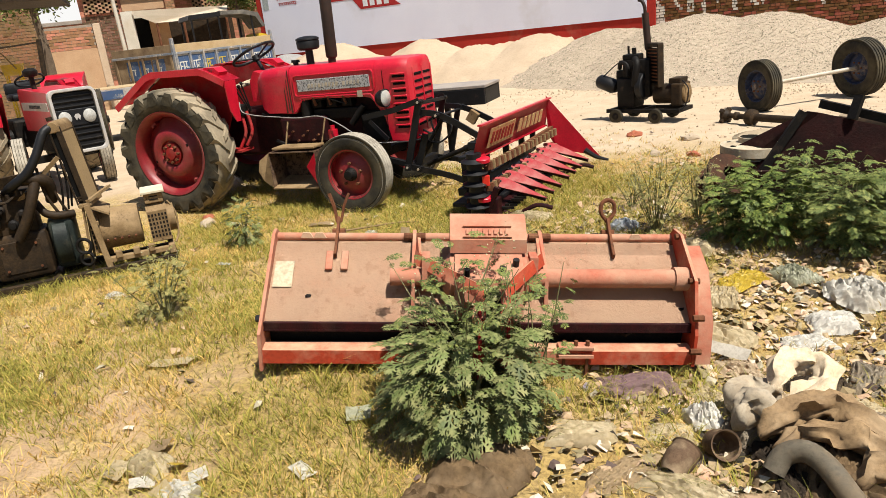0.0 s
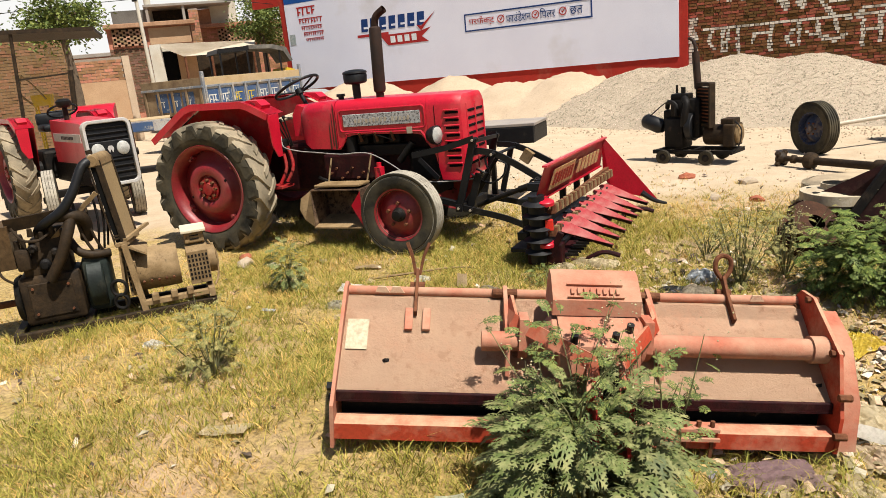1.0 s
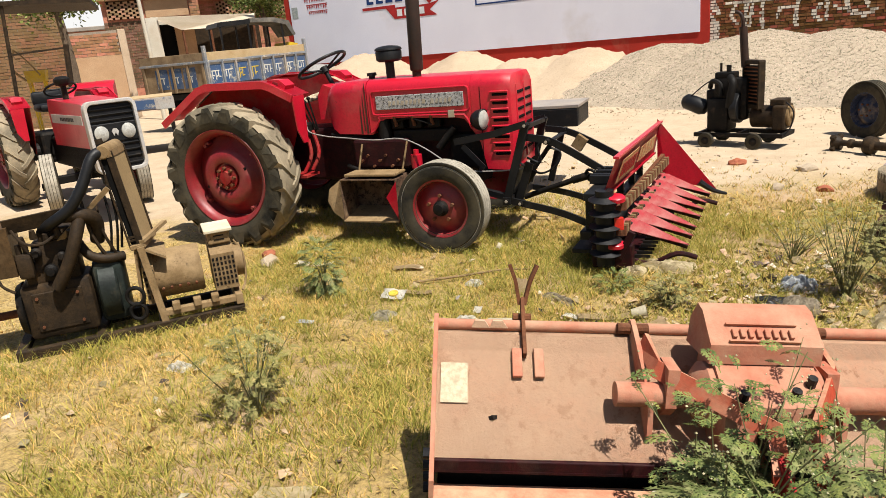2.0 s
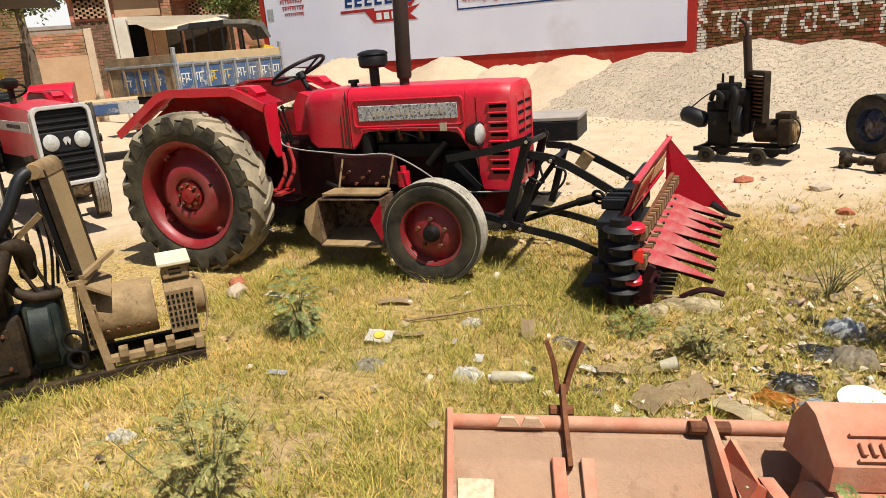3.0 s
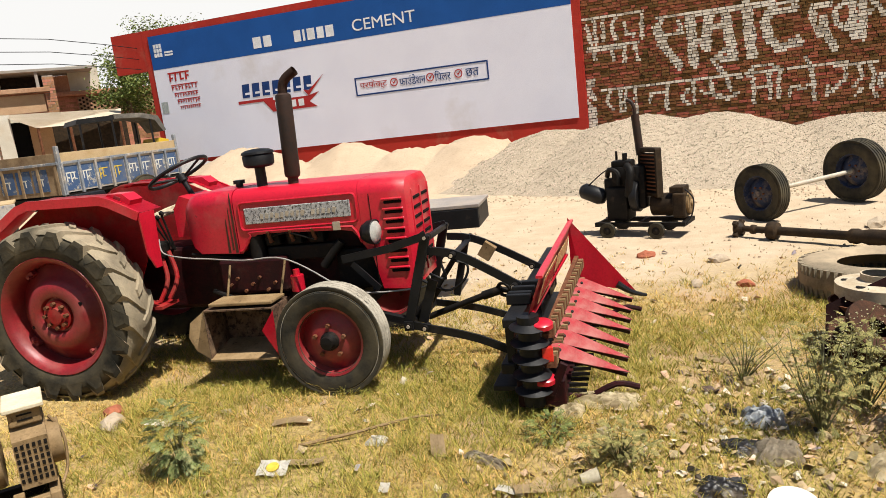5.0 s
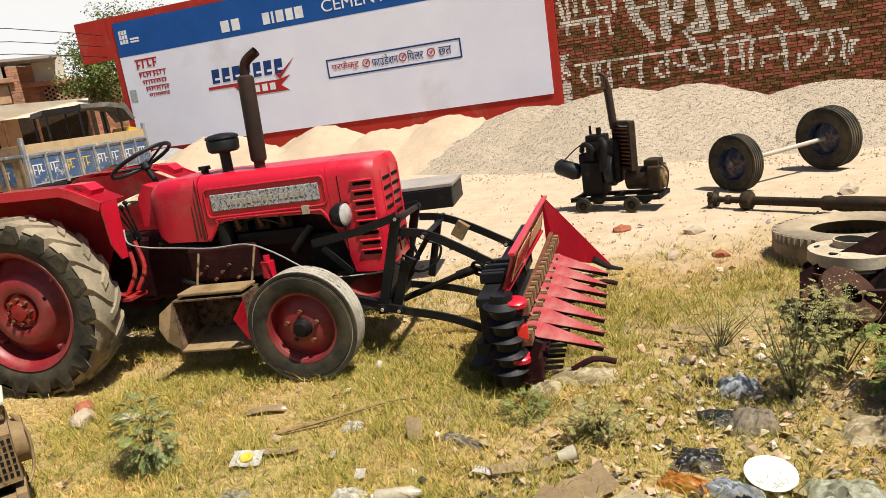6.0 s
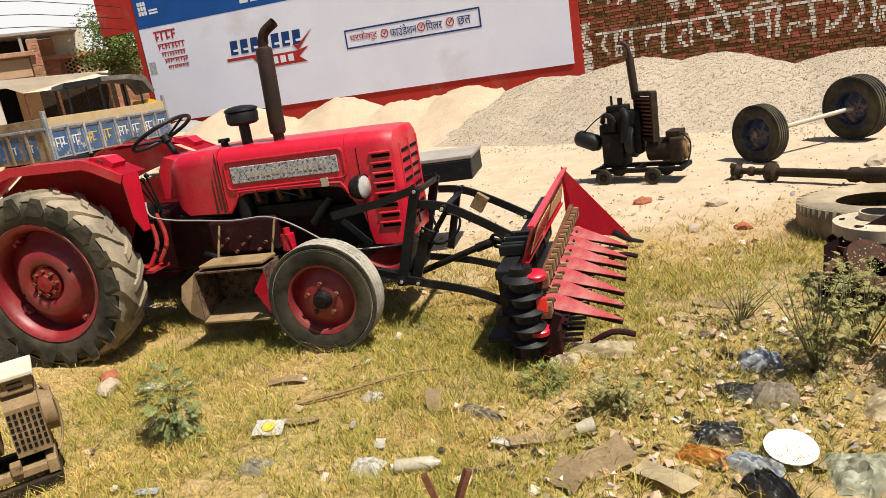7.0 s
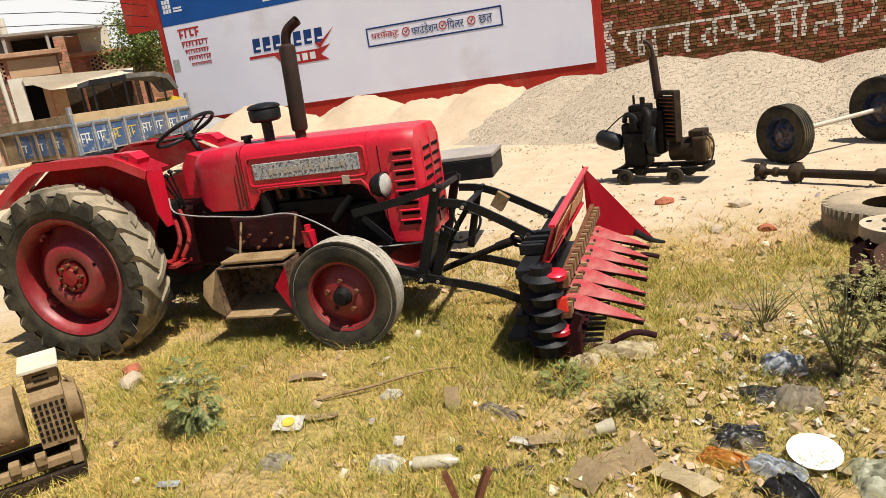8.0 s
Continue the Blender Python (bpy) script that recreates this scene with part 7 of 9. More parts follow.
TANBRICK = mat("tan_brick", (0.40, 0.25, 0.15), (0.30, 0.17, 0.095), rough=0.9, scale=3, bump=0.3, fine=14, island=True, vary=0.3)
h1 = far_building("house", -1.45, 1.62, 29.0, 3.86, 6.0, BRICK, "two-storey brick house with a pierced brick parapet", TANBRICK)
bm = B()
brick_face(bm, -1.45, 1.62, 0.8, 3.2, 29.0, bw=0.24, bh=0.08, gap=0.014, dep=0.012)
part("brickwork", bm, mat("brown_brick", (0.20, 0.12, 0.075), (0.13, 0.08, 0.05), rough=0.9, scale=3, bump=0.3, fine=14, island=True, vary=0.35), h1, kind="stuff")
jali(h1, -1.28, -0.12, 3.22, 3.85, 29.0)
bm = B()
box(bm, (0.74, 28.97, 3.51), (1.50, 0.05, 0.60), bevel=0.005)
part("plaster_panel", bm, PLASTER, h1, "ochre plastered parapet panel")
bm = B()
box(bm, (-0.60, 30.2, 4.32), (1.25, 0.14, 0.56), bevel=0.01)
part("terrace_wall", bm, mat("dark_cement", (0.15, 0.14, 0.125), (0.10, 0.09, 0.08), rough=0.9, scale=2, bump=0.3), h1, "dark cement terrace wall")
bm = B()
box(bm, (1.60, 30.9, 4.70), (3.3, 2.0, 0.10), bevel=0.01)
part("terrace_canopy", bm, CONC, h1, "grey concrete canopy over the terrace")
# Brown sheet in place of the shaded room behind the terrace.
bm = B()
box(bm, (0.85, 31.6, 4.32), (1.7, 0.10, 0.66))
part("room_shade", bm, BROWN, h1, "brown sheet standing for the shade under the canopy")
for x in (0.06, 1.40):
    bm = B()
    box(bm, (x, 30.0, 4.34), (0.10, 0.10, 0.62))
    part("terrace_post", bm, CONC, h1)
bm = B()
box(bm, (1.70, 29.1, 2.15), (0.34, 0.4, 4.5), bevel=0.01)
pier = part("brick_pier", bm, mat("mortar", (0.35, 0.29, 0.23), rough=0.95, bump=0.2), h1)
bm = B()
brick_face(bm, 1.53, 1.87, 0.8, 4.36, 28.9, bw=0.24, bh=0.08, gap=0.014, dep=0.012)
part("brickwork", bm, BRICK, pier, kind="stuff")
bm = B()
cyl(bm, (0.12, 31.5, 4.0), (0.12, 31.5, 5.45), 0.13, n=18)
part("roof_tank", bm, WHITEWASH, h1, "white rooftop water tank", smooth=True)
h2 = far_building("house", 1.95, 5.6, 31.0, 3.80, 5.0, BRICK, "brick house with a pierced screen along its front", BRICK)
bm = B()
brick_face(bm, 1.95, 5.6, 2.0, 3.04, 31.0, bw=0.24, bh=0.08, gap=0.014, dep=0.012)
brick_face(bm, 1.95, 2.60, 3.04, 3.80, 31.0, bw=0.24, bh=0.08, gap=0.014, dep=0.012)
part("brickwork", bm, BRICK, h2, kind="stuff")
bm = B()
box(bm, (2.20, 31.3, 4.25), (0.50, 0.6, 0.62), bevel=0.01)
part("brick_pier", bm, BRICK, h2)
jali(h2, 2.62, 5.5, 3.06, 3.74, 31.0)
bm = B()
box(bm, (2.98, 32.6, 4.42), (1.05, 3.0, 0.95))
part("white_room", bm, WHITEWASH, h2, "whitewashed upper room")
h3 = far_building("house", -9.0, -1.7, 33.0, 3.1, 6.0, BRICK, "low brick house behind the trees")
bm = B()
brick_face(bm, -9.0, -1.7, 1.0, 3.05, 33.0, bw=0.24, bh=0.08, gap=0.014, dep=0.012)
part("brickwork", bm, BRICK, h3, kind="stuff")
shop = thing("shop", FAR, "small whitewashed shop with a sheet awning and dark doorway", "shop")
bm = B()
box(bm, (0.16, 26.6, 1.45), (0.38, 2.6, 3.1))
box(bm, (1.9, 27.9, 1.45), (3.2, 0.3, 3.1))
part("wall_block", bm, WHITEWASH, shop)
bm = B()
box(bm, (1.10, 25.45, 1.30), (0.60, 0.25, 2.75))
part("front_pier", bm, PLASTER, shop, "ochre front pier")
# solid near-black sheet in place of the unlit doorway
bm = B()
box(bm, (0.57, 25.6, 1.4), (0.46, 0.1, 2.75))
part("doorway", bm, SLOT, shop, "near-black sheet for the shade in the doorway")
# Brown sheet painting the shade of the shop's interior.
bm = B()
box(bm, (2.5, 26.4, 1.4), (2.2, 0.1, 2.75))
part("inner_shade", bm, BROWN, shop, "brown sheet standing for the shade inside the shop front")
bm = B()
v = [bm.verts.new(p) for p in ((0.10, 25.7, 3.04), (3.5, 26.2, 2.95), (3.3, 24.8, 2.66), (1.84, 24.0, 2.50), (0.96, 24.0, 2.51))]
bm.faces.new(v)
bmesh.ops.solidify(bm, geom=bm.faces[:], thickness=0.04)
part("awning", bm, SHEETM, shop, "sun-bleached sheet awning")
for x, y, z in ((1.0, 24.05, 2.5), (1.82, 24.05, 2.5), (3.25, 24.85, 2.64)):
    bm = B()
    cyl(bm, (x, y, 0.0), (x, y, z), 0.04, n=8)
    part("awning_post", bm, RUST, shop)
lw = thing("boundary_wall", FAR, "short boundary wall of brick above ochre plaster", "wall")
bm = B()
box(bm, (-1.525, 23.15, 0.93), (1.40, 0.22, 2.02))
part("plaster_base", bm, PLASTER, lw)
bm = B()
box(bm, (-1.525, 23.16, 2.28), (1.37, 0.20, 0.68))
part("brick_core", bm, mat("mortar", (0.35, 0.29, 0.23), rough=0.95, bump=0.2), lw)
bm = B()
brick_face(bm, -2.2, -0.84, 1.95, 2.62, 23.06, dep=0.012)
part("brickwork", bm, BRICK, lw, kind="stuff")
bm = B()
box(bm, (-0.72, 23.15, 1.25), (0.20, 0.26, 2.76), bevel=0.01)
part("end_pier", bm, mat("pale_plaster", (0.56, 0.44, 0.32), (0.46, 0.34, 0.24), rough=0.9, scale=2, dust=0.2, bump=0.2), lw)

bw2 = thing("boundary_wall", FAR, "tall brown brick yard wall behind the open shed", "wall")
bm = B()
box(bm, (-5.8, 23.45, 1.60), (7.2, 0.22, 3.4))
part("brick_core", bm, mat("mortar", ()), bw2)
bm = B()
brick_face(bm, -9.4, -2.2, 0.0, 3.3, 23.34, dep=0.016, rnd=random.Random(5))
part("brickwork", bm, mat("brown_yard_brick", (0.24, 0.125, 0.062), (0.17, 0.09, 0.045), rough=0.95, scale=1.1, dust=0.35, dust_col=(0.27, 0.19, 0.10), bump=0.4, fine=20, island=True, vary=0.3), bw2, "uneven brown brick courses", kind="stuff")

shed = thing("open_shed", FAR, "open shed with a dark flat roof on rough posts", "shed")
bm = B()
box(bm, (-3.15, 15.0, 2.80), (4.8, 2.0, 0.07), (0, 1.5, 0))
part("roof", bm, BROWN, shed)
for x, y in ((-2.30, 14.05), (-4.8, 14.2)):
    bm = B()
    cyl(bm, (x, y, 0.0), (x + 0.20, y, 2.76), 0.035, 0.03, n=8)
    part("post", bm, BROWN, shed)
bm = B()
cyl(bm, (-1.46, 14.05, 0.0), (-1.28, 14.05, 2.05), 0.05, 0.045, n=8)
part("gate_post", bm, BROWN, shed, "short dark wooden post")
bm = B()
bar(bm, (-2.15, 14.05, 1.95), (-1.28, 14.05, 2.0), 0.03, 0.03)
part("rail", bm, BROWN, shed)
yel = thing("thresher", FAR @ pose(-2.12, 16.0, 0.08), "yellow farm machine with a tilted hopper", "machine")
YEL = mat("yellow_paint", (0.62, 0.42, 0.03), (0.50, 0.32, 0.03), rough=0.5, scale=6, dust=0.2, bump=0.05)
bm = B()
prism(bm, [(-0.15, 1.38), (0.16, 1.38), (0.20, 1.60), (-0.18, 1.60)], -0.2, 0.2)
bevel_all(bm, 0.02)
part("hopper", bm, YEL, yel)
bm = B()
for x in (-0.13, 0.13):
    for y in (-0.15, 0.15):
        box(bm, (x, y, 0.69), (0.035, 0.035, 1.4))
part("leg_frame", bm, YEL, yel)
bm = B()
tube(bm, [(-0.16, -0.2, 1.42), (-0.34, -0.22, 1.66), (-0.25, -0.22, 2.0)], 0.02, n=8)
tube(bm, [(0.1, -0.2, 1.5), (-0.08, -0.22, 1.80), (-0.25, -0.22, 2.0)], 0.015, n=8)
part("chute_stay", bm, TAN, yel)
pole = thing("power_pole", FAR, "leaning pale concrete power pole", "pole")
bm = B()
cyl(bm, (0.0, 21.2, 0.0), (-0.09, 21.2, 4.75), 0.062, 0.045, n=10)
part("shaft", bm, WHITEWASH, pole, smooth=True)
for z, s in ((4.0, 1), (4.3, 1), (4.62, 1)):
    bm = B()
    cyl(bm, (-0.11, 21.2, z - 0.06), (-0.11, 21.2, z + 0.06), 0.075, n=8)
    part("insulator", bm, GREASE_SHADE, pole)
    bm = B()
    tube(bm, [(-18, 24, z - 0.6), (-9, 22.5, z - 0.45), (-0.1, 21.2, z), (6, 26, z - 0.1), (13, 31, z + 0.2)], 0.010, n=5)
    part("wire", bm, BLACK, pole)
pole2 = thing("power_pole", FAR, "thin dark far power pole with crossbars", "pole")
bm = B()
cyl(bm, (-6.2, 34, 0.0), (-6.35, 34, 8.0), 0.10, 0.07, n=8)
box(bm, (-6.3, 34, 7.4), (0.9, 0.06, 0.06))
box(bm, (-6.3, 34, 7.0), (0.7, 0.06, 0.06))
part("shaft", bm, CONC, pole2)
rick = thing("auto_rickshaw", FAR @ pose(2.72, 21.9, 0.08, 0, 0, 8) @ Matrix.Scale(1.26, 4), "three-wheeled rickshaw with a black and grey canopy", "rickshaw")
bm = B()
prism(bm, [(-0.84, 1.83), (-0.80, 1.93), (-0.1, 1.955), (-0.1, 1.86)], -0.6, 0.6)
bevel_all(bm, 0.02)
part("front_canopy", bm, BLACK, rick, "black front canopy")
bm = B()
prism(bm, [(-0.1, 1.88), (-0.1, 1.97), (0.45, 1.95), (0.78, 1.86), (0.90, 1.55), (0.84, 1.53), (0.70, 1.78), (0.4, 1.86)], -0.62, 0.62)
bevel_all(bm, 0.02)
part("rear_canopy", bm, mat("grey_canvas", (0.13, 0.12, 0.105), (0.08, 0.075, 0.068), rough=0.85, scale=4, dust=0.3, dust_col=(0.30, 0.27, 0.22), bump=0.2), rick, "dusty grey canvas rear canopy")
bm = B()
prism(bm, [(-0.85, 0.3), (0.5, 0.3), (0.5, 0.55), (-0.3, 0.55), (-0.6, 1.0), (-0.85, 0.9)], -0.6, 0.6)
bevel_all(bm, 0.03)
part("body", bm, mat("pale_green_body", (0.30, 0.30, 0.22), (0.2, 0.2, 0.15), rough=0.5, scale=5, bump=0.05), rick)
bm = B()
prism(bm, [(0.45, 0.3), (0.90, 0.3), (0.92, 1.35), (0.74, 1.40), (0.5, 0.9)], -0.6, 0.6)
bevel_all(bm, 0.03)
part("tail", bm, YEL, rick)
bm = B()
box(bm, (0.1, 0, 0.95), (0.5, 1.0, 0.5), bevel=0.05)
part("bench", bm, BLACK, rick, "black padded bench")
for x in (-0.78, -0.15, 0.62):
    for y in (-0.58, 0.58):
        bm = B()
        cyl(bm, (x, y, 0.5), (x * 0.98, y, 1.86), 0.022, n=6)
        part("canopy_post", bm, BLACK, rick)
for x, y in ((-0.6, -0.5), (-0.6, 0.5), (0.7, 0)):
    bm = B()
    lathe(bm, [(0.10, -0.06), (0.24, -0.06), (0.26, 0), (0.24, 0.06), (0.10, 0.06)], 18, (x, y, 0.25), (0, 1, 0), closed=True)
    part("wheel", bm, TYRE, rick)
LEAF_FAR = mat("tree_leaf", (0.17, 0.205, 0.05), (0.09, 0.125, 0.028), rough=0.6, scale=4, bump=0.0, island=True, vary=0.4)
BARK = mat("bark", (0.16, 0.12, 0.08), (0.10, 0.07, 0.05), rough=0.95, scale=10, bump=0.5)


def tree(m, h, r, n, seed, label, low=0.35):
    """A tapered trunk with limbs and clumps of small leaves."""
    t = thing("tree", m, label, "tree")
    rnd = random.Random(seed)
    bm = B()
    tube(bm, [(0, 0, -0.2), (0.1, 0.05, h * 0.3), (0.0, 0.1, h * 0.62)], (0.14, 0.07), n=8)
    tips = []
    for k in range(9):
        a, e = rnd.uniform(0, 6.28), rnd.uniform(0.3, 1.2)
        b = Vector((0.05, 0.07, h * rnd.uniform(low, 0.62)))
        tip = b + Vector((math.cos(a) * math.cos(e), math.sin(a) * math.cos(e), math.sin(e))) * r * rnd.uniform(0.6, 1.1)
        tube(bm, [b, (b + tip) / 2 + Vector((0, 0, 0.1)), tip], (0.05, 0.015), n=6)
        tips += [tip, (b + tip) / 2, b + (tip - b) * 0.75]
    part("trunk", bm, BARK, t, smooth=True)
    verts, faces = [], []
    for k in range(n):
        c = rnd.choice(tips) + Vector((rnd.gauss(0, 0.22 * r), rnd.gauss(0, 0.22 * r), rnd.gauss(0, 0.18 * r)))
        d = Vector((rnd.gauss(0, 1), rnd.gauss(0, 1), rnd.gauss(-0.3, 0.6))).normalized()
        s = d.orthogonal().normalized()
        s.rotate(Matrix.Rotation(rnd.uniform(0, 6.28), 3, d))
        ln, wd = rnd.uniform(0.08, 0.15), rnd.uniform(0.018, 0.032)
        i = len(verts)
        verts += [c, c + d * ln * 0.5 + s * wd, c + d * ln, c + d * ln * 0.5 - s * wd]
        faces.append((i, i + 1, i + 2, i + 3))
    me = bpy.data.meshes.new("crown")
    me.from_pydata(verts, [], faces)
    me.materials.append(LEAF_FAR)
    ob = new("crown", me)
    ob.parent = t
    tagged(ob, kind="stuff")
    return t


tree(FAR @ pose(3.9, 27.6, 0.05), 6.6, 1.25, 7000, 4, "leafy green tree beside the houses")
tree(FAR @ pose(-1.85, 19.0, 0.05), 5.3, 1.0, 4200, 7, "spreading leafy tree behind the open shed", low=0.54)
tree(FAR @ pose(-4.6, 20.0, 0.05), 6.0, 1.5, 7500, 11, "dense green tree behind the open shed", low=0.45)
tree(pose(-16.2, 24.5, 0.05), 5.9, 1.6, 9000, 15, "green tree behind the painted wall")
tree(pose(-19.2, 27.5, 0.05), 8.9, 1.5, 7000, 19, "tree top rising behind the painted wall")

# glowing sheet added as the bright haze over the far horizon
bm = B()
ring = [bm.verts.new((-140 * math.sin(radians(a)), 140 * math.cos(radians(a)), -3)) for a in range(-30, 111, 10)]
ring2 = [bm.verts.new((v_.co.x, v_.co.y, 46)) for v_ in ring]
for a, b2, c, d in zip(ring, ring[1:], ring2[1:], ring2):
    bm.faces.new((a, b2, c, d))
hz = bpy.data.materials.new("sky_haze")
hz.use_nodes = True
em = hz.node_tree.nodes.new("ShaderNodeEmission")
em.inputs[0].default_value, em.inputs[1].default_value = (1.0, 0.99, 0.97, 1), 0.62
hz.node_tree.links.new(em.outputs[0], hz.node_tree.nodes["Material Output"].inputs[0])
tagged(part("backdrop", bm, hz), "glowing white sheet standing for the hazy far sky", "backdrop", kind="structure")

# ---- brick wall with painted letters ----
bwall = thing("wall_east", pose(0, WY + 0.06, 0), "old dark brick wall with large white painted letters", "wall", kind="structure")
bm = B()
box(bm, (6.2, 0.16, 2.6), (17.1, 0.2, 6.4))
part("mortar_body", bm, mat("dark_mortar", (0.21, 0.14, 0.09), (0.11, 0.075, 0.05), rough=0.95, scale=3, bump=0.3), bwall)
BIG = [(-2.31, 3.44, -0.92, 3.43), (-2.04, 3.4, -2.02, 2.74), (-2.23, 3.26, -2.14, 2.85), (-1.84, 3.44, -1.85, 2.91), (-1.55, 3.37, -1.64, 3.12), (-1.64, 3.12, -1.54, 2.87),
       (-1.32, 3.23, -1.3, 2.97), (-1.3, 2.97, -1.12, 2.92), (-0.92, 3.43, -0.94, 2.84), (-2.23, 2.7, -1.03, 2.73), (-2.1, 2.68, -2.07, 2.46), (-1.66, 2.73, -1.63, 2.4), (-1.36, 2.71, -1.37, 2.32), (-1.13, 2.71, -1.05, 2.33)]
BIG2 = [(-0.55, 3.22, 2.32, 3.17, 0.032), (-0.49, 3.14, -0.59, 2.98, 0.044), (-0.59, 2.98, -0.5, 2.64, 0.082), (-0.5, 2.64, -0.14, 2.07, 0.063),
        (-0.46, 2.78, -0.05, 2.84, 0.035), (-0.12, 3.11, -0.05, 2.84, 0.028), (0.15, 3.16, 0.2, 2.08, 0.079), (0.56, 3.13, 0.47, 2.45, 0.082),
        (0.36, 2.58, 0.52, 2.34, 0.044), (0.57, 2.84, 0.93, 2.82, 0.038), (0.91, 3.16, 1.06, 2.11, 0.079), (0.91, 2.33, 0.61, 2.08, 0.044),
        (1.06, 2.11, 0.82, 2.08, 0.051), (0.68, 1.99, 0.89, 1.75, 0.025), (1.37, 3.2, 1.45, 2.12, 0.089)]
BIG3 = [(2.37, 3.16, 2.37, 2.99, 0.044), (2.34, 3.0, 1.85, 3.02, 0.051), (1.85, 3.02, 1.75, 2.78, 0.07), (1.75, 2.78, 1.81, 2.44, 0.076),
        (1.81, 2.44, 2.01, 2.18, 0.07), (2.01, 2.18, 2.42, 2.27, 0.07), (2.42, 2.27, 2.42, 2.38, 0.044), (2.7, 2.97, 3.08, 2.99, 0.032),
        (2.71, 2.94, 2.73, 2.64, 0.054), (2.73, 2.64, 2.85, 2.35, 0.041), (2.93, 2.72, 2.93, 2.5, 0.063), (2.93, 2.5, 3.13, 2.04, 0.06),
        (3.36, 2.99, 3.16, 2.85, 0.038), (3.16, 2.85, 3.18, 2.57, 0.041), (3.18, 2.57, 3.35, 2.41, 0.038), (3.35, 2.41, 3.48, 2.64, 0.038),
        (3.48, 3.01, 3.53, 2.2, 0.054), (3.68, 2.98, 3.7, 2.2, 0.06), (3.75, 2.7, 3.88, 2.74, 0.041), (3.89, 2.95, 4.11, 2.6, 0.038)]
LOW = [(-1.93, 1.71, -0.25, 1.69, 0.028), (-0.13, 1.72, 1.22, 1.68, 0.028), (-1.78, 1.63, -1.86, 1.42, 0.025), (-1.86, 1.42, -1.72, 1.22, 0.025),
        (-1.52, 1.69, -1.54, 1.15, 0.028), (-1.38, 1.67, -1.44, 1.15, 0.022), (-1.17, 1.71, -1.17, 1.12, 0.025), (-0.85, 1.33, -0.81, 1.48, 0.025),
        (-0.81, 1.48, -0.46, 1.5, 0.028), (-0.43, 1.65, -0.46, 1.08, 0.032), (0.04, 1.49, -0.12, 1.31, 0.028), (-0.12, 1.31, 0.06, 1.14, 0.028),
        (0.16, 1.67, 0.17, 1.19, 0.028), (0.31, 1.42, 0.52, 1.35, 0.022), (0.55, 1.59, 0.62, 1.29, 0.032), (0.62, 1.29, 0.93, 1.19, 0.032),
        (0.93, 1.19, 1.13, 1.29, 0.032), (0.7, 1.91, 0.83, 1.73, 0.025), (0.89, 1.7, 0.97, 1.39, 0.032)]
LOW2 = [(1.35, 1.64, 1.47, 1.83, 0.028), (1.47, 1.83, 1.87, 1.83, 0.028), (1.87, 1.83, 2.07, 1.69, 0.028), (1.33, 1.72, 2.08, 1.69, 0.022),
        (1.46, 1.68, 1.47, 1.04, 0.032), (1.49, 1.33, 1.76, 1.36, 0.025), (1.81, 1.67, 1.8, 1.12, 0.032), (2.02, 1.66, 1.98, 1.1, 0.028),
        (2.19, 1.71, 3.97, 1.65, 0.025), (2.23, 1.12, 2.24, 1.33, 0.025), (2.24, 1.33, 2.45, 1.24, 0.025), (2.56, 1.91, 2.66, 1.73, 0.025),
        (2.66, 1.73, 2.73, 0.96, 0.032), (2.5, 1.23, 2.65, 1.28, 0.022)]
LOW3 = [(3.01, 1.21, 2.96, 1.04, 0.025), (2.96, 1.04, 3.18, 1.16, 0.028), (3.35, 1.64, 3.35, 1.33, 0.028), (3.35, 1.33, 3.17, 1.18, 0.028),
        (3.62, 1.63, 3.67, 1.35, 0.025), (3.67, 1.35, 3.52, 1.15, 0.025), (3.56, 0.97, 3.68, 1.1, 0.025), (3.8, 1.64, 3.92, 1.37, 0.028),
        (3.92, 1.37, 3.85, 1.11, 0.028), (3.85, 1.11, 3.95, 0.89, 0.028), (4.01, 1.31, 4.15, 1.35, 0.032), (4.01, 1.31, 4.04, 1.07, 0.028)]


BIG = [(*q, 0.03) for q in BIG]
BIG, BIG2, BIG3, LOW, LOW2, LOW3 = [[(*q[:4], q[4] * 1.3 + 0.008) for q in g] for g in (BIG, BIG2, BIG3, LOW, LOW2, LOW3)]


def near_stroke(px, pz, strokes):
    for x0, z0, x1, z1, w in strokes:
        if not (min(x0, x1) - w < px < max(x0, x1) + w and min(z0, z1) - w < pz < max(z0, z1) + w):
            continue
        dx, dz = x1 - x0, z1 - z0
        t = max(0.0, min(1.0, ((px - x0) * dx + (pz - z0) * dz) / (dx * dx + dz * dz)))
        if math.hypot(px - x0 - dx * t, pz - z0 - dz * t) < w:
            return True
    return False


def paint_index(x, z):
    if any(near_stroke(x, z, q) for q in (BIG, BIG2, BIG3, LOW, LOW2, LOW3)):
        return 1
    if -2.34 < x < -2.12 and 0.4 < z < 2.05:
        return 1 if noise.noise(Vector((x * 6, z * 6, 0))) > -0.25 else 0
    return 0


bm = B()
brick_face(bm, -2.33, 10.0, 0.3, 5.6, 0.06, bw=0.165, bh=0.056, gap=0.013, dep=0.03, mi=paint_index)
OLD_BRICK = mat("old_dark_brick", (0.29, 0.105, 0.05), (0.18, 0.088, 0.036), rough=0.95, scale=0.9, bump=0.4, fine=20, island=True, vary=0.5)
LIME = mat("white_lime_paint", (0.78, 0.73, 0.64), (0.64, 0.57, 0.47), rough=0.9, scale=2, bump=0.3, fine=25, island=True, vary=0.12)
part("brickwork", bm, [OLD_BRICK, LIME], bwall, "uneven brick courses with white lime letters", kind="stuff")

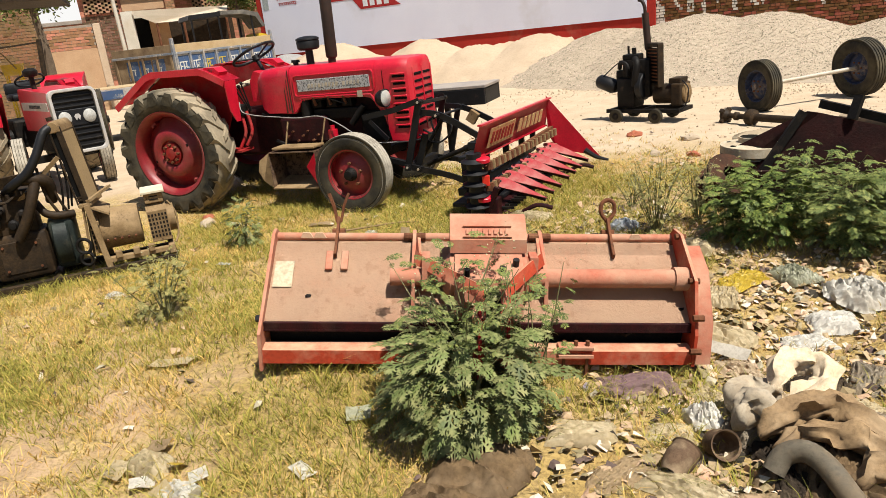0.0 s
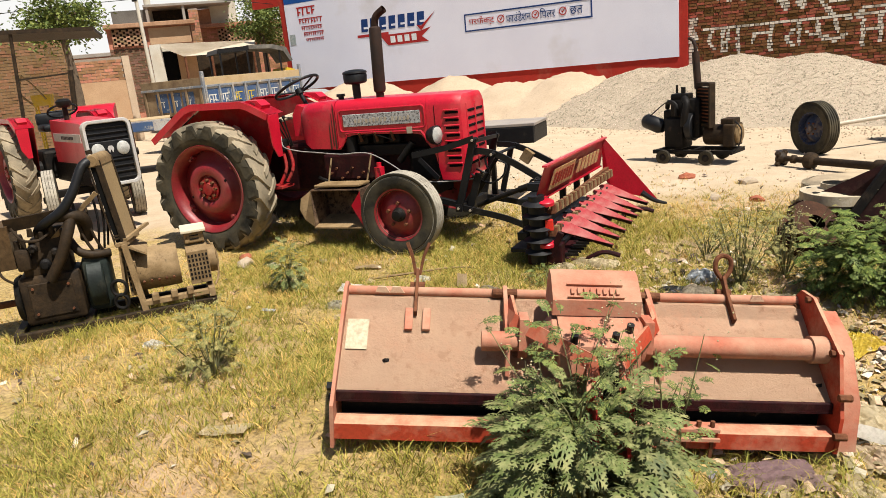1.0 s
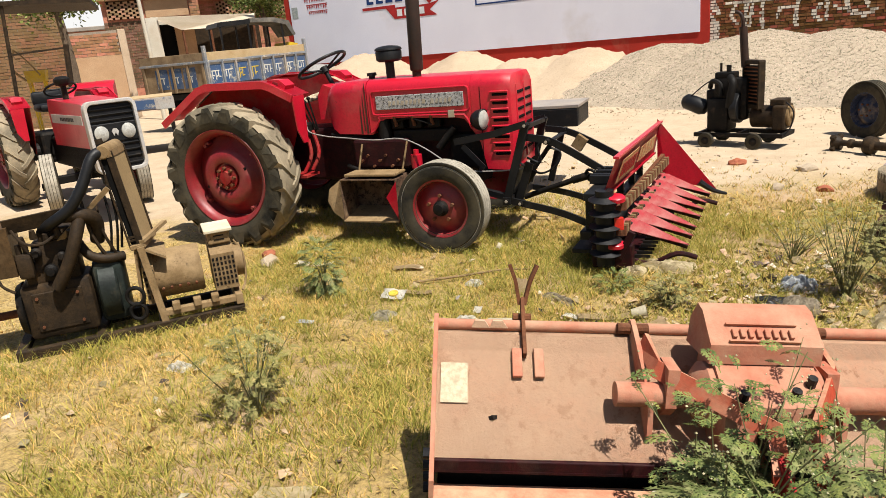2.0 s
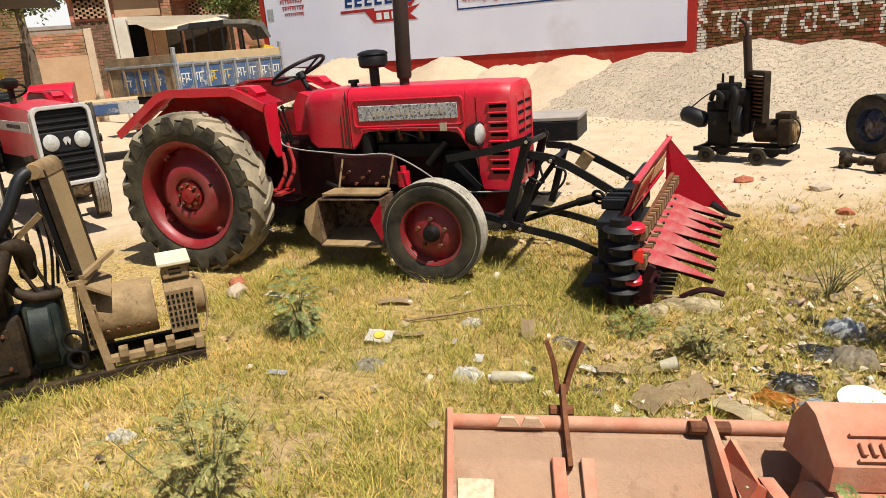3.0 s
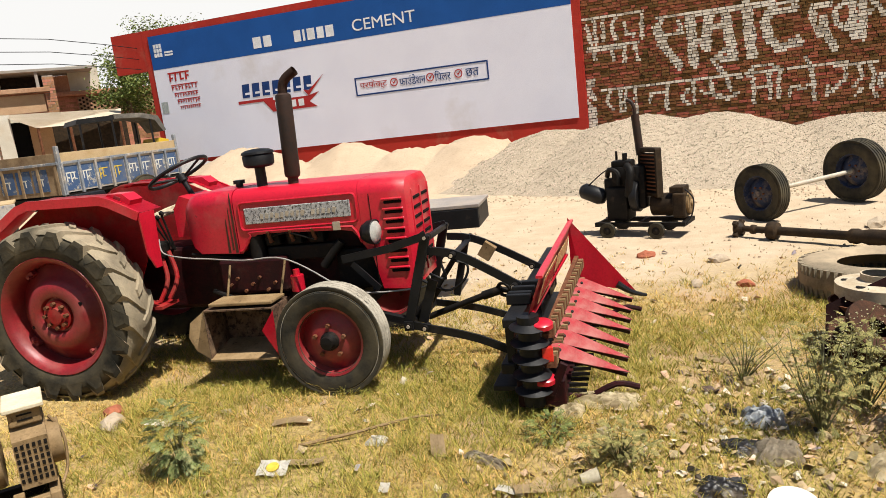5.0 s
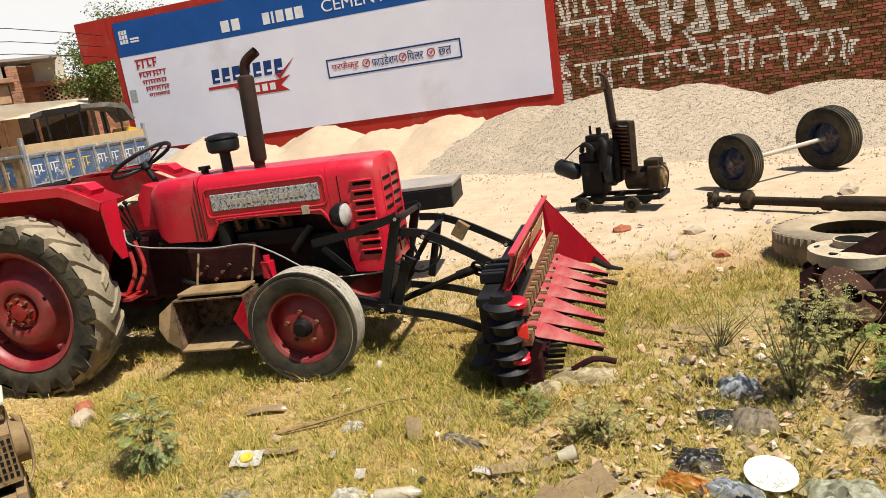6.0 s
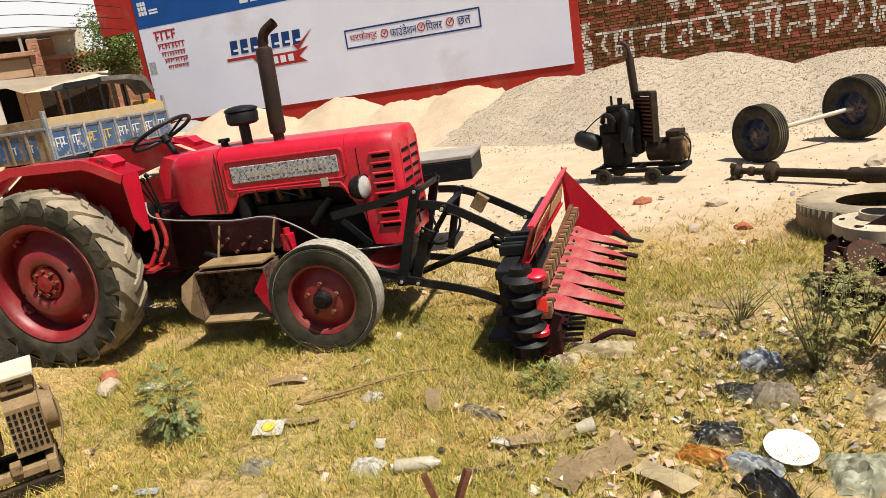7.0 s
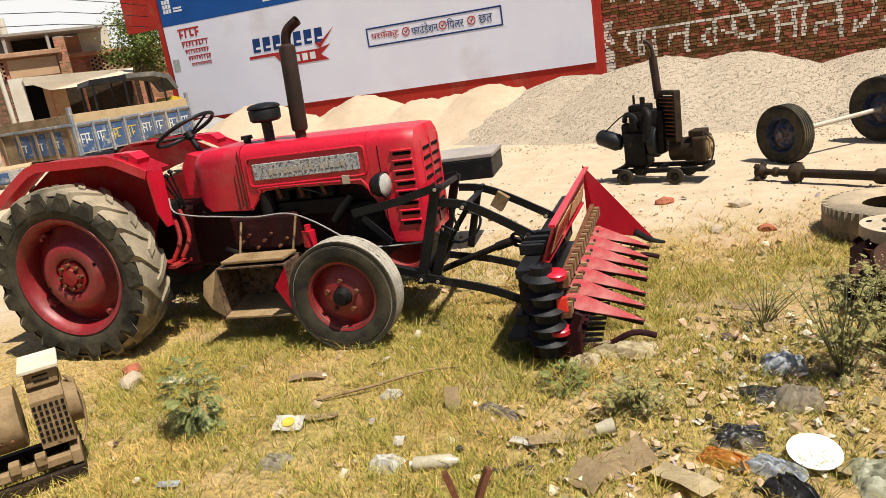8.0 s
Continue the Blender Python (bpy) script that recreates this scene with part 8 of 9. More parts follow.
# ---- plants ----
LEAF = mat("dusty_weed_leaf", (0.125, 0.155, 0.048), (0.07, 0.095, 0.026), rough=0.5, scale=6, bump=0.1, dust=0.4, dust_col=(0.30, 0.28, 0.12), vary=0.45)
LEAF_I = mat("weed_foliage", (0.16, 0.185, 0.055), (0.09, 0.12, 0.03), rough=0.65, scale=6, bump=0.0, island=True, vary=0.45)
LEAF_G = mat("fresh_foliage", (0.15, 0.185, 0.045), (0.09, 0.13, 0.025), rough=0.6, scale=6, bump=0.0, island=True, vary=0.4)
WIRY = mat("wiry_foliage", (0.28, 0.25, 0.085), (0.16, 0.15, 0.05), rough=0.7, scale=6, bump=0.0, island=True, vary=0.4)
STEM = mat("weed_stem", (0.20, 0.20, 0.09), (0.14, 0.13, 0.06), rough=0.8, scale=12, bump=0.1)
BLOOM = mat("weed_bloom", (0.46, 0.43, 0.27), (0.36, 0.32, 0.18), rough=0.8, scale=30, bump=0.0, island=True, vary=0.2)


def lobed_leaf(seed, curl=0.25):
    """A deeply lobed leaf of unit length along +x, drooping; returns its points and faces."""
    rnd = random.Random(seed)
    vs, fs = [], []

    def z(x, y):
        return 0.10 * math.sin(min(x, 1.0) * 2.2) - curl * x * x - 0.25 * abs(y) * abs(y) * 2
    n = 6
    for i in range(n + 1):
        x = i / n
        w = 0.014 * (1 - x) + 0.05 * math.sin(math.pi * min(1, x * 1.02)) * 0.6
        vs += [(x, -w, z(x, w)), (x, w, z(x, w))]
    for i in range(n):
        fs.append((2 * i, 2 * i + 2, 2 * i + 3, 2 * i + 1))
    for k in range(5):
        x = 0.20 + 0.15 * k
        ln = (0.22 + 0.20 * math.sin(math.pi * (k + 0.8) / 5.2)) * rnd.uniform(0.85, 1.15)
        for s in (-1, 1):
            a = radians(rnd.uniform(36, 56))
            d = (math.cos(a), s * math.sin(a))
            q = (-d[1] * s, d[0] * s)
            b = len(vs)
            pts = [(0.0, 0.02), (0.0, -0.02), (0.34, -0.028), (0.46, -0.13), (0.58, -0.022), (0.66, -0.09), (0.76, -0.016), (1.0, 0.0), (0.76, 0.016), (0.70, 0.10), (0.58, 0.022), (0.48, 0.13), (0.34, 0.028)]
            for u, w in pts:
                u += 0.10 if abs(w) > 0.05 else 0.0
                px, py = x + d[0] * ln * u + q[0] * w * 0.8, d[1] * ln * u + q[1] * w * 0.8
                vs.append((px, py, z(px, py) + 0.01))
            fs += [(b, b + 1, b + 2, b + 12), (b + 2, b + 3, b + 4), (b + 2, b + 4, b + 10, b + 12), (b + 10, b + 11, b + 12), (b + 4, b + 5, b + 6), (b + 4, b + 6, b + 8, b + 10), (b + 8, b + 9, b + 10), (b + 6, b + 7, b + 8)]
    return vs, fs


LEAF_MESH = []
for sd in range(4):
    v_, f_ = lobed_leaf(sd, 0.2 + 0.12 * sd)
    me = bpy.data.meshes.new("leaf")
    me.from_pydata(v_, [], f_)
    me.materials.append(LEAF)
    LEAF_MESH.append(me)


def leaf_spots(rnd, count, h, r, low=0.1):
    """Places and directions of leaves on a bushy plant."""
    out = []
    for k in range(count):
        a = k * 2.39996 + rnd.uniform(-0.3, 0.3)
        u = (k + 0.5) / count
        zz = h * (low + (1 - low) * u)
        rad = r * (0.18 + 0.42 * math.sin(math.pi * min(1, 0.15 + 0.85 * (1 - u)) * 0.9)) * rnd.uniform(0.4, 1.0)
        pitch = radians(-50 * u + 15 + rnd.uniform(-15, 25))
        out.append((Vector((rad * math.cos(a), rad * math.sin(a), zz)), a, pitch))
    return out


def bush_with_leaves(x, y, h, r, count, seed, label, size=0.22, lean=(0, 0)):
    """A weed whose leaves are parts of their own."""
    t = thing("weed_plant", pose(x, y, land(x, y)), label, "plant", group="weeds")
    rnd = random.Random(seed)
    bm = B()
    for k in range(5):
        a = rnd.uniform(0, 6.28)
        rr = rnd.uniform(0.1, 0.4) * r
        tube(bm, [(0, 0, -0.02), (rr * 0.4 * math.cos(a), rr * 0.4 * math.sin(a), h * 0.45), (rr * math.cos(a) + lean[0], rr * math.sin(a) + lean[1], h * rnd.uniform(0.6, 0.85))], (0.006, 0.002), n=5)
    part("stem", bm, STEM, t)
    for p, a, pitch in leaf_spots(rnd, count, h, r):
        ob = new("leaf", rnd.choice(LEAF_MESH))
        ob.parent = t
        s = size * rnd.uniform(0.6, 1.15) * (1.0 - 0.35 * p.z / h)
        p = p + Vector((lean[0], lean[1], 0)) * (p.z / h)
        ob.matrix_basis = Matrix.LocRotScale(p, Euler((rnd.uniform(-0.4, 0.4), pitch, a)), (s, s, s))
    return t


def foliage_plant(x, y, h, r, count, seed, label, material, size=0.12, sprigs=0, name="weed_plant"):
    """A weed whose small leaves are one joined part, with thin sprigs of bloom."""
    t = thing(name, pose(x, y, land(x, y)), label, "plant", group="weeds")
    rnd = random.Random(seed)
    bm = B()
    tips = []
    for k in range(7 + sprigs):
        a = rnd.uniform(0, 6.28)
        rr = rnd.uniform(0.15, 0.9) * r
        top = Vector((rr * math.cos(a), rr * math.sin(a), h * rnd.uniform(0.7, 1.12)))
        tube(bm, [(0, 0, -0.02), top * 0.45 + Vector((rnd.gauss(0, 0.04) * h, rnd.gauss(0, 0.04) * h, 0.08 * h)), top], (0.0045, 0.0012), n=4, k=3)
        tips.append(top)
    part("stem", bm, STEM, t, kind="stuff")
    bases = [lobed_leaf(q, 0.3) for q in range(3)]
    verts, faces = [], []
    for p, a, pitch in leaf_spots(rnd, count, h, r):
        if sprigs and rnd.random() < 0.75:
            tp = rnd.choice(tips)
            p = tp * rnd.uniform(0.25, 1.0) + Vector((rnd.gauss(0, 0.035), rnd.gauss(0, 0.035), rnd.gauss(0, 0.02)))
        s = size * rnd.uniform(0.5, 1.2)
        m = Matrix.LocRotScale(p, Euler((rnd.uniform(-0.5, 0.5), pitch, a)), (s, s, s))
        vs, fs = rnd.choice(bases)
        i = len(verts)
        verts += [m @ Vector(q) for q in vs]
        faces += [tuple(i + j for j in f) for f in fs]
    me = bpy.data.meshes.new("foliage")
    me.from_pydata(verts, [], faces)
    me.materials.append(material)
    ob = new("foliage", me)
    ob.parent = t
    tagged(ob, kind="stuff")
    if sprigs:
        verts, faces = [], []
        for k in range(sprigs * 9):
            c = rnd.choice(tips) * rnd.uniform(0.85, 1.06) + Vector((rnd.gauss(0, 0.035), rnd.gauss(0, 0.035), rnd.gauss(0, 0.03)))
            q = rnd.uniform(0.0025, 0.005)
            i = len(verts)
            verts += [c + Vector(d) * q for d in ((1, 0, 0), (-1, 0, 0), (0, 1, 0), (0, -1, 0), (0, 0, 1), (0, 0, -1))]
            faces += [(i, i + 2, i + 4), (i + 2, i + 1, i + 4), (i + 1, i + 3, i + 4), (i + 3, i, i + 4), (i + 2, i, i + 5), (i + 1, i + 2, i + 5), (i + 3, i + 1, i + 5), (i, i + 3, i + 5)]
        me = bpy.data.meshes.new("bloom")
        me.from_pydata(verts, [], faces)
        me.materials.append(BLOOM)
        ob = new("bloom", me)
        ob.parent = t
        tagged(ob, kind="stuff")
    return t


bush_with_leaves(0.19, 3.66, 0.43, 0.45, 320, 1, "large lobed-leaf green weed growing against the rotavator", size=0.19)
foliage_plant(0.10, 3.80, 0.64, 0.34, 190, 2, "flowering weed sprigs rising over the rotavator hitch", LEAF_I, size=0.08, sprigs=9)
foliage_plant(0.36, 3.84, 0.56, 0.26, 110, 12, "pale flowering sprigs beside the hitch", LEAF_I, size=0.07, sprigs=5)
bush_with_leaves(-2.63, 5.55, 0.38, 0.17, 120, 3, "small dark green weed on the dry grass", size=0.115)
foliage_plant(-1.84, 4.02, 0.36, 0.32, 190, 4, "spindly green weed on trampled ground", WIRY, size=0.07, sprigs=9)
foliage_plant(-0.50, 5.92, 0.17, 0.25, 200, 5, "low fresh green weed below the reaper", WIRY, size=0.05, sprigs=4)
foliage_plant(-0.85, 6.15, 0.09, 0.20, 100, 15, "low fresh green weed below the reaper", LEAF_I, size=0.05)
for i, (x, y, h, r, c) in enumerate(((1.12, 6.25, 0.50, 0.42, 560), (1.55, 6.15, 0.46, 0.42, 560), (1.90, 6.3, 0.48, 0.42, 480), (1.35, 6.55, 0.50, 0.38, 380), (0.86, 6.30, 0.30, 0.26, 150))):
    foliage_plant(x, y, h, r, c, 20 + i, "dense leafy green weed beside the scrap heap", LEAF_I if i % 2 else LEAF_G, size=0.105, sprigs=5)
foliage_plant(0.40, 6.34, 0.54, 0.32, 300, 30, "tall wiry flowering weed beside scrap iron", WIRY, size=0.055, sprigs=16)
foliage_plant(0.64, 6.62, 0.44, 0.28, 200, 31, "tall wiry flowering weed beside scrap iron", WIRY, size=0.055, sprigs=13)
foliage_plant(0.10, 6.95, 0.26, 0.26, 80, 32, "thin dry weed with small flowers", WIRY, size=0.045, sprigs=9)

# ---- grass ----


def grass(name, n, seed, area, hmin, hmax, cols, dens, label, wid=0.0042):
    """Blades as one mesh; dens(x, y) gives the chance of a blade."""
    rnd = np.random.RandomState(seed)
    verts, faces = [], []
    k = 0
    tries = 0
    while k < n and tries < n * 2:
        tries += 1
        cx = area[0] + (area[1] - area[0]) * rnd.rand()
        cy = area[2] + (area[3] - area[2]) * rnd.rand()
        if rnd.rand() > dens(cx, cy):
            continue
        z = land(cx, cy) - 0.004
        hs = 0.6 + 0.8 * rnd.rand()
        spread = 0.012 + 0.035 * rnd.rand()
        m = 4 + int(8 * rnd.rand())
        r = rnd.rand(m, 7)
        for u in r:
            o = 6.283 * u[0]
            d = spread * math.sqrt(u[1])
            x, y = cx + d * math.cos(o), cy + d * math.sin(o)
            h = (hmin + (hmax - hmin) * u[2] ** 1.5) * hs
            a, b = u[3] * 6.283, o + 1.6 * (u[4] - 0.5)
            ln = h * (0.35 + 1.3 * u[5])
            w = wid * (0.5 + 0.8 * u[6])
            dx, dy = math.cos(a) * w / 2, math.sin(a) * w / 2
            tx, ty = math.cos(b) * ln, math.sin(b) * ln
            i = len(verts)
            verts += [(x - dx, y - dy, z), (x + dx, y + dy, z), (x + tx * 0.4 + dx * 0.7, y + ty * 0.4 + dy * 0.7, z + h * 0.62), (x + tx * 0.4 - dx * 0.7, y + ty * 0.4 - dy * 0.7, z + h * 0.62), (x + tx, y + ty, z + h * 0.9)]
            faces += [(i, i + 1, i + 2, i + 3), (i + 3, i + 2, i + 4)]
        k += m
    me = bpy.data.meshes.new(name)
    me.from_pydata(verts, [], faces)
    me.materials.append(cols)
    return tagged(new(name, me), label, "grass", kind="stuff")


DRY = mat("dry_grass_blade", (0.56, 0.41, 0.125), (0.44, 0.315, 0.08), rough=0.8, scale=2, bump=0.0, island=True, vary=0.5)
GREEN = mat("yellow_green_blade", (0.36, 0.315, 0.065), (0.25, 0.235, 0.04), rough=0.75, scale=1.5, bump=0.0, island=True, vary=0.45)


def patch(x, y, s, o):
    return noise.noise(Vector((x * s + o, y * s - o, o)))


def bare(x, y):
    """1 on bare or littered ground, 0 on grass."""
    v = smoothstep(8.2, 9.6, y - 0.35 * x + 0.8 * patch(x, y, 0.8, 3))
    v = max(v, smoothstep(0.25, 1.0, x + 0.5 * patch(x, y, 1.2, 7)) * smoothstep(8.0, 5.8, y) * 0.85 * (1 - 0.9 * smoothstep(4.7, 4.3, y) * smoothstep(1.15, 0.85, x)))
    v = max(v, 0.9 * smoothstep(0.1, 0.3, patch(x, y, 0.9, 11)) * smoothstep(4.9, 4.0, y))
    v = max(v, smoothstep(-3.7, -4.7, x + 0.35 * patch(x, y, 1.6, 5)))
    v = max(v, 0.62 * smoothstep(-0.75, 0.1, x + 0.4 * patch(x, y, 1.4, 9)) * smoothstep(4.7, 5.3, y) * smoothstep(9.0, 7.6, y))
    return v


def rim(x, y):
    """Fades growth and litter out towards the edges of the yard."""
    w = 0.5 * patch(x, y, 1.5, 13) + 0.3 * patch(x, y, 4.0, 17)
    return smoothstep(-5.6, -4.6, x + w) * smoothstep(3.6, 2.5, x + w) * smoothstep(0.9, 2.5, y + w) * smoothstep(10.8, 9.4, y + w)


def lush(x, y):
    """Greener ground round the tiller, along the tractor and at the path's edge."""
    d = abs((y - 3.72) - 0.5 * (x - 0.05))
    g = 0.9 * math.exp(-(d / 0.22) ** 2) * smoothstep(-1.4, -0.7, x) * smoothstep(1.3, 0.8, x)
    g += 0.55 * math.exp(-((x + 1.1) ** 2 / 0.9 + (y - 4.75) ** 2 / 0.35)) + 0.5 * math.exp(-((x + 0.35) ** 2 / 0.3 + (y - 6.1) ** 2 / 0.4))
    return g


def dry_d(x, y):
    return rim(x, y) * ((1 - bare(x, y)) * max(0.0, 0.5 + 1.1 * patch(x, y, 1.7, 5) - 0.4 * lush(x, y)) + 0.04)


def green_d(x, y):
    g = 0.34 + 1.4 * patch(x, y, 1.1, 21) + 0.4 * patch(x, y, 3.5, 27) + 0.35 * math.exp(-((x + 1.6) ** 2 / 4 + (y - 6.2) ** 2 / 0.5)) + 0.3 * math.exp(-((x + 0.4) ** 2 + (y - 7.2) ** 2))
    return rim(x, y) * max(0.0, (1 - bare(x, y)) * g + lush(x, y) * 0.8)


grass("dry_grass", 170000, 1, (-5.6, 3.6, 0.9, 10.8), 0.012, 0.062, DRY, dry_d, "short dry straw-coloured grass over the yard")
grass("green_grass", 150000, 2, (-5.6, 3.6, 0.9, 9.6), 0.015, 0.085, GREEN, green_d, "patchy yellow-green grass over the yard")
grass("straw_litter", 9000, 3, (-4.5, 3.6, 0.9, 10.8), 0.004, 0.03, DRY, lambda x, y: 0.6 * rim(x, y), "loose straw strewn over the ground", wid=0.008)

# ---- litter ----
PAPER = mat("white_paper", (0.72, 0.69, 0.62), (0.62, 0.58, 0.50), rough=0.8, scale=8, bump=0.1, dust=0.15)
FOAM = mat("white_foam", (0.80, 0.77, 0.70), (0.74, 0.70, 0.62), rough=0.7, scale=8, bump=0.1)
CARD = mat("tan_cardboard", (0.46, 0.34, 0.20), (0.38, 0.27, 0.15), rough=0.9, scale=8, bump=0.2, dust=0.2)
CREAMBAG = mat("cream_plastic", (0.66, 0.55, 0.35), (0.54, 0.43, 0.24), rough=0.45, scale=7, bump=0.15, dust=0.25)
BLACKBAG = mat("black_plastic", (0.03, 0.03, 0.035), (0.05, 0.045, 0.04), rough=0.35, scale=8, bump=0.15, dust=0.2)
GREENBAG = mat("pale_green_plastic", (0.52, 0.51, 0.37), (0.40, 0.40, 0.27), rough=0.45, scale=7, bump=0.15, dust=0.15)
YELLOW = mat("yellow_plastic", (0.65, 0.48, 0.06), (0.55, 0.38, 0.04), rough=0.4, scale=7, bump=0.05)
ORANGEP = mat("orange_packet", (0.60, 0.16, 0.03), (0.5, 0.30, 0.05), rough=0.35, scale=10, bump=0.05)
BLUEP = mat("blue_white_packet", (0.60, 0.60, 0.58), (0.30, 0.36, 0.46), rough=0.45, scale=9, bump=0.05, dust=0.3)
CLOTHB = mat("brown_cloth", (0.30, 0.20, 0.105), (0.17, 0.11, 0.06), rough=0.95, scale=10, bump=0.12, dust=0.3)
CLOTHD = mat("dark_oily_cloth", (0.075, 0.055, 0.038), (0.04, 0.03, 0.022), rough=0.9, scale=10, bump=0.12, dust=0.15)
CLOTHG = mat("grey_cloth", (0.40, 0.34, 0.25), (0.27, 0.22, 0.16), rough=0.95, scale=10, bump=0.12, dust=0.3)
CLOTHP = mat("mauve_cloth", (0.34, 0.22, 0.215), (0.23, 0.145, 0.15), rough=0.95, scale=12, bump=0.12, dust=0.2)
CLOTHC = mat("cream_cloth", (0.66, 0.54, 0.38), (0.52, 0.40, 0.26), rough=0.95, scale=10, bump=0.12, dust=0.2)
CLEAR = mat("clear_plastic", (0.46, 0.41, 0.30), (0.36, 0.31, 0.21), rough=0.3, scale=10, bump=0.1)
BRICKBIT = mat("broken_brick", (0.36, 0.12, 0.065), (0.28, 0.09, 0.05), rough=0.9, scale=10, bump=0.3)
STONE = mat("field_stone", (0.42, 0.34, 0.25), (0.33, 0.26, 0.18), rough=0.9, scale=6, bump=0.3)


def crumple(name, x, y, sx, sy, h, material, label, category="litter", seed=0, yaw=0.0, n=26, fold=3.0, curl=0.0, lift=0.0):
    """A crumpled sheet or cloth lying on the ground, closed below by its own thickness."""
    bm = B()
    g = []
    for j in range(n + 1):
        row = []
        for i in range(n + 1):
            u, v = i / n * 2 - 1, j / n * 2 - 1
            e = 1 + 0.22 * noise.noise(Vector((u * 1.7, v * 1.7, seed + 9)))
            px, py = u * sx / 2 * e, v * sy / 2 * e
            rr = max(0.0, 1 - max(abs(u), abs(v)) ** 2.2)
            q = Vector((u * fold * 0.55, v * fold * 1.35, seed * 1.7))
            wq = q + Vector((noise.noise(q * 0.8), noise.noise(q * 0.8 + Vector((7, 0, 0))), 0)) * 0.7
            n1, n2 = noise.noise(wq), noise.noise(wq * 1.9 + Vector((4, 2, 0)))
            ridge = 1 - math.sqrt(n1 * n1 + 0.004) * 2.0
            ridge2 = 1 - math.sqrt(n2 * n2 + 0.008) * 2.0
            z = h * (rr ** 0.5) * (0.40 + 0.42 * ridge + 0.22 * ridge2) + curl * (abs(u) ** 3) * h
            sh = 0.10 * noise.noise(q * 1.3)
            row.append(bm.verts.new((px + sh * sx * 0.5, py + sh * sy * 0.3, max(z, 0.0) + 0.004)))
        g.append(row)
    for j in range(n):
        for i in range(n):
            bm.faces.new((g[j][i], g[j][i + 1], g[j + 1][i + 1], g[j + 1][i]))
    bmesh.ops.solidify(bm, geom=bm.faces[:], thickness=0.003)
    ob = part(name, bm, material, None)
    shade(ob.data, 80)
    ob.matrix_basis = pose(x, y, land(x, y) + lift, 0, 0, yaw)
    return tagged(ob, label, category, group="litter")


def flat_piece(name, x, y, sx, sy, material, label, yaw=0, tilt=(0, 0), lift=0.01, th=0.006, seed=0):
    """A bent flat piece of card or paper with torn edges."""
    rnd = random.Random(seed)
    bm = B()
    n = 5
    up = [[bm.verts.new(((i / n - 0.5) * sx * rnd.uniform(0.93, 1.05), (j / 3 - 0.5) * sy * rnd.uniform(0.9, 1.08), 0.10 * sx * math.sin(i * 0.9 + seed) * 0.4)) for i in range(n + 1)] for j in range(4)]
    for j in range(3):
        for i in range(n):
            bm.faces.new((up[j][i], up[j][i + 1], up[j + 1][i + 1], up[j + 1][i]))
    bmesh.ops.solidify(bm, geom=bm.faces[:], thickness=th)
    ob = part(name, bm, material, None)
    ob.matrix_basis = pose(x, y, land(x, y) + lift, tilt[0], tilt[1], yaw)
    return tagged(ob, label, "litter", group="litter")


# around the front of the reaper
paper = flat_piece("paper_carton", -2.14, 5.62, 0.15, 0.11, PAPER, "small white carton flap with a yellow mark on grass", yaw=12, tilt=(14, 0), lift=0.035, seed=1)
bm = B()
cyl(bm, (0, 0, 0.002), (0, 0, 0.008), 0.032, n=16)
part("yellow_mark", bm, YELLOW, paper)
flat_piece("card_scrap", -2.02, 5.72, 0.20, 0.06, CARD, "torn strip of brown card", yaw=18, lift=0.03, seed=2)
bottle = thing("plastic_bottle", pose(-1.26, 5.36, land(-1.26, 5.36) + 0.034, 0, 90, 14) @ Matrix.Scale(0.75, 4), "crushed clear plastic bottle lying on grass", "bottle")
bm = B()
lathe(bm, [(0.0, -0.13), (0.036, -0.128), (0.042, -0.11), (0.040, -0.04), (0.043, 0.0), (0.040, 0.04), (0.042, 0.08), (0.018, 0.12), (0.016, 0.135), (0.0, 0.136)], 20, (0, 0, 0), (0, 0, 1))
part("body", bm, CLEAR, bottle, smooth=True)
bm = B()
cyl(bm, (0, 0, -0.131), (0, 0, -0.15), 0.017, n=14)
part("cap", bm, PAPER, bottle, smooth=True)
crumple("paper_scrap", -1.49, 5.34, 0.14, 0.10, 0.06, PAPER, "crumpled white and blue wrapper", seed=3)
crumple("plastic_scrap", -2.02, 5.30, 0.13, 0.11, 0.05, CLEAR, "dusty clear plastic wrapper", seed=4)
flat_piece("paper_scrap", -1.50, 5.52, 0.05, 0.05, PAPER, "tiny white paper scrap", tilt=(30, 0), lift=0.03, seed=3)
flat_piece("card_scrap", -1.37, 5.90, 0.07, 0.13, CARD, "upright torn piece of card", yaw=20, tilt=(50, 0), lift=0.05, seed=5)
crumple("cloth_strip", -1.12, 5.86, 0.24, 0.06, 0.04, CLOTHG, "twisted strip of grey printed cloth", seed=6, yaw=-28)
flat_piece("card_scrap", -0.93, 5.57, 0.13, 0.05, PAPER, "curled white card strip on grass", yaw=-8, lift=0.03, seed=7)
flat_piece("card_strip", -0.78, 5.62, 0.30, 0.07, CARD, "long strip of pale card", yaw=24, lift=0.03, seed=8)
cup = thing("plastic_cup", pose(-0.64, 5.68, land(-0.64, 5.68) + 0.035, 0, 80, 20), "clear disposable plastic cup on its side", "cup")
bm = B()
lathe(bm, [(0.0, 0.0), (0.026, 0.0), (0.036, 0.08), (0.040, 0.082), (0.034, 0.078), (0.024, 0.004), (0.0, 0.004)], 20, (0, 0, 0), (0, 0, 1))
part("body", bm, CLEAR, cup, smooth=True)
flat_piece("card_sheet", -0.50, 5.47, 0.22, 0.16, CARD, "torn sheet of tan cardboard", yaw=35, tilt=(10, -8), lift=0.04, seed=9)
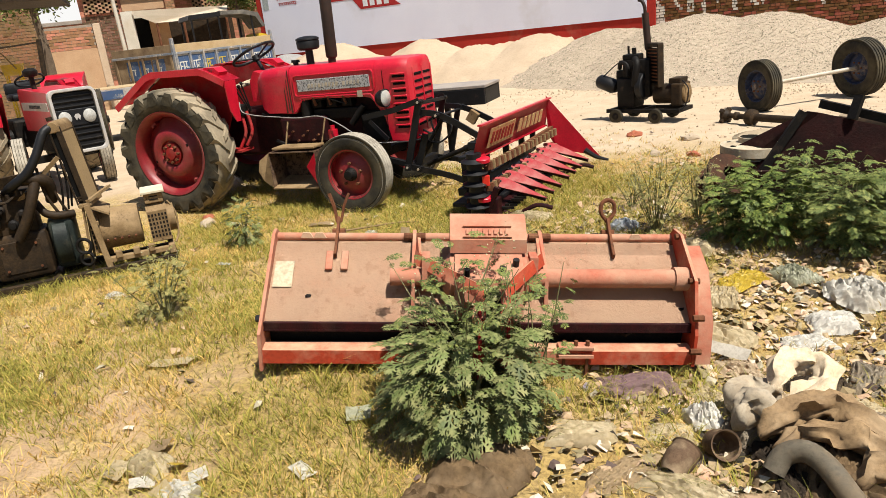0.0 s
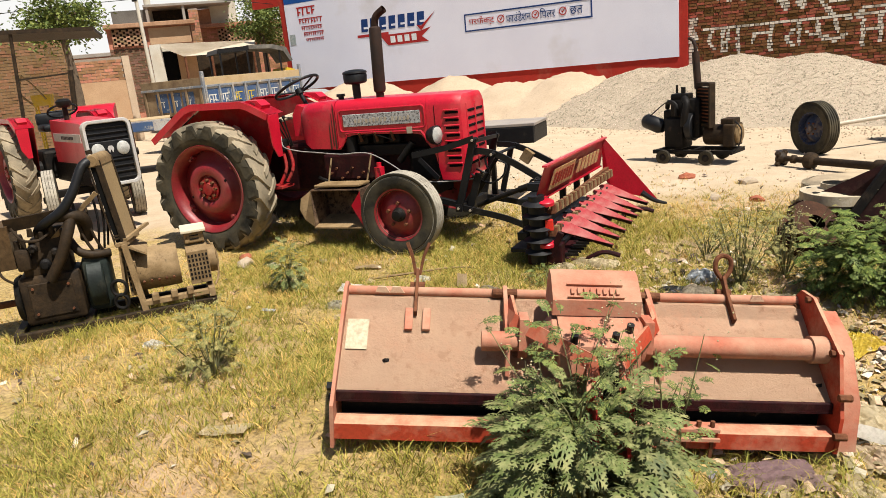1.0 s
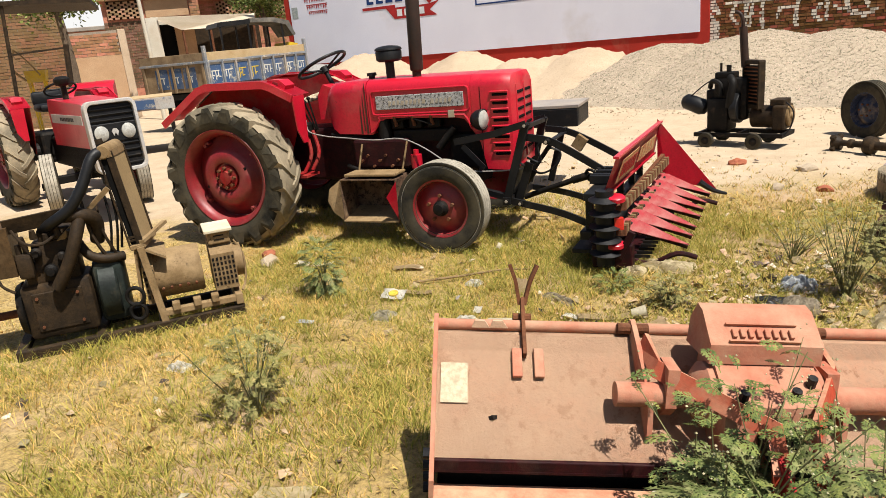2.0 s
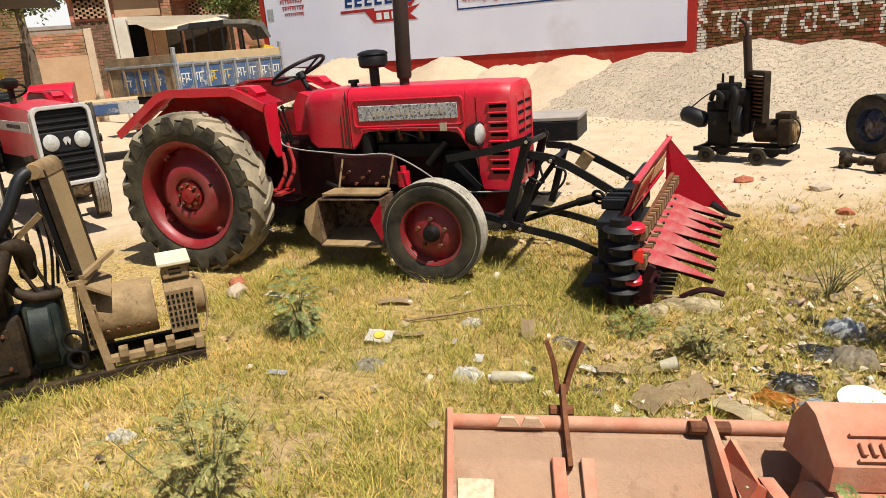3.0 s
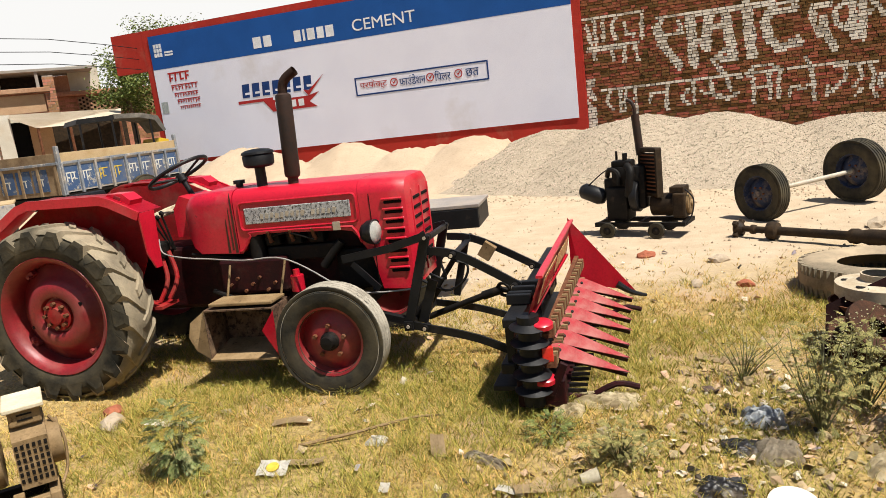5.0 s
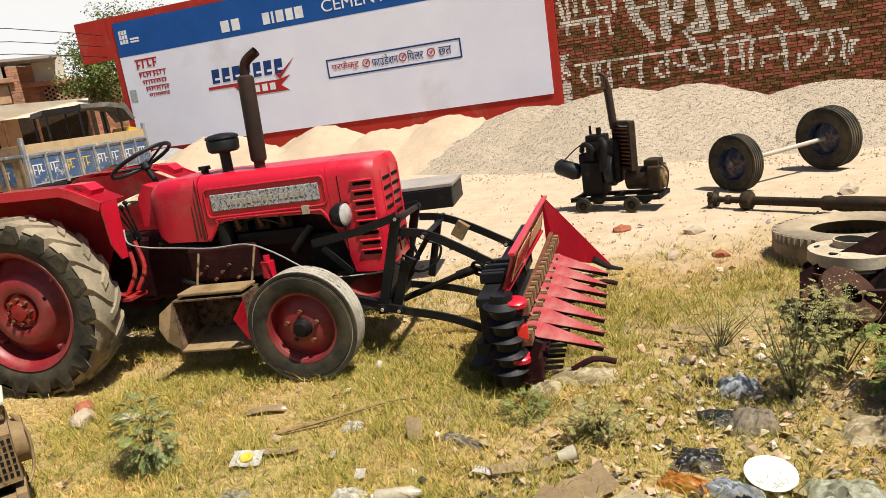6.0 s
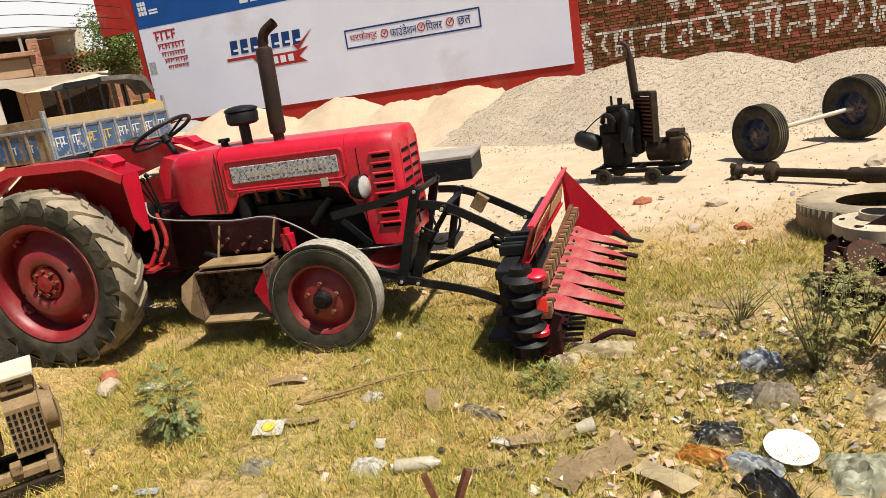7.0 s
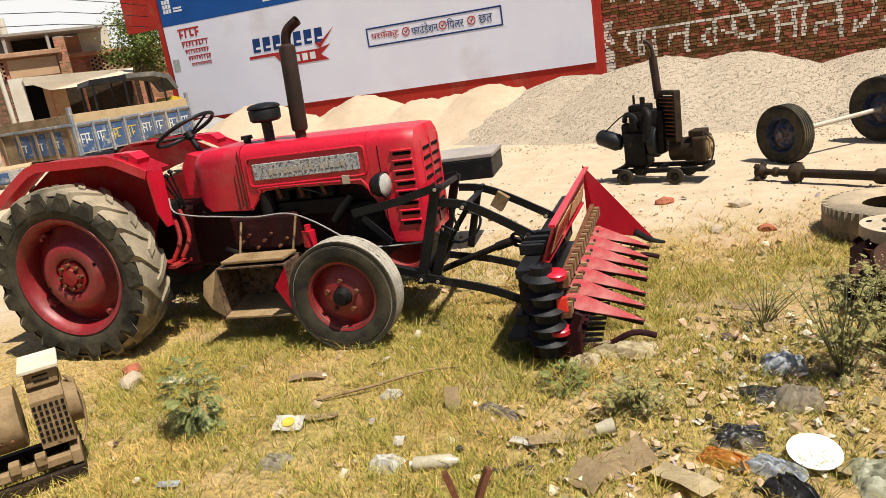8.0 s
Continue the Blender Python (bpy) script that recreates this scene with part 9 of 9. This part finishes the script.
flat_piece("card_sheet", -0.62, 5.32, 0.15, 0.13, CARD, "torn sheet of tan cardboard", yaw=-30, tilt=(25, 0), lift=0.05, seed=10)
flat_piece("plastic_sheet", -0.28, 5.36, 0.26, 0.10, CREAMBAG, "stiff cream plastic sleeve", yaw=-38, lift=0.04, seed=11)
plate = thing("foam_plate", pose(0.18, 5.58, land(0.18, 5.58) + 0.045, 12, 4, 0) @ Matrix.Scale(0.6, 4), "round white disposable plate on dry straw", "plate")
bm = B()
lathe(bm, [(0.0, 0.0), (0.11, 0.0), (0.15, 0.018), (0.16, 0.018), (0.16, 0.014), (0.11, -0.006), (0.0, -0.006)], 32, (0, 0, 0), (0, 0, 1))
part("dish", bm, FOAM, plate, smooth=True)
crumple("black_bag", -0.07, 5.72, 0.19, 0.14, 0.06, BLACKBAG, "crumpled black plastic bag", seed=12, fold=4)
crumple("packet", -0.14, 5.55, 0.20, 0.09, 0.05, ORANGEP, "torn orange and red snack packet", seed=13, yaw=-25)
crumple("packet", 0.04, 5.50, 0.20, 0.10, 0.06, BLUEP, "torn blue and white packet", seed=14, yaw=-35)
crumple("packet", 0.08, 5.34, 0.20, 0.14, 0.09, BLACKBAG, "open black wrapper on the ground", seed=15, yaw=-50)
crumple("green_bag", 0.42, 5.48, 0.26, 0.22, 0.10, GREENBAG, "crumpled pale green plastic bag", seed=16, fold=3.5)
crumple("black_bag", 0.06, 6.10, 0.24, 0.14, 0.05, BLACKBAG, "flattened dark plastic in straw", seed=17, fold=4)
crumple("grey_bag", 0.18, 6.05, 0.20, 0.16, 0.09, CLOTHG, "dusty grey plastic bag on straw", seed=18)
crumple("packet", 0.16, 6.42, 0.20, 0.16, 0.09, BLUEP, "pale blue and white packet", seed=19)
crumple("cream_bag", 0.66, 5.98, 0.30, 0.16, 0.10, CREAMBAG, "dusty cream plastic bag", seed=20)
flat_piece("board_scrap", 0.05, 7.25, 0.38, 0.12, CARD, "flat piece of pale board", yaw=-8, lift=0.02, seed=21)
crumple("cream_bag", -0.62, 6.55, 0.34, 0.16, 0.07, CREAMBAG, "yellowish plastic bag below the reaper", seed=22)
crumple("cream_bag", -0.80, 6.40, 0.16, 0.12, 0.07, CREAMBAG, "yellowish plastic scrap on grass", seed=23)
flat_piece("card_scrap", -2.36, 6.18, 0.24, 0.08, CARD, "dusty flattened card on grass", yaw=10, lift=0.02, seed=24)
crumple("paper_scrap", -1.75, 6.0, 0.10, 0.08, 0.04, PAPER, "crumpled white paper on grass", seed=25)
flat_piece("packet_scrap", -2.4, 5.05, 0.10, 0.05, BLUEP, "small silver and blue wrapper", yaw=20, lift=0.02, seed=26)
flat_piece("card_scrap", -3.15, 6.1, 0.30, 0.09, PAPER, "pale flattened card beside the rear wheel", yaw=12, lift=0.02, seed=27)
# under and beside the rotavator
crumple("mauve_cloth", 0.72, 4.17, 0.34, 0.17, 0.055, CLOTHP, "crumpled mauve cloth below the rotavator", "cloth", seed=31, fold=3.5, yaw=25)
crumple("brown_cloth", 0.36, 3.36, 0.32, 0.30, 0.12, CLOTHB, "crumpled brown rag at the foot of the weed", "cloth", seed=32, fold=3.2)
crumple("brown_cloth", 0.30, 3.12, 0.26, 0.22, 0.12, CLOTHB, "crumpled brown rag at the foot of the weed", "cloth", seed=33, fold=3.0)
crumple("white_bag", 0.62, 3.72, 0.24, 0.16, 0.05, CREAMBAG, "thin white plastic bag on grass", seed=34, yaw=10)
flat_piece("card_scrap", -1.32, 3.58, 0.22, 0.08, CREAMBAG, "flat pale scrap on bare soil", yaw=14, lift=0.02, seed=35)
crumple("cream_bag", -0.84, 2.99, 0.20, 0.13, 0.07, CREAMBAG, "dirty cream plastic heap on the soil", seed=36, fold=3.5)
for i, (x, y, sx, sy, m_, lab) in enumerate(((-0.94, 2.92, 0.10, 0.08, CREAMBAG, "torn cream plastic piece on the soil"), (-0.78, 2.90, 0.09, 0.06, PAPER, "torn white paper piece on the soil"), (-0.72, 3.02, 0.07, 0.05, YELLOW, "torn yellow wrapper on the soil"),
                                              (-0.60, 3.00, 0.09, 0.07, PAPER, "torn white paper piece on the soil"), (-0.88, 3.08, 0.11, 0.06, CARD, "torn brown card piece on the soil"), (-0.66, 2.88, 0.08, 0.07, CREAMBAG, "torn cream plastic piece on the soil"), (-0.52, 2.92, 0.06, 0.05, CLEAR, "cloudy plastic piece on the soil"))):
    flat_piece("plastic_scrap" if m_ in (CREAMBAG, CLEAR) else "paper_scrap", x, y, sx, sy, m_, lab, yaw=47 * i, tilt=(18 - 9 * i, 14 * (i % 3)), lift=0.03, seed=80 + i)
crumple("white_bag", -0.62, 2.92, 0.14, 0.10, 0.05, PAPER, "dirty white plastic heap on the soil", seed=37, fold=3.5)
crumple("paper_scrap", -2.60, 4.28, 0.13, 0.08, 0.04, PAPER, "crumpled white wrapper in grass", seed=38)
flat_piece("paper_scrap", -0.25, 3.16, 0.11, 0.06, PAPER, "white and brown wrapper", yaw=-20, lift=0.02, seed=39)
flat_piece("glass_shard", -0.22, 3.50, 0.10, 0.07, GREENBAG, "pale green plastic shard", yaw=30, lift=0.03, tilt=(20, 0), seed=40)
# rag and rubbish pile
for i, (x, y, sx, sy, h, m_, nm, lab) in enumerate((
        (1.32, 4.12, 0.30, 0.22, 0.13, CLOTHC, "cream_cloth", "twisted cream cloth on the rubbish heap"),
        (1.19, 3.92, 0.22, 0.18, 0.13, CLOTHG, "grey_cloth", "crumpled grey cloth on the rubbish heap"),
        (1.42, 3.84, 0.52, 0.30, 0.15, CLOTHB, "brown_cloth", "heavy brown cloth with deep folds"),
        (1.34, 3.74, 0.36, 0.22, 0.09, CLOTHD, "brown_cloth", "dark oily cloth under the heap"),
        (1.58, 3.70, 0.40, 0.30, 0.10, CLOTHB, "brown_cloth", "heavy brown cloth with deep folds"),
        (1.62, 4.02, 0.40, 0.30, 0.12, CLOTHG, "grey_cloth", "dusty grey sacking on the rubbish heap"),
        (1.52, 4.16, 0.30, 0.16, 0.13, CREAMBAG, "cream_bag", "thin cloudy plastic sheet over rags"),
        (1.82, 3.76, 0.46, 0.36, 0.12, CLOTHC, "cream_cloth", "dirty cream sacking on the rubbish heap"),
        (1.02, 3.98, 0.16, 0.13, 0.16, FOAM, "white_bag", "peaked white plastic bag among rags"),
        (1.03, 4.16, 0.20, 0.16, 0.07, CREAMBAG, "cream_bag", "thin cream plastic among rags"),
        (0.92, 3.86, 0.18, 0.12, 0.05, CREAMBAG, "cream_bag", "thin cream plastic among rags"),
        (1.40, 4.46, 0.26, 0.16, 0.09, CLOTHD, "brown_cloth", "dark torn cloth among litter"),
        (1.62, 4.58, 0.28, 0.18, 0.07, CLOTHG, "grey_cloth", "dark grey rag among litter"),
        (1.14, 4.46, 0.36, 0.16, 0.06, CLOTHC, "cream_cloth", "dirty cream rag among litter"),
        (1.02, 3.52, 0.30, 0.16, 0.09, CREAMBAG, "cream_bag", "torn cream plastic at the heap's edge"),
        (1.22, 3.50, 0.26, 0.18, 0.06, CARD, "crushed_carton", "crushed cardboard beside the rags"),
        (0.80, 3.54, 0.24, 0.14, 0.06, CARD, "crushed_carton", "crushed cardboard beside the rags"),
        (1.60, 3.50, 0.30, 0.20, 0.08, CLOTHC, "cream_cloth", "dirty cream rag among litter"),
        (1.62, 5.52, 0.36, 0.30, 0.20, PAPER, "white_bag", "large white plastic bag among weeds"),
        (1.92, 5.42, 0.36, 0.30, 0.18, PAPER, "white_bag", "large white plastic bag among weeds"),
        (1.48, 5.22, 0.24, 0.22, 0.14, FOAM, "white_bag", "crumpled white plastic bag"),
        (1.02, 5.62, 0.30, 0.18, 0.10, YELLOW, "yellow_bag", "yellow and white plastic bag"),
        (0.92, 5.38, 0.24, 0.20, 0.13, CREAMBAG, "white_bag", "round white plastic bundle"),
        (1.28, 5.72, 0.22, 0.18, 0.16, GREENBAG, "clear_bag", "cloudy plastic bag against the weeds"),
        (0.98, 4.86, 0.30, 0.30, 0.16, CREAMBAG, "cream_bag", "pale plastic sheet beside the rotavator"),
        (1.36, 5.0, 0.24, 0.16, 0.09, FOAM, "white_bag", "glossy white plastic scrap"),
        (1.84, 4.9, 0.24, 0.16, 0.08, BLUEP, "packet", "blue and white packet on litter"))):
    crumple(nm, x, y, sx, sy, h * (0.75 if "cloth" in nm else 0.55), m_, lab, "cloth" if "cloth" in nm else "litter", seed=50 + i, fold=3.6 + 0.7 * (i % 4), yaw=37 * i, n=44)
flat_piece("printed_strip", 1.02, 4.66, 0.22, 0.06, PAPER, "white strip with faint print", yaw=-15, tilt=(40, 0), lift=0.06, seed=70)
pipe = thing("bent_pipe", pose(1.36, 3.66, land(1.36, 3.66) + 0.03), "grey bent plastic pipe half buried in rags", "pipe")
bm = B()
tube(bm, [(-0.09, -0.01, 0.03), (-0.06, 0.02, 0.08), (0.0, 0.02, 0.105), (0.06, -0.02, 0.09), (0.12, -0.09, 0.05), (0.16, -0.14, 0.02)], 0.036, n=16, caps=False)
bmesh.ops.solidify(bm, geom=bm.faces[:], thickness=0.005)
part("hose", bm, mat("grey_pvc", (0.27, 0.23, 0.17), (0.20, 0.17, 0.125), rough=0.6, scale=9, dust=0.3, bump=0.1), pipe, smooth=True)


def cloth_roll(name, pts, r, material, label, seed):
    """A twisted roll of cloth with folds along it."""
    bm = B()
    tube(bm, pts, r, n=18, k=6)
    for v in bm.verts:
        q = v.co * 16 + Vector((seed * 3.1, 0, 0))
        v.co += Vector((noise.noise(q), noise.noise(q + Vector((5, 0, 0))), noise.noise(q + Vector((0, 7, 0))))) * r * 0.75
        q = v.co * 45
        v.co += Vector((noise.noise(q), noise.noise(q + Vector((5, 0, 0))), noise.noise(q + Vector((0, 7, 0))))) * r * 0.22
    bm.verts.ensure_lookup_table()
    rings = len(bm.verts) // 18
    for i in range(rings):
        ring = [bm.verts[i * 18 + q] for q in range(18)]
        c = sum((v.co for v in ring), Vector()) / 18
        e = min(i, rings - 1 - i) / (rings - 1) * 2
        for q, v in enumerate(ring):
            f = 1 + 0.24 * math.sin(q / 18 * 6.283 * 4 + i * 0.35 + seed) + 0.14 * math.sin(q / 18 * 6.283 * 7 - i * 0.6)
            v.co = c + (v.co - c) * f * (0.35 + 0.75 * min(1.0, e * 3)) * 1.1
    x, y = pts[0][0], pts[0][1]
    bmesh.ops.translate(bm, verts=bm.verts[:], vec=Vector((-x, -y, 0)))
    ob = part(name, bm, material, None)
    shade(ob.data, 80)
    ob.matrix_basis = pose(x, y, land(x, y))
    return tagged(ob, label, "cloth", group="litter")


cloth_roll("cream_cloth", [(1.26, 4.06, 0.14), (1.28, 4.16, 0.20), (1.37, 4.20, 0.21), (1.42, 4.12, 0.18), (1.36, 4.04, 0.13), (1.46, 4.03, 0.10)], 0.034, CLOTHC, "twisted ring of cream cloth on the heap", 1)
cloth_roll("grey_cloth", [(1.08, 4.06, 0.08), (1.18, 4.09, 0.10), (1.28, 4.10, 0.11)], 0.042, CLOTHG, "rolled grey cloth on the rubbish heap", 2)
cloth_roll("brown_cloth", [(1.22, 3.80, 0.09), (1.34, 3.90, 0.16), (1.48, 3.92, 0.17), (1.64, 3.86, 0.10)], 0.036, CLOTHB, "rolled brown cloth with deep folds", 3)
cloth_roll("brown_cloth", [(1.26, 3.76, 0.07), (1.40, 3.82, 0.13), (1.54, 3.80, 0.12), (1.66, 3.72, 0.06)], 0.030, CLOTHB, "rolled brown cloth with deep folds", 4)
cloth_roll("grey_cloth", [(1.14, 3.86, 0.07), (1.20, 3.93, 0.15), (1.27, 3.90, 0.11)], 0.040, CLOTHG, "bunched grey cloth on the heap", 5)
cloth_roll("brown_cloth", [(1.50, 3.66, 0.05), (1.62, 3.74, 0.11), (1.78, 3.72, 0.08)], 0.034, CLOTHB, "rolled brown cloth with deep folds", 6)
for i, (x, y, yaw, tip) in enumerate(((1.09, 3.77, 35, 62), (0.98, 3.62, 160, 75))):
    pot = thing("broken_pot", pose(x, y, land(x, y) + 0.05, tip, 0, yaw) @ Matrix.Scale(0.85, 4), "broken brown clay pot lying among rubbish", "pot", group="litter")
    bm = B()
    lathe(bm, [(0.035, -0.07), (0.055, -0.03), (0.062, 0.02), (0.058, 0.07), (0.064, 0.075), (0.056, 0.07), (0.054, 0.02), (0.047, -0.03), (0.0, -0.062)], 24, (0, 0, 0), (0, 0, 1))
    part("bowl", bm, mat("brown_clay", (0.13, 0.08, 0.048), (0.08, 0.05, 0.03), rough=0.9, scale=12, dust=0.3, bump=0.2), pot, smooth=True)


def scrap_field(name, n, seed, material, area, size, dens, label):
    """Scattered small torn pieces as one mesh."""
    rnd = random.Random(seed)
    verts, faces = [], []
    k = 0
    while k < n:
        x, y = rnd.uniform(area[0], area[1]), rnd.uniform(area[2], area[3])
        if rnd.random() > dens(x, y):
            continue
        k += 1
        s = size * rnd.uniform(0.3, 1.3)
        m = Matrix.LocRotScale((x, y, land(x, y) + rnd.uniform(0.002, 0.025)), Euler((rnd.gauss(0, 0.45), rnd.gauss(0, 0.45), rnd.uniform(0, 6.28))), (s, s * rnd.uniform(0.4, 1.0), s))
        i = len(verts)
        q = [(-0.5, -0.5, 0), (0.5, -0.45, rnd.uniform(-0.2, 0.3)), (0.55, 0.5, 0), (-0.45, 0.5, rnd.uniform(-0.2, 0.3)), (0, 0, rnd.uniform(0.05, 0.4)), (0.1, -0.55, 0.1)]
        verts += [m @ Vector(p) for p in q]
        faces += [(i, i + 5, i + 4), (i + 5, i + 1, i + 4), (i + 1, i + 2, i + 4), (i + 2, i + 3, i + 4), (i + 3, i, i + 4)]
    me = bpy.data.meshes.new(name)
    me.from_pydata(verts, [], faces)
    me.materials.append(material)
    return tagged(new(name, me), label, "litter", kind="stuff")


def trash_d(x, y):
    v = smoothstep(0.45, 1.0, x + 0.35 * patch(x, y, 1.1, 4)) * smoothstep(6.6, 5.6, y)
    v = max(v, 0.75 * math.exp(-((x - 0.1) ** 2 / 0.35 + (y - 6.2) ** 2 / 0.6)))
    v = max(v, 0.6 * math.exp(-((x + 0.6) ** 2 / 0.25 + (y - 5.5) ** 2 / 0.1)))
    return max(v, 0.022) * smoothstep(3.4, 2.2, x + 0.6 * patch(x, y, 2.0, 19)) * smoothstep(2.0, 3.3, y + 0.6 * patch(x, y, 2.0, 23)) * smoothstep(10.8, 9.6, y)


AR = (-3.4, 3.4, 2.0, 10.8)
for i, (nm, cnt, m_, sz, lab) in enumerate((
        ("tan_scrap", 4200, mat("tan_scrap", (0.44, 0.33, 0.20), (0.32, 0.23, 0.13), rough=0.85, scale=6, bump=0.1, island=True, vary=0.45), 0.042, "scattered tan paper, husk and cloth scraps"),
        ("pale_scrap", 1300, mat("pale_scrap", (0.60, 0.53, 0.42), (0.50, 0.42, 0.30), rough=0.6, scale=6, bump=0.1, island=True, vary=0.3), 0.040, "scattered pale paper and plastic scraps"),
        ("dark_scrap", 900, mat("dark_scrap", (0.10, 0.075, 0.055), (0.06, 0.045, 0.035), rough=0.8, scale=6, bump=0.1, island=True, vary=0.5), 0.042, "scattered dark rotten cloth and plastic scraps"),
        ("bright_scrap", 150, mat("bright_scrap", (0.55, 0.30, 0.06), (0.25, 0.30, 0.45), rough=0.5, scale=3, bump=0.0, island=True, vary=0.4), 0.045, "scattered bright wrapper scraps"))):
    scrap_field(nm, cnt, 100 + i, m_, AR, sz, trash_d, lab)


def pebbles(name, n, seed, area, smin, smax, material, label, dens):
    rnd = random.Random(seed)
    verts, faces = [], []
    k = 0
    while k < n:
        x, y = rnd.uniform(area[0], area[1]), rnd.uniform(area[2], area[3])
        if rnd.random() > dens(x, y):
            continue
        k += 1
        s = rnd.uniform(smin, smax)
        m = Matrix.LocRotScale((x, y, land(x, y) + s * 0.2), Euler((rnd.uniform(0, 6), rnd.uniform(0, 6), rnd.uniform(0, 6))), (s, s * 0.8, s * 0.6))
        i = len(verts)
        verts += [m @ Vector(p) * 1.0 for p in ((1, 0, 0), (-1, 0.1, 0), (0, 1, 0.1), (0.1, -1, 0), (0, 0.1, 1), (0.1, 0, -1))]
        faces += [(i, i + 2, i + 4), (i + 2, i + 1, i + 4), (i + 1, i + 3, i + 4), (i + 3, i, i + 4), (i + 2, i, i + 5), (i + 1, i + 2, i + 5), (i + 3, i + 1, i + 5), (i, i + 3, i + 5)]
    me = bpy.data.meshes.new(name)
    me.from_pydata(verts, [], faces)
    me.materials.append(material)
    return tagged(new(name, me), label, "stones", kind="stuff")


PEB = mat("pebble", (0.48, 0.38, 0.265), (0.40, 0.31, 0.215), rough=0.9, scale=5, bump=0.1, island=True, vary=0.35)
pebbles("yard_pebbles", 1500, 5, (-6, 4.5, 7.5, 15), 0.005, 0.022, PEB, "small stones and clods over the dusty yard", lambda x, y: 0.25 + 0.75 * max(0, patch(x, y, 0.9, 31)))
pebbles("gravel_fringe", 3500, 6, (-4, 6, 13.2, 16.5), 0.008, 0.028, PEB, "loose gravel at the foot of the heap", lambda x, y: smoothstep(13.0, 15.5, y + 0.3 * x))


def rock(name, x, y, s, material, label, category, seed):
    rnd = random.Random(seed)
    bm = B()
    bmesh.ops.create_icosphere(bm, subdivisions=2, radius=1.0)
    for v in bm.verts:
        v.co *= 1 + 0.35 * noise.noise(v.co * 1.3 + Vector((seed, 0, 0)))
        v.co = Vector((v.co.x * s[0], v.co.y * s[1], max(v.co.z, -0.5) * s[2]))
    ob = part(name, bm, material)
    ob.matrix_basis = pose(x, y, land(x, y) + s[2] * 0.35, 0, 0, rnd.uniform(0, 180))
    return tagged(ob, label, category, group="stones")


rock("broken_brick", -0.56, 10.1, (0.10, 0.06, 0.05), BRICKBIT, "broken red brick on pale dust", "brick", 1)
rock("broken_brick", 0.28, 8.95, (0.07, 0.05, 0.045), BRICKBIT, "broken red brick on pale dust", "brick", 2)
rock("stone", 0.12, 9.85, (0.11, 0.07, 0.05), STONE, "rough tan stone on the dust", "stone", 3)
rock("stone", -0.10, 8.95, (0.06, 0.05, 0.05), STONE, "rough tan stone on the dust", "stone", 4)
rock("stone", -3.55, 6.05, (0.10, 0.07, 0.05), STONE, "stone chock before the rear wheel", "stone", 5)
rock("brick_chock", -3.66, 6.18, (0.09, 0.06, 0.05), BRICKBIT, "brick wedged at the rear wheel", "brick", 6)
rock("stone", 1.75, 11.3, (0.14, 0.09, 0.07), STONE, "rough tan stone on the dust", "stone", 7)
stick = thing("stick", pose(-1.9, 6.05, land(-1.9, 6.05) + 0.02, 0, 0, 32), "bent dry stick lying on grass", "stick")
bm = B()
tube(bm, [(-0.30, 0.0, 0.0), (0.0, -0.02, 0.015), (0.32, 0.03, 0.01), (0.50, 0.0, 0.0)], (0.010, 0.006), n=6)
part("branch", bm, TAN, stick)
stick2 = thing("stick", pose(-2.05, 3.10, land(-2.05, 3.1) + 0.012, 0, 0, 8), "short dry stick on bare soil", "stick")
bm = B()
tube(bm, [(-0.14, 0, 0), (0, 0.01, 0.004), (0.12, 0, 0)], (0.009, 0.006), n=6)
part("branch", bm, TAN, stick2)
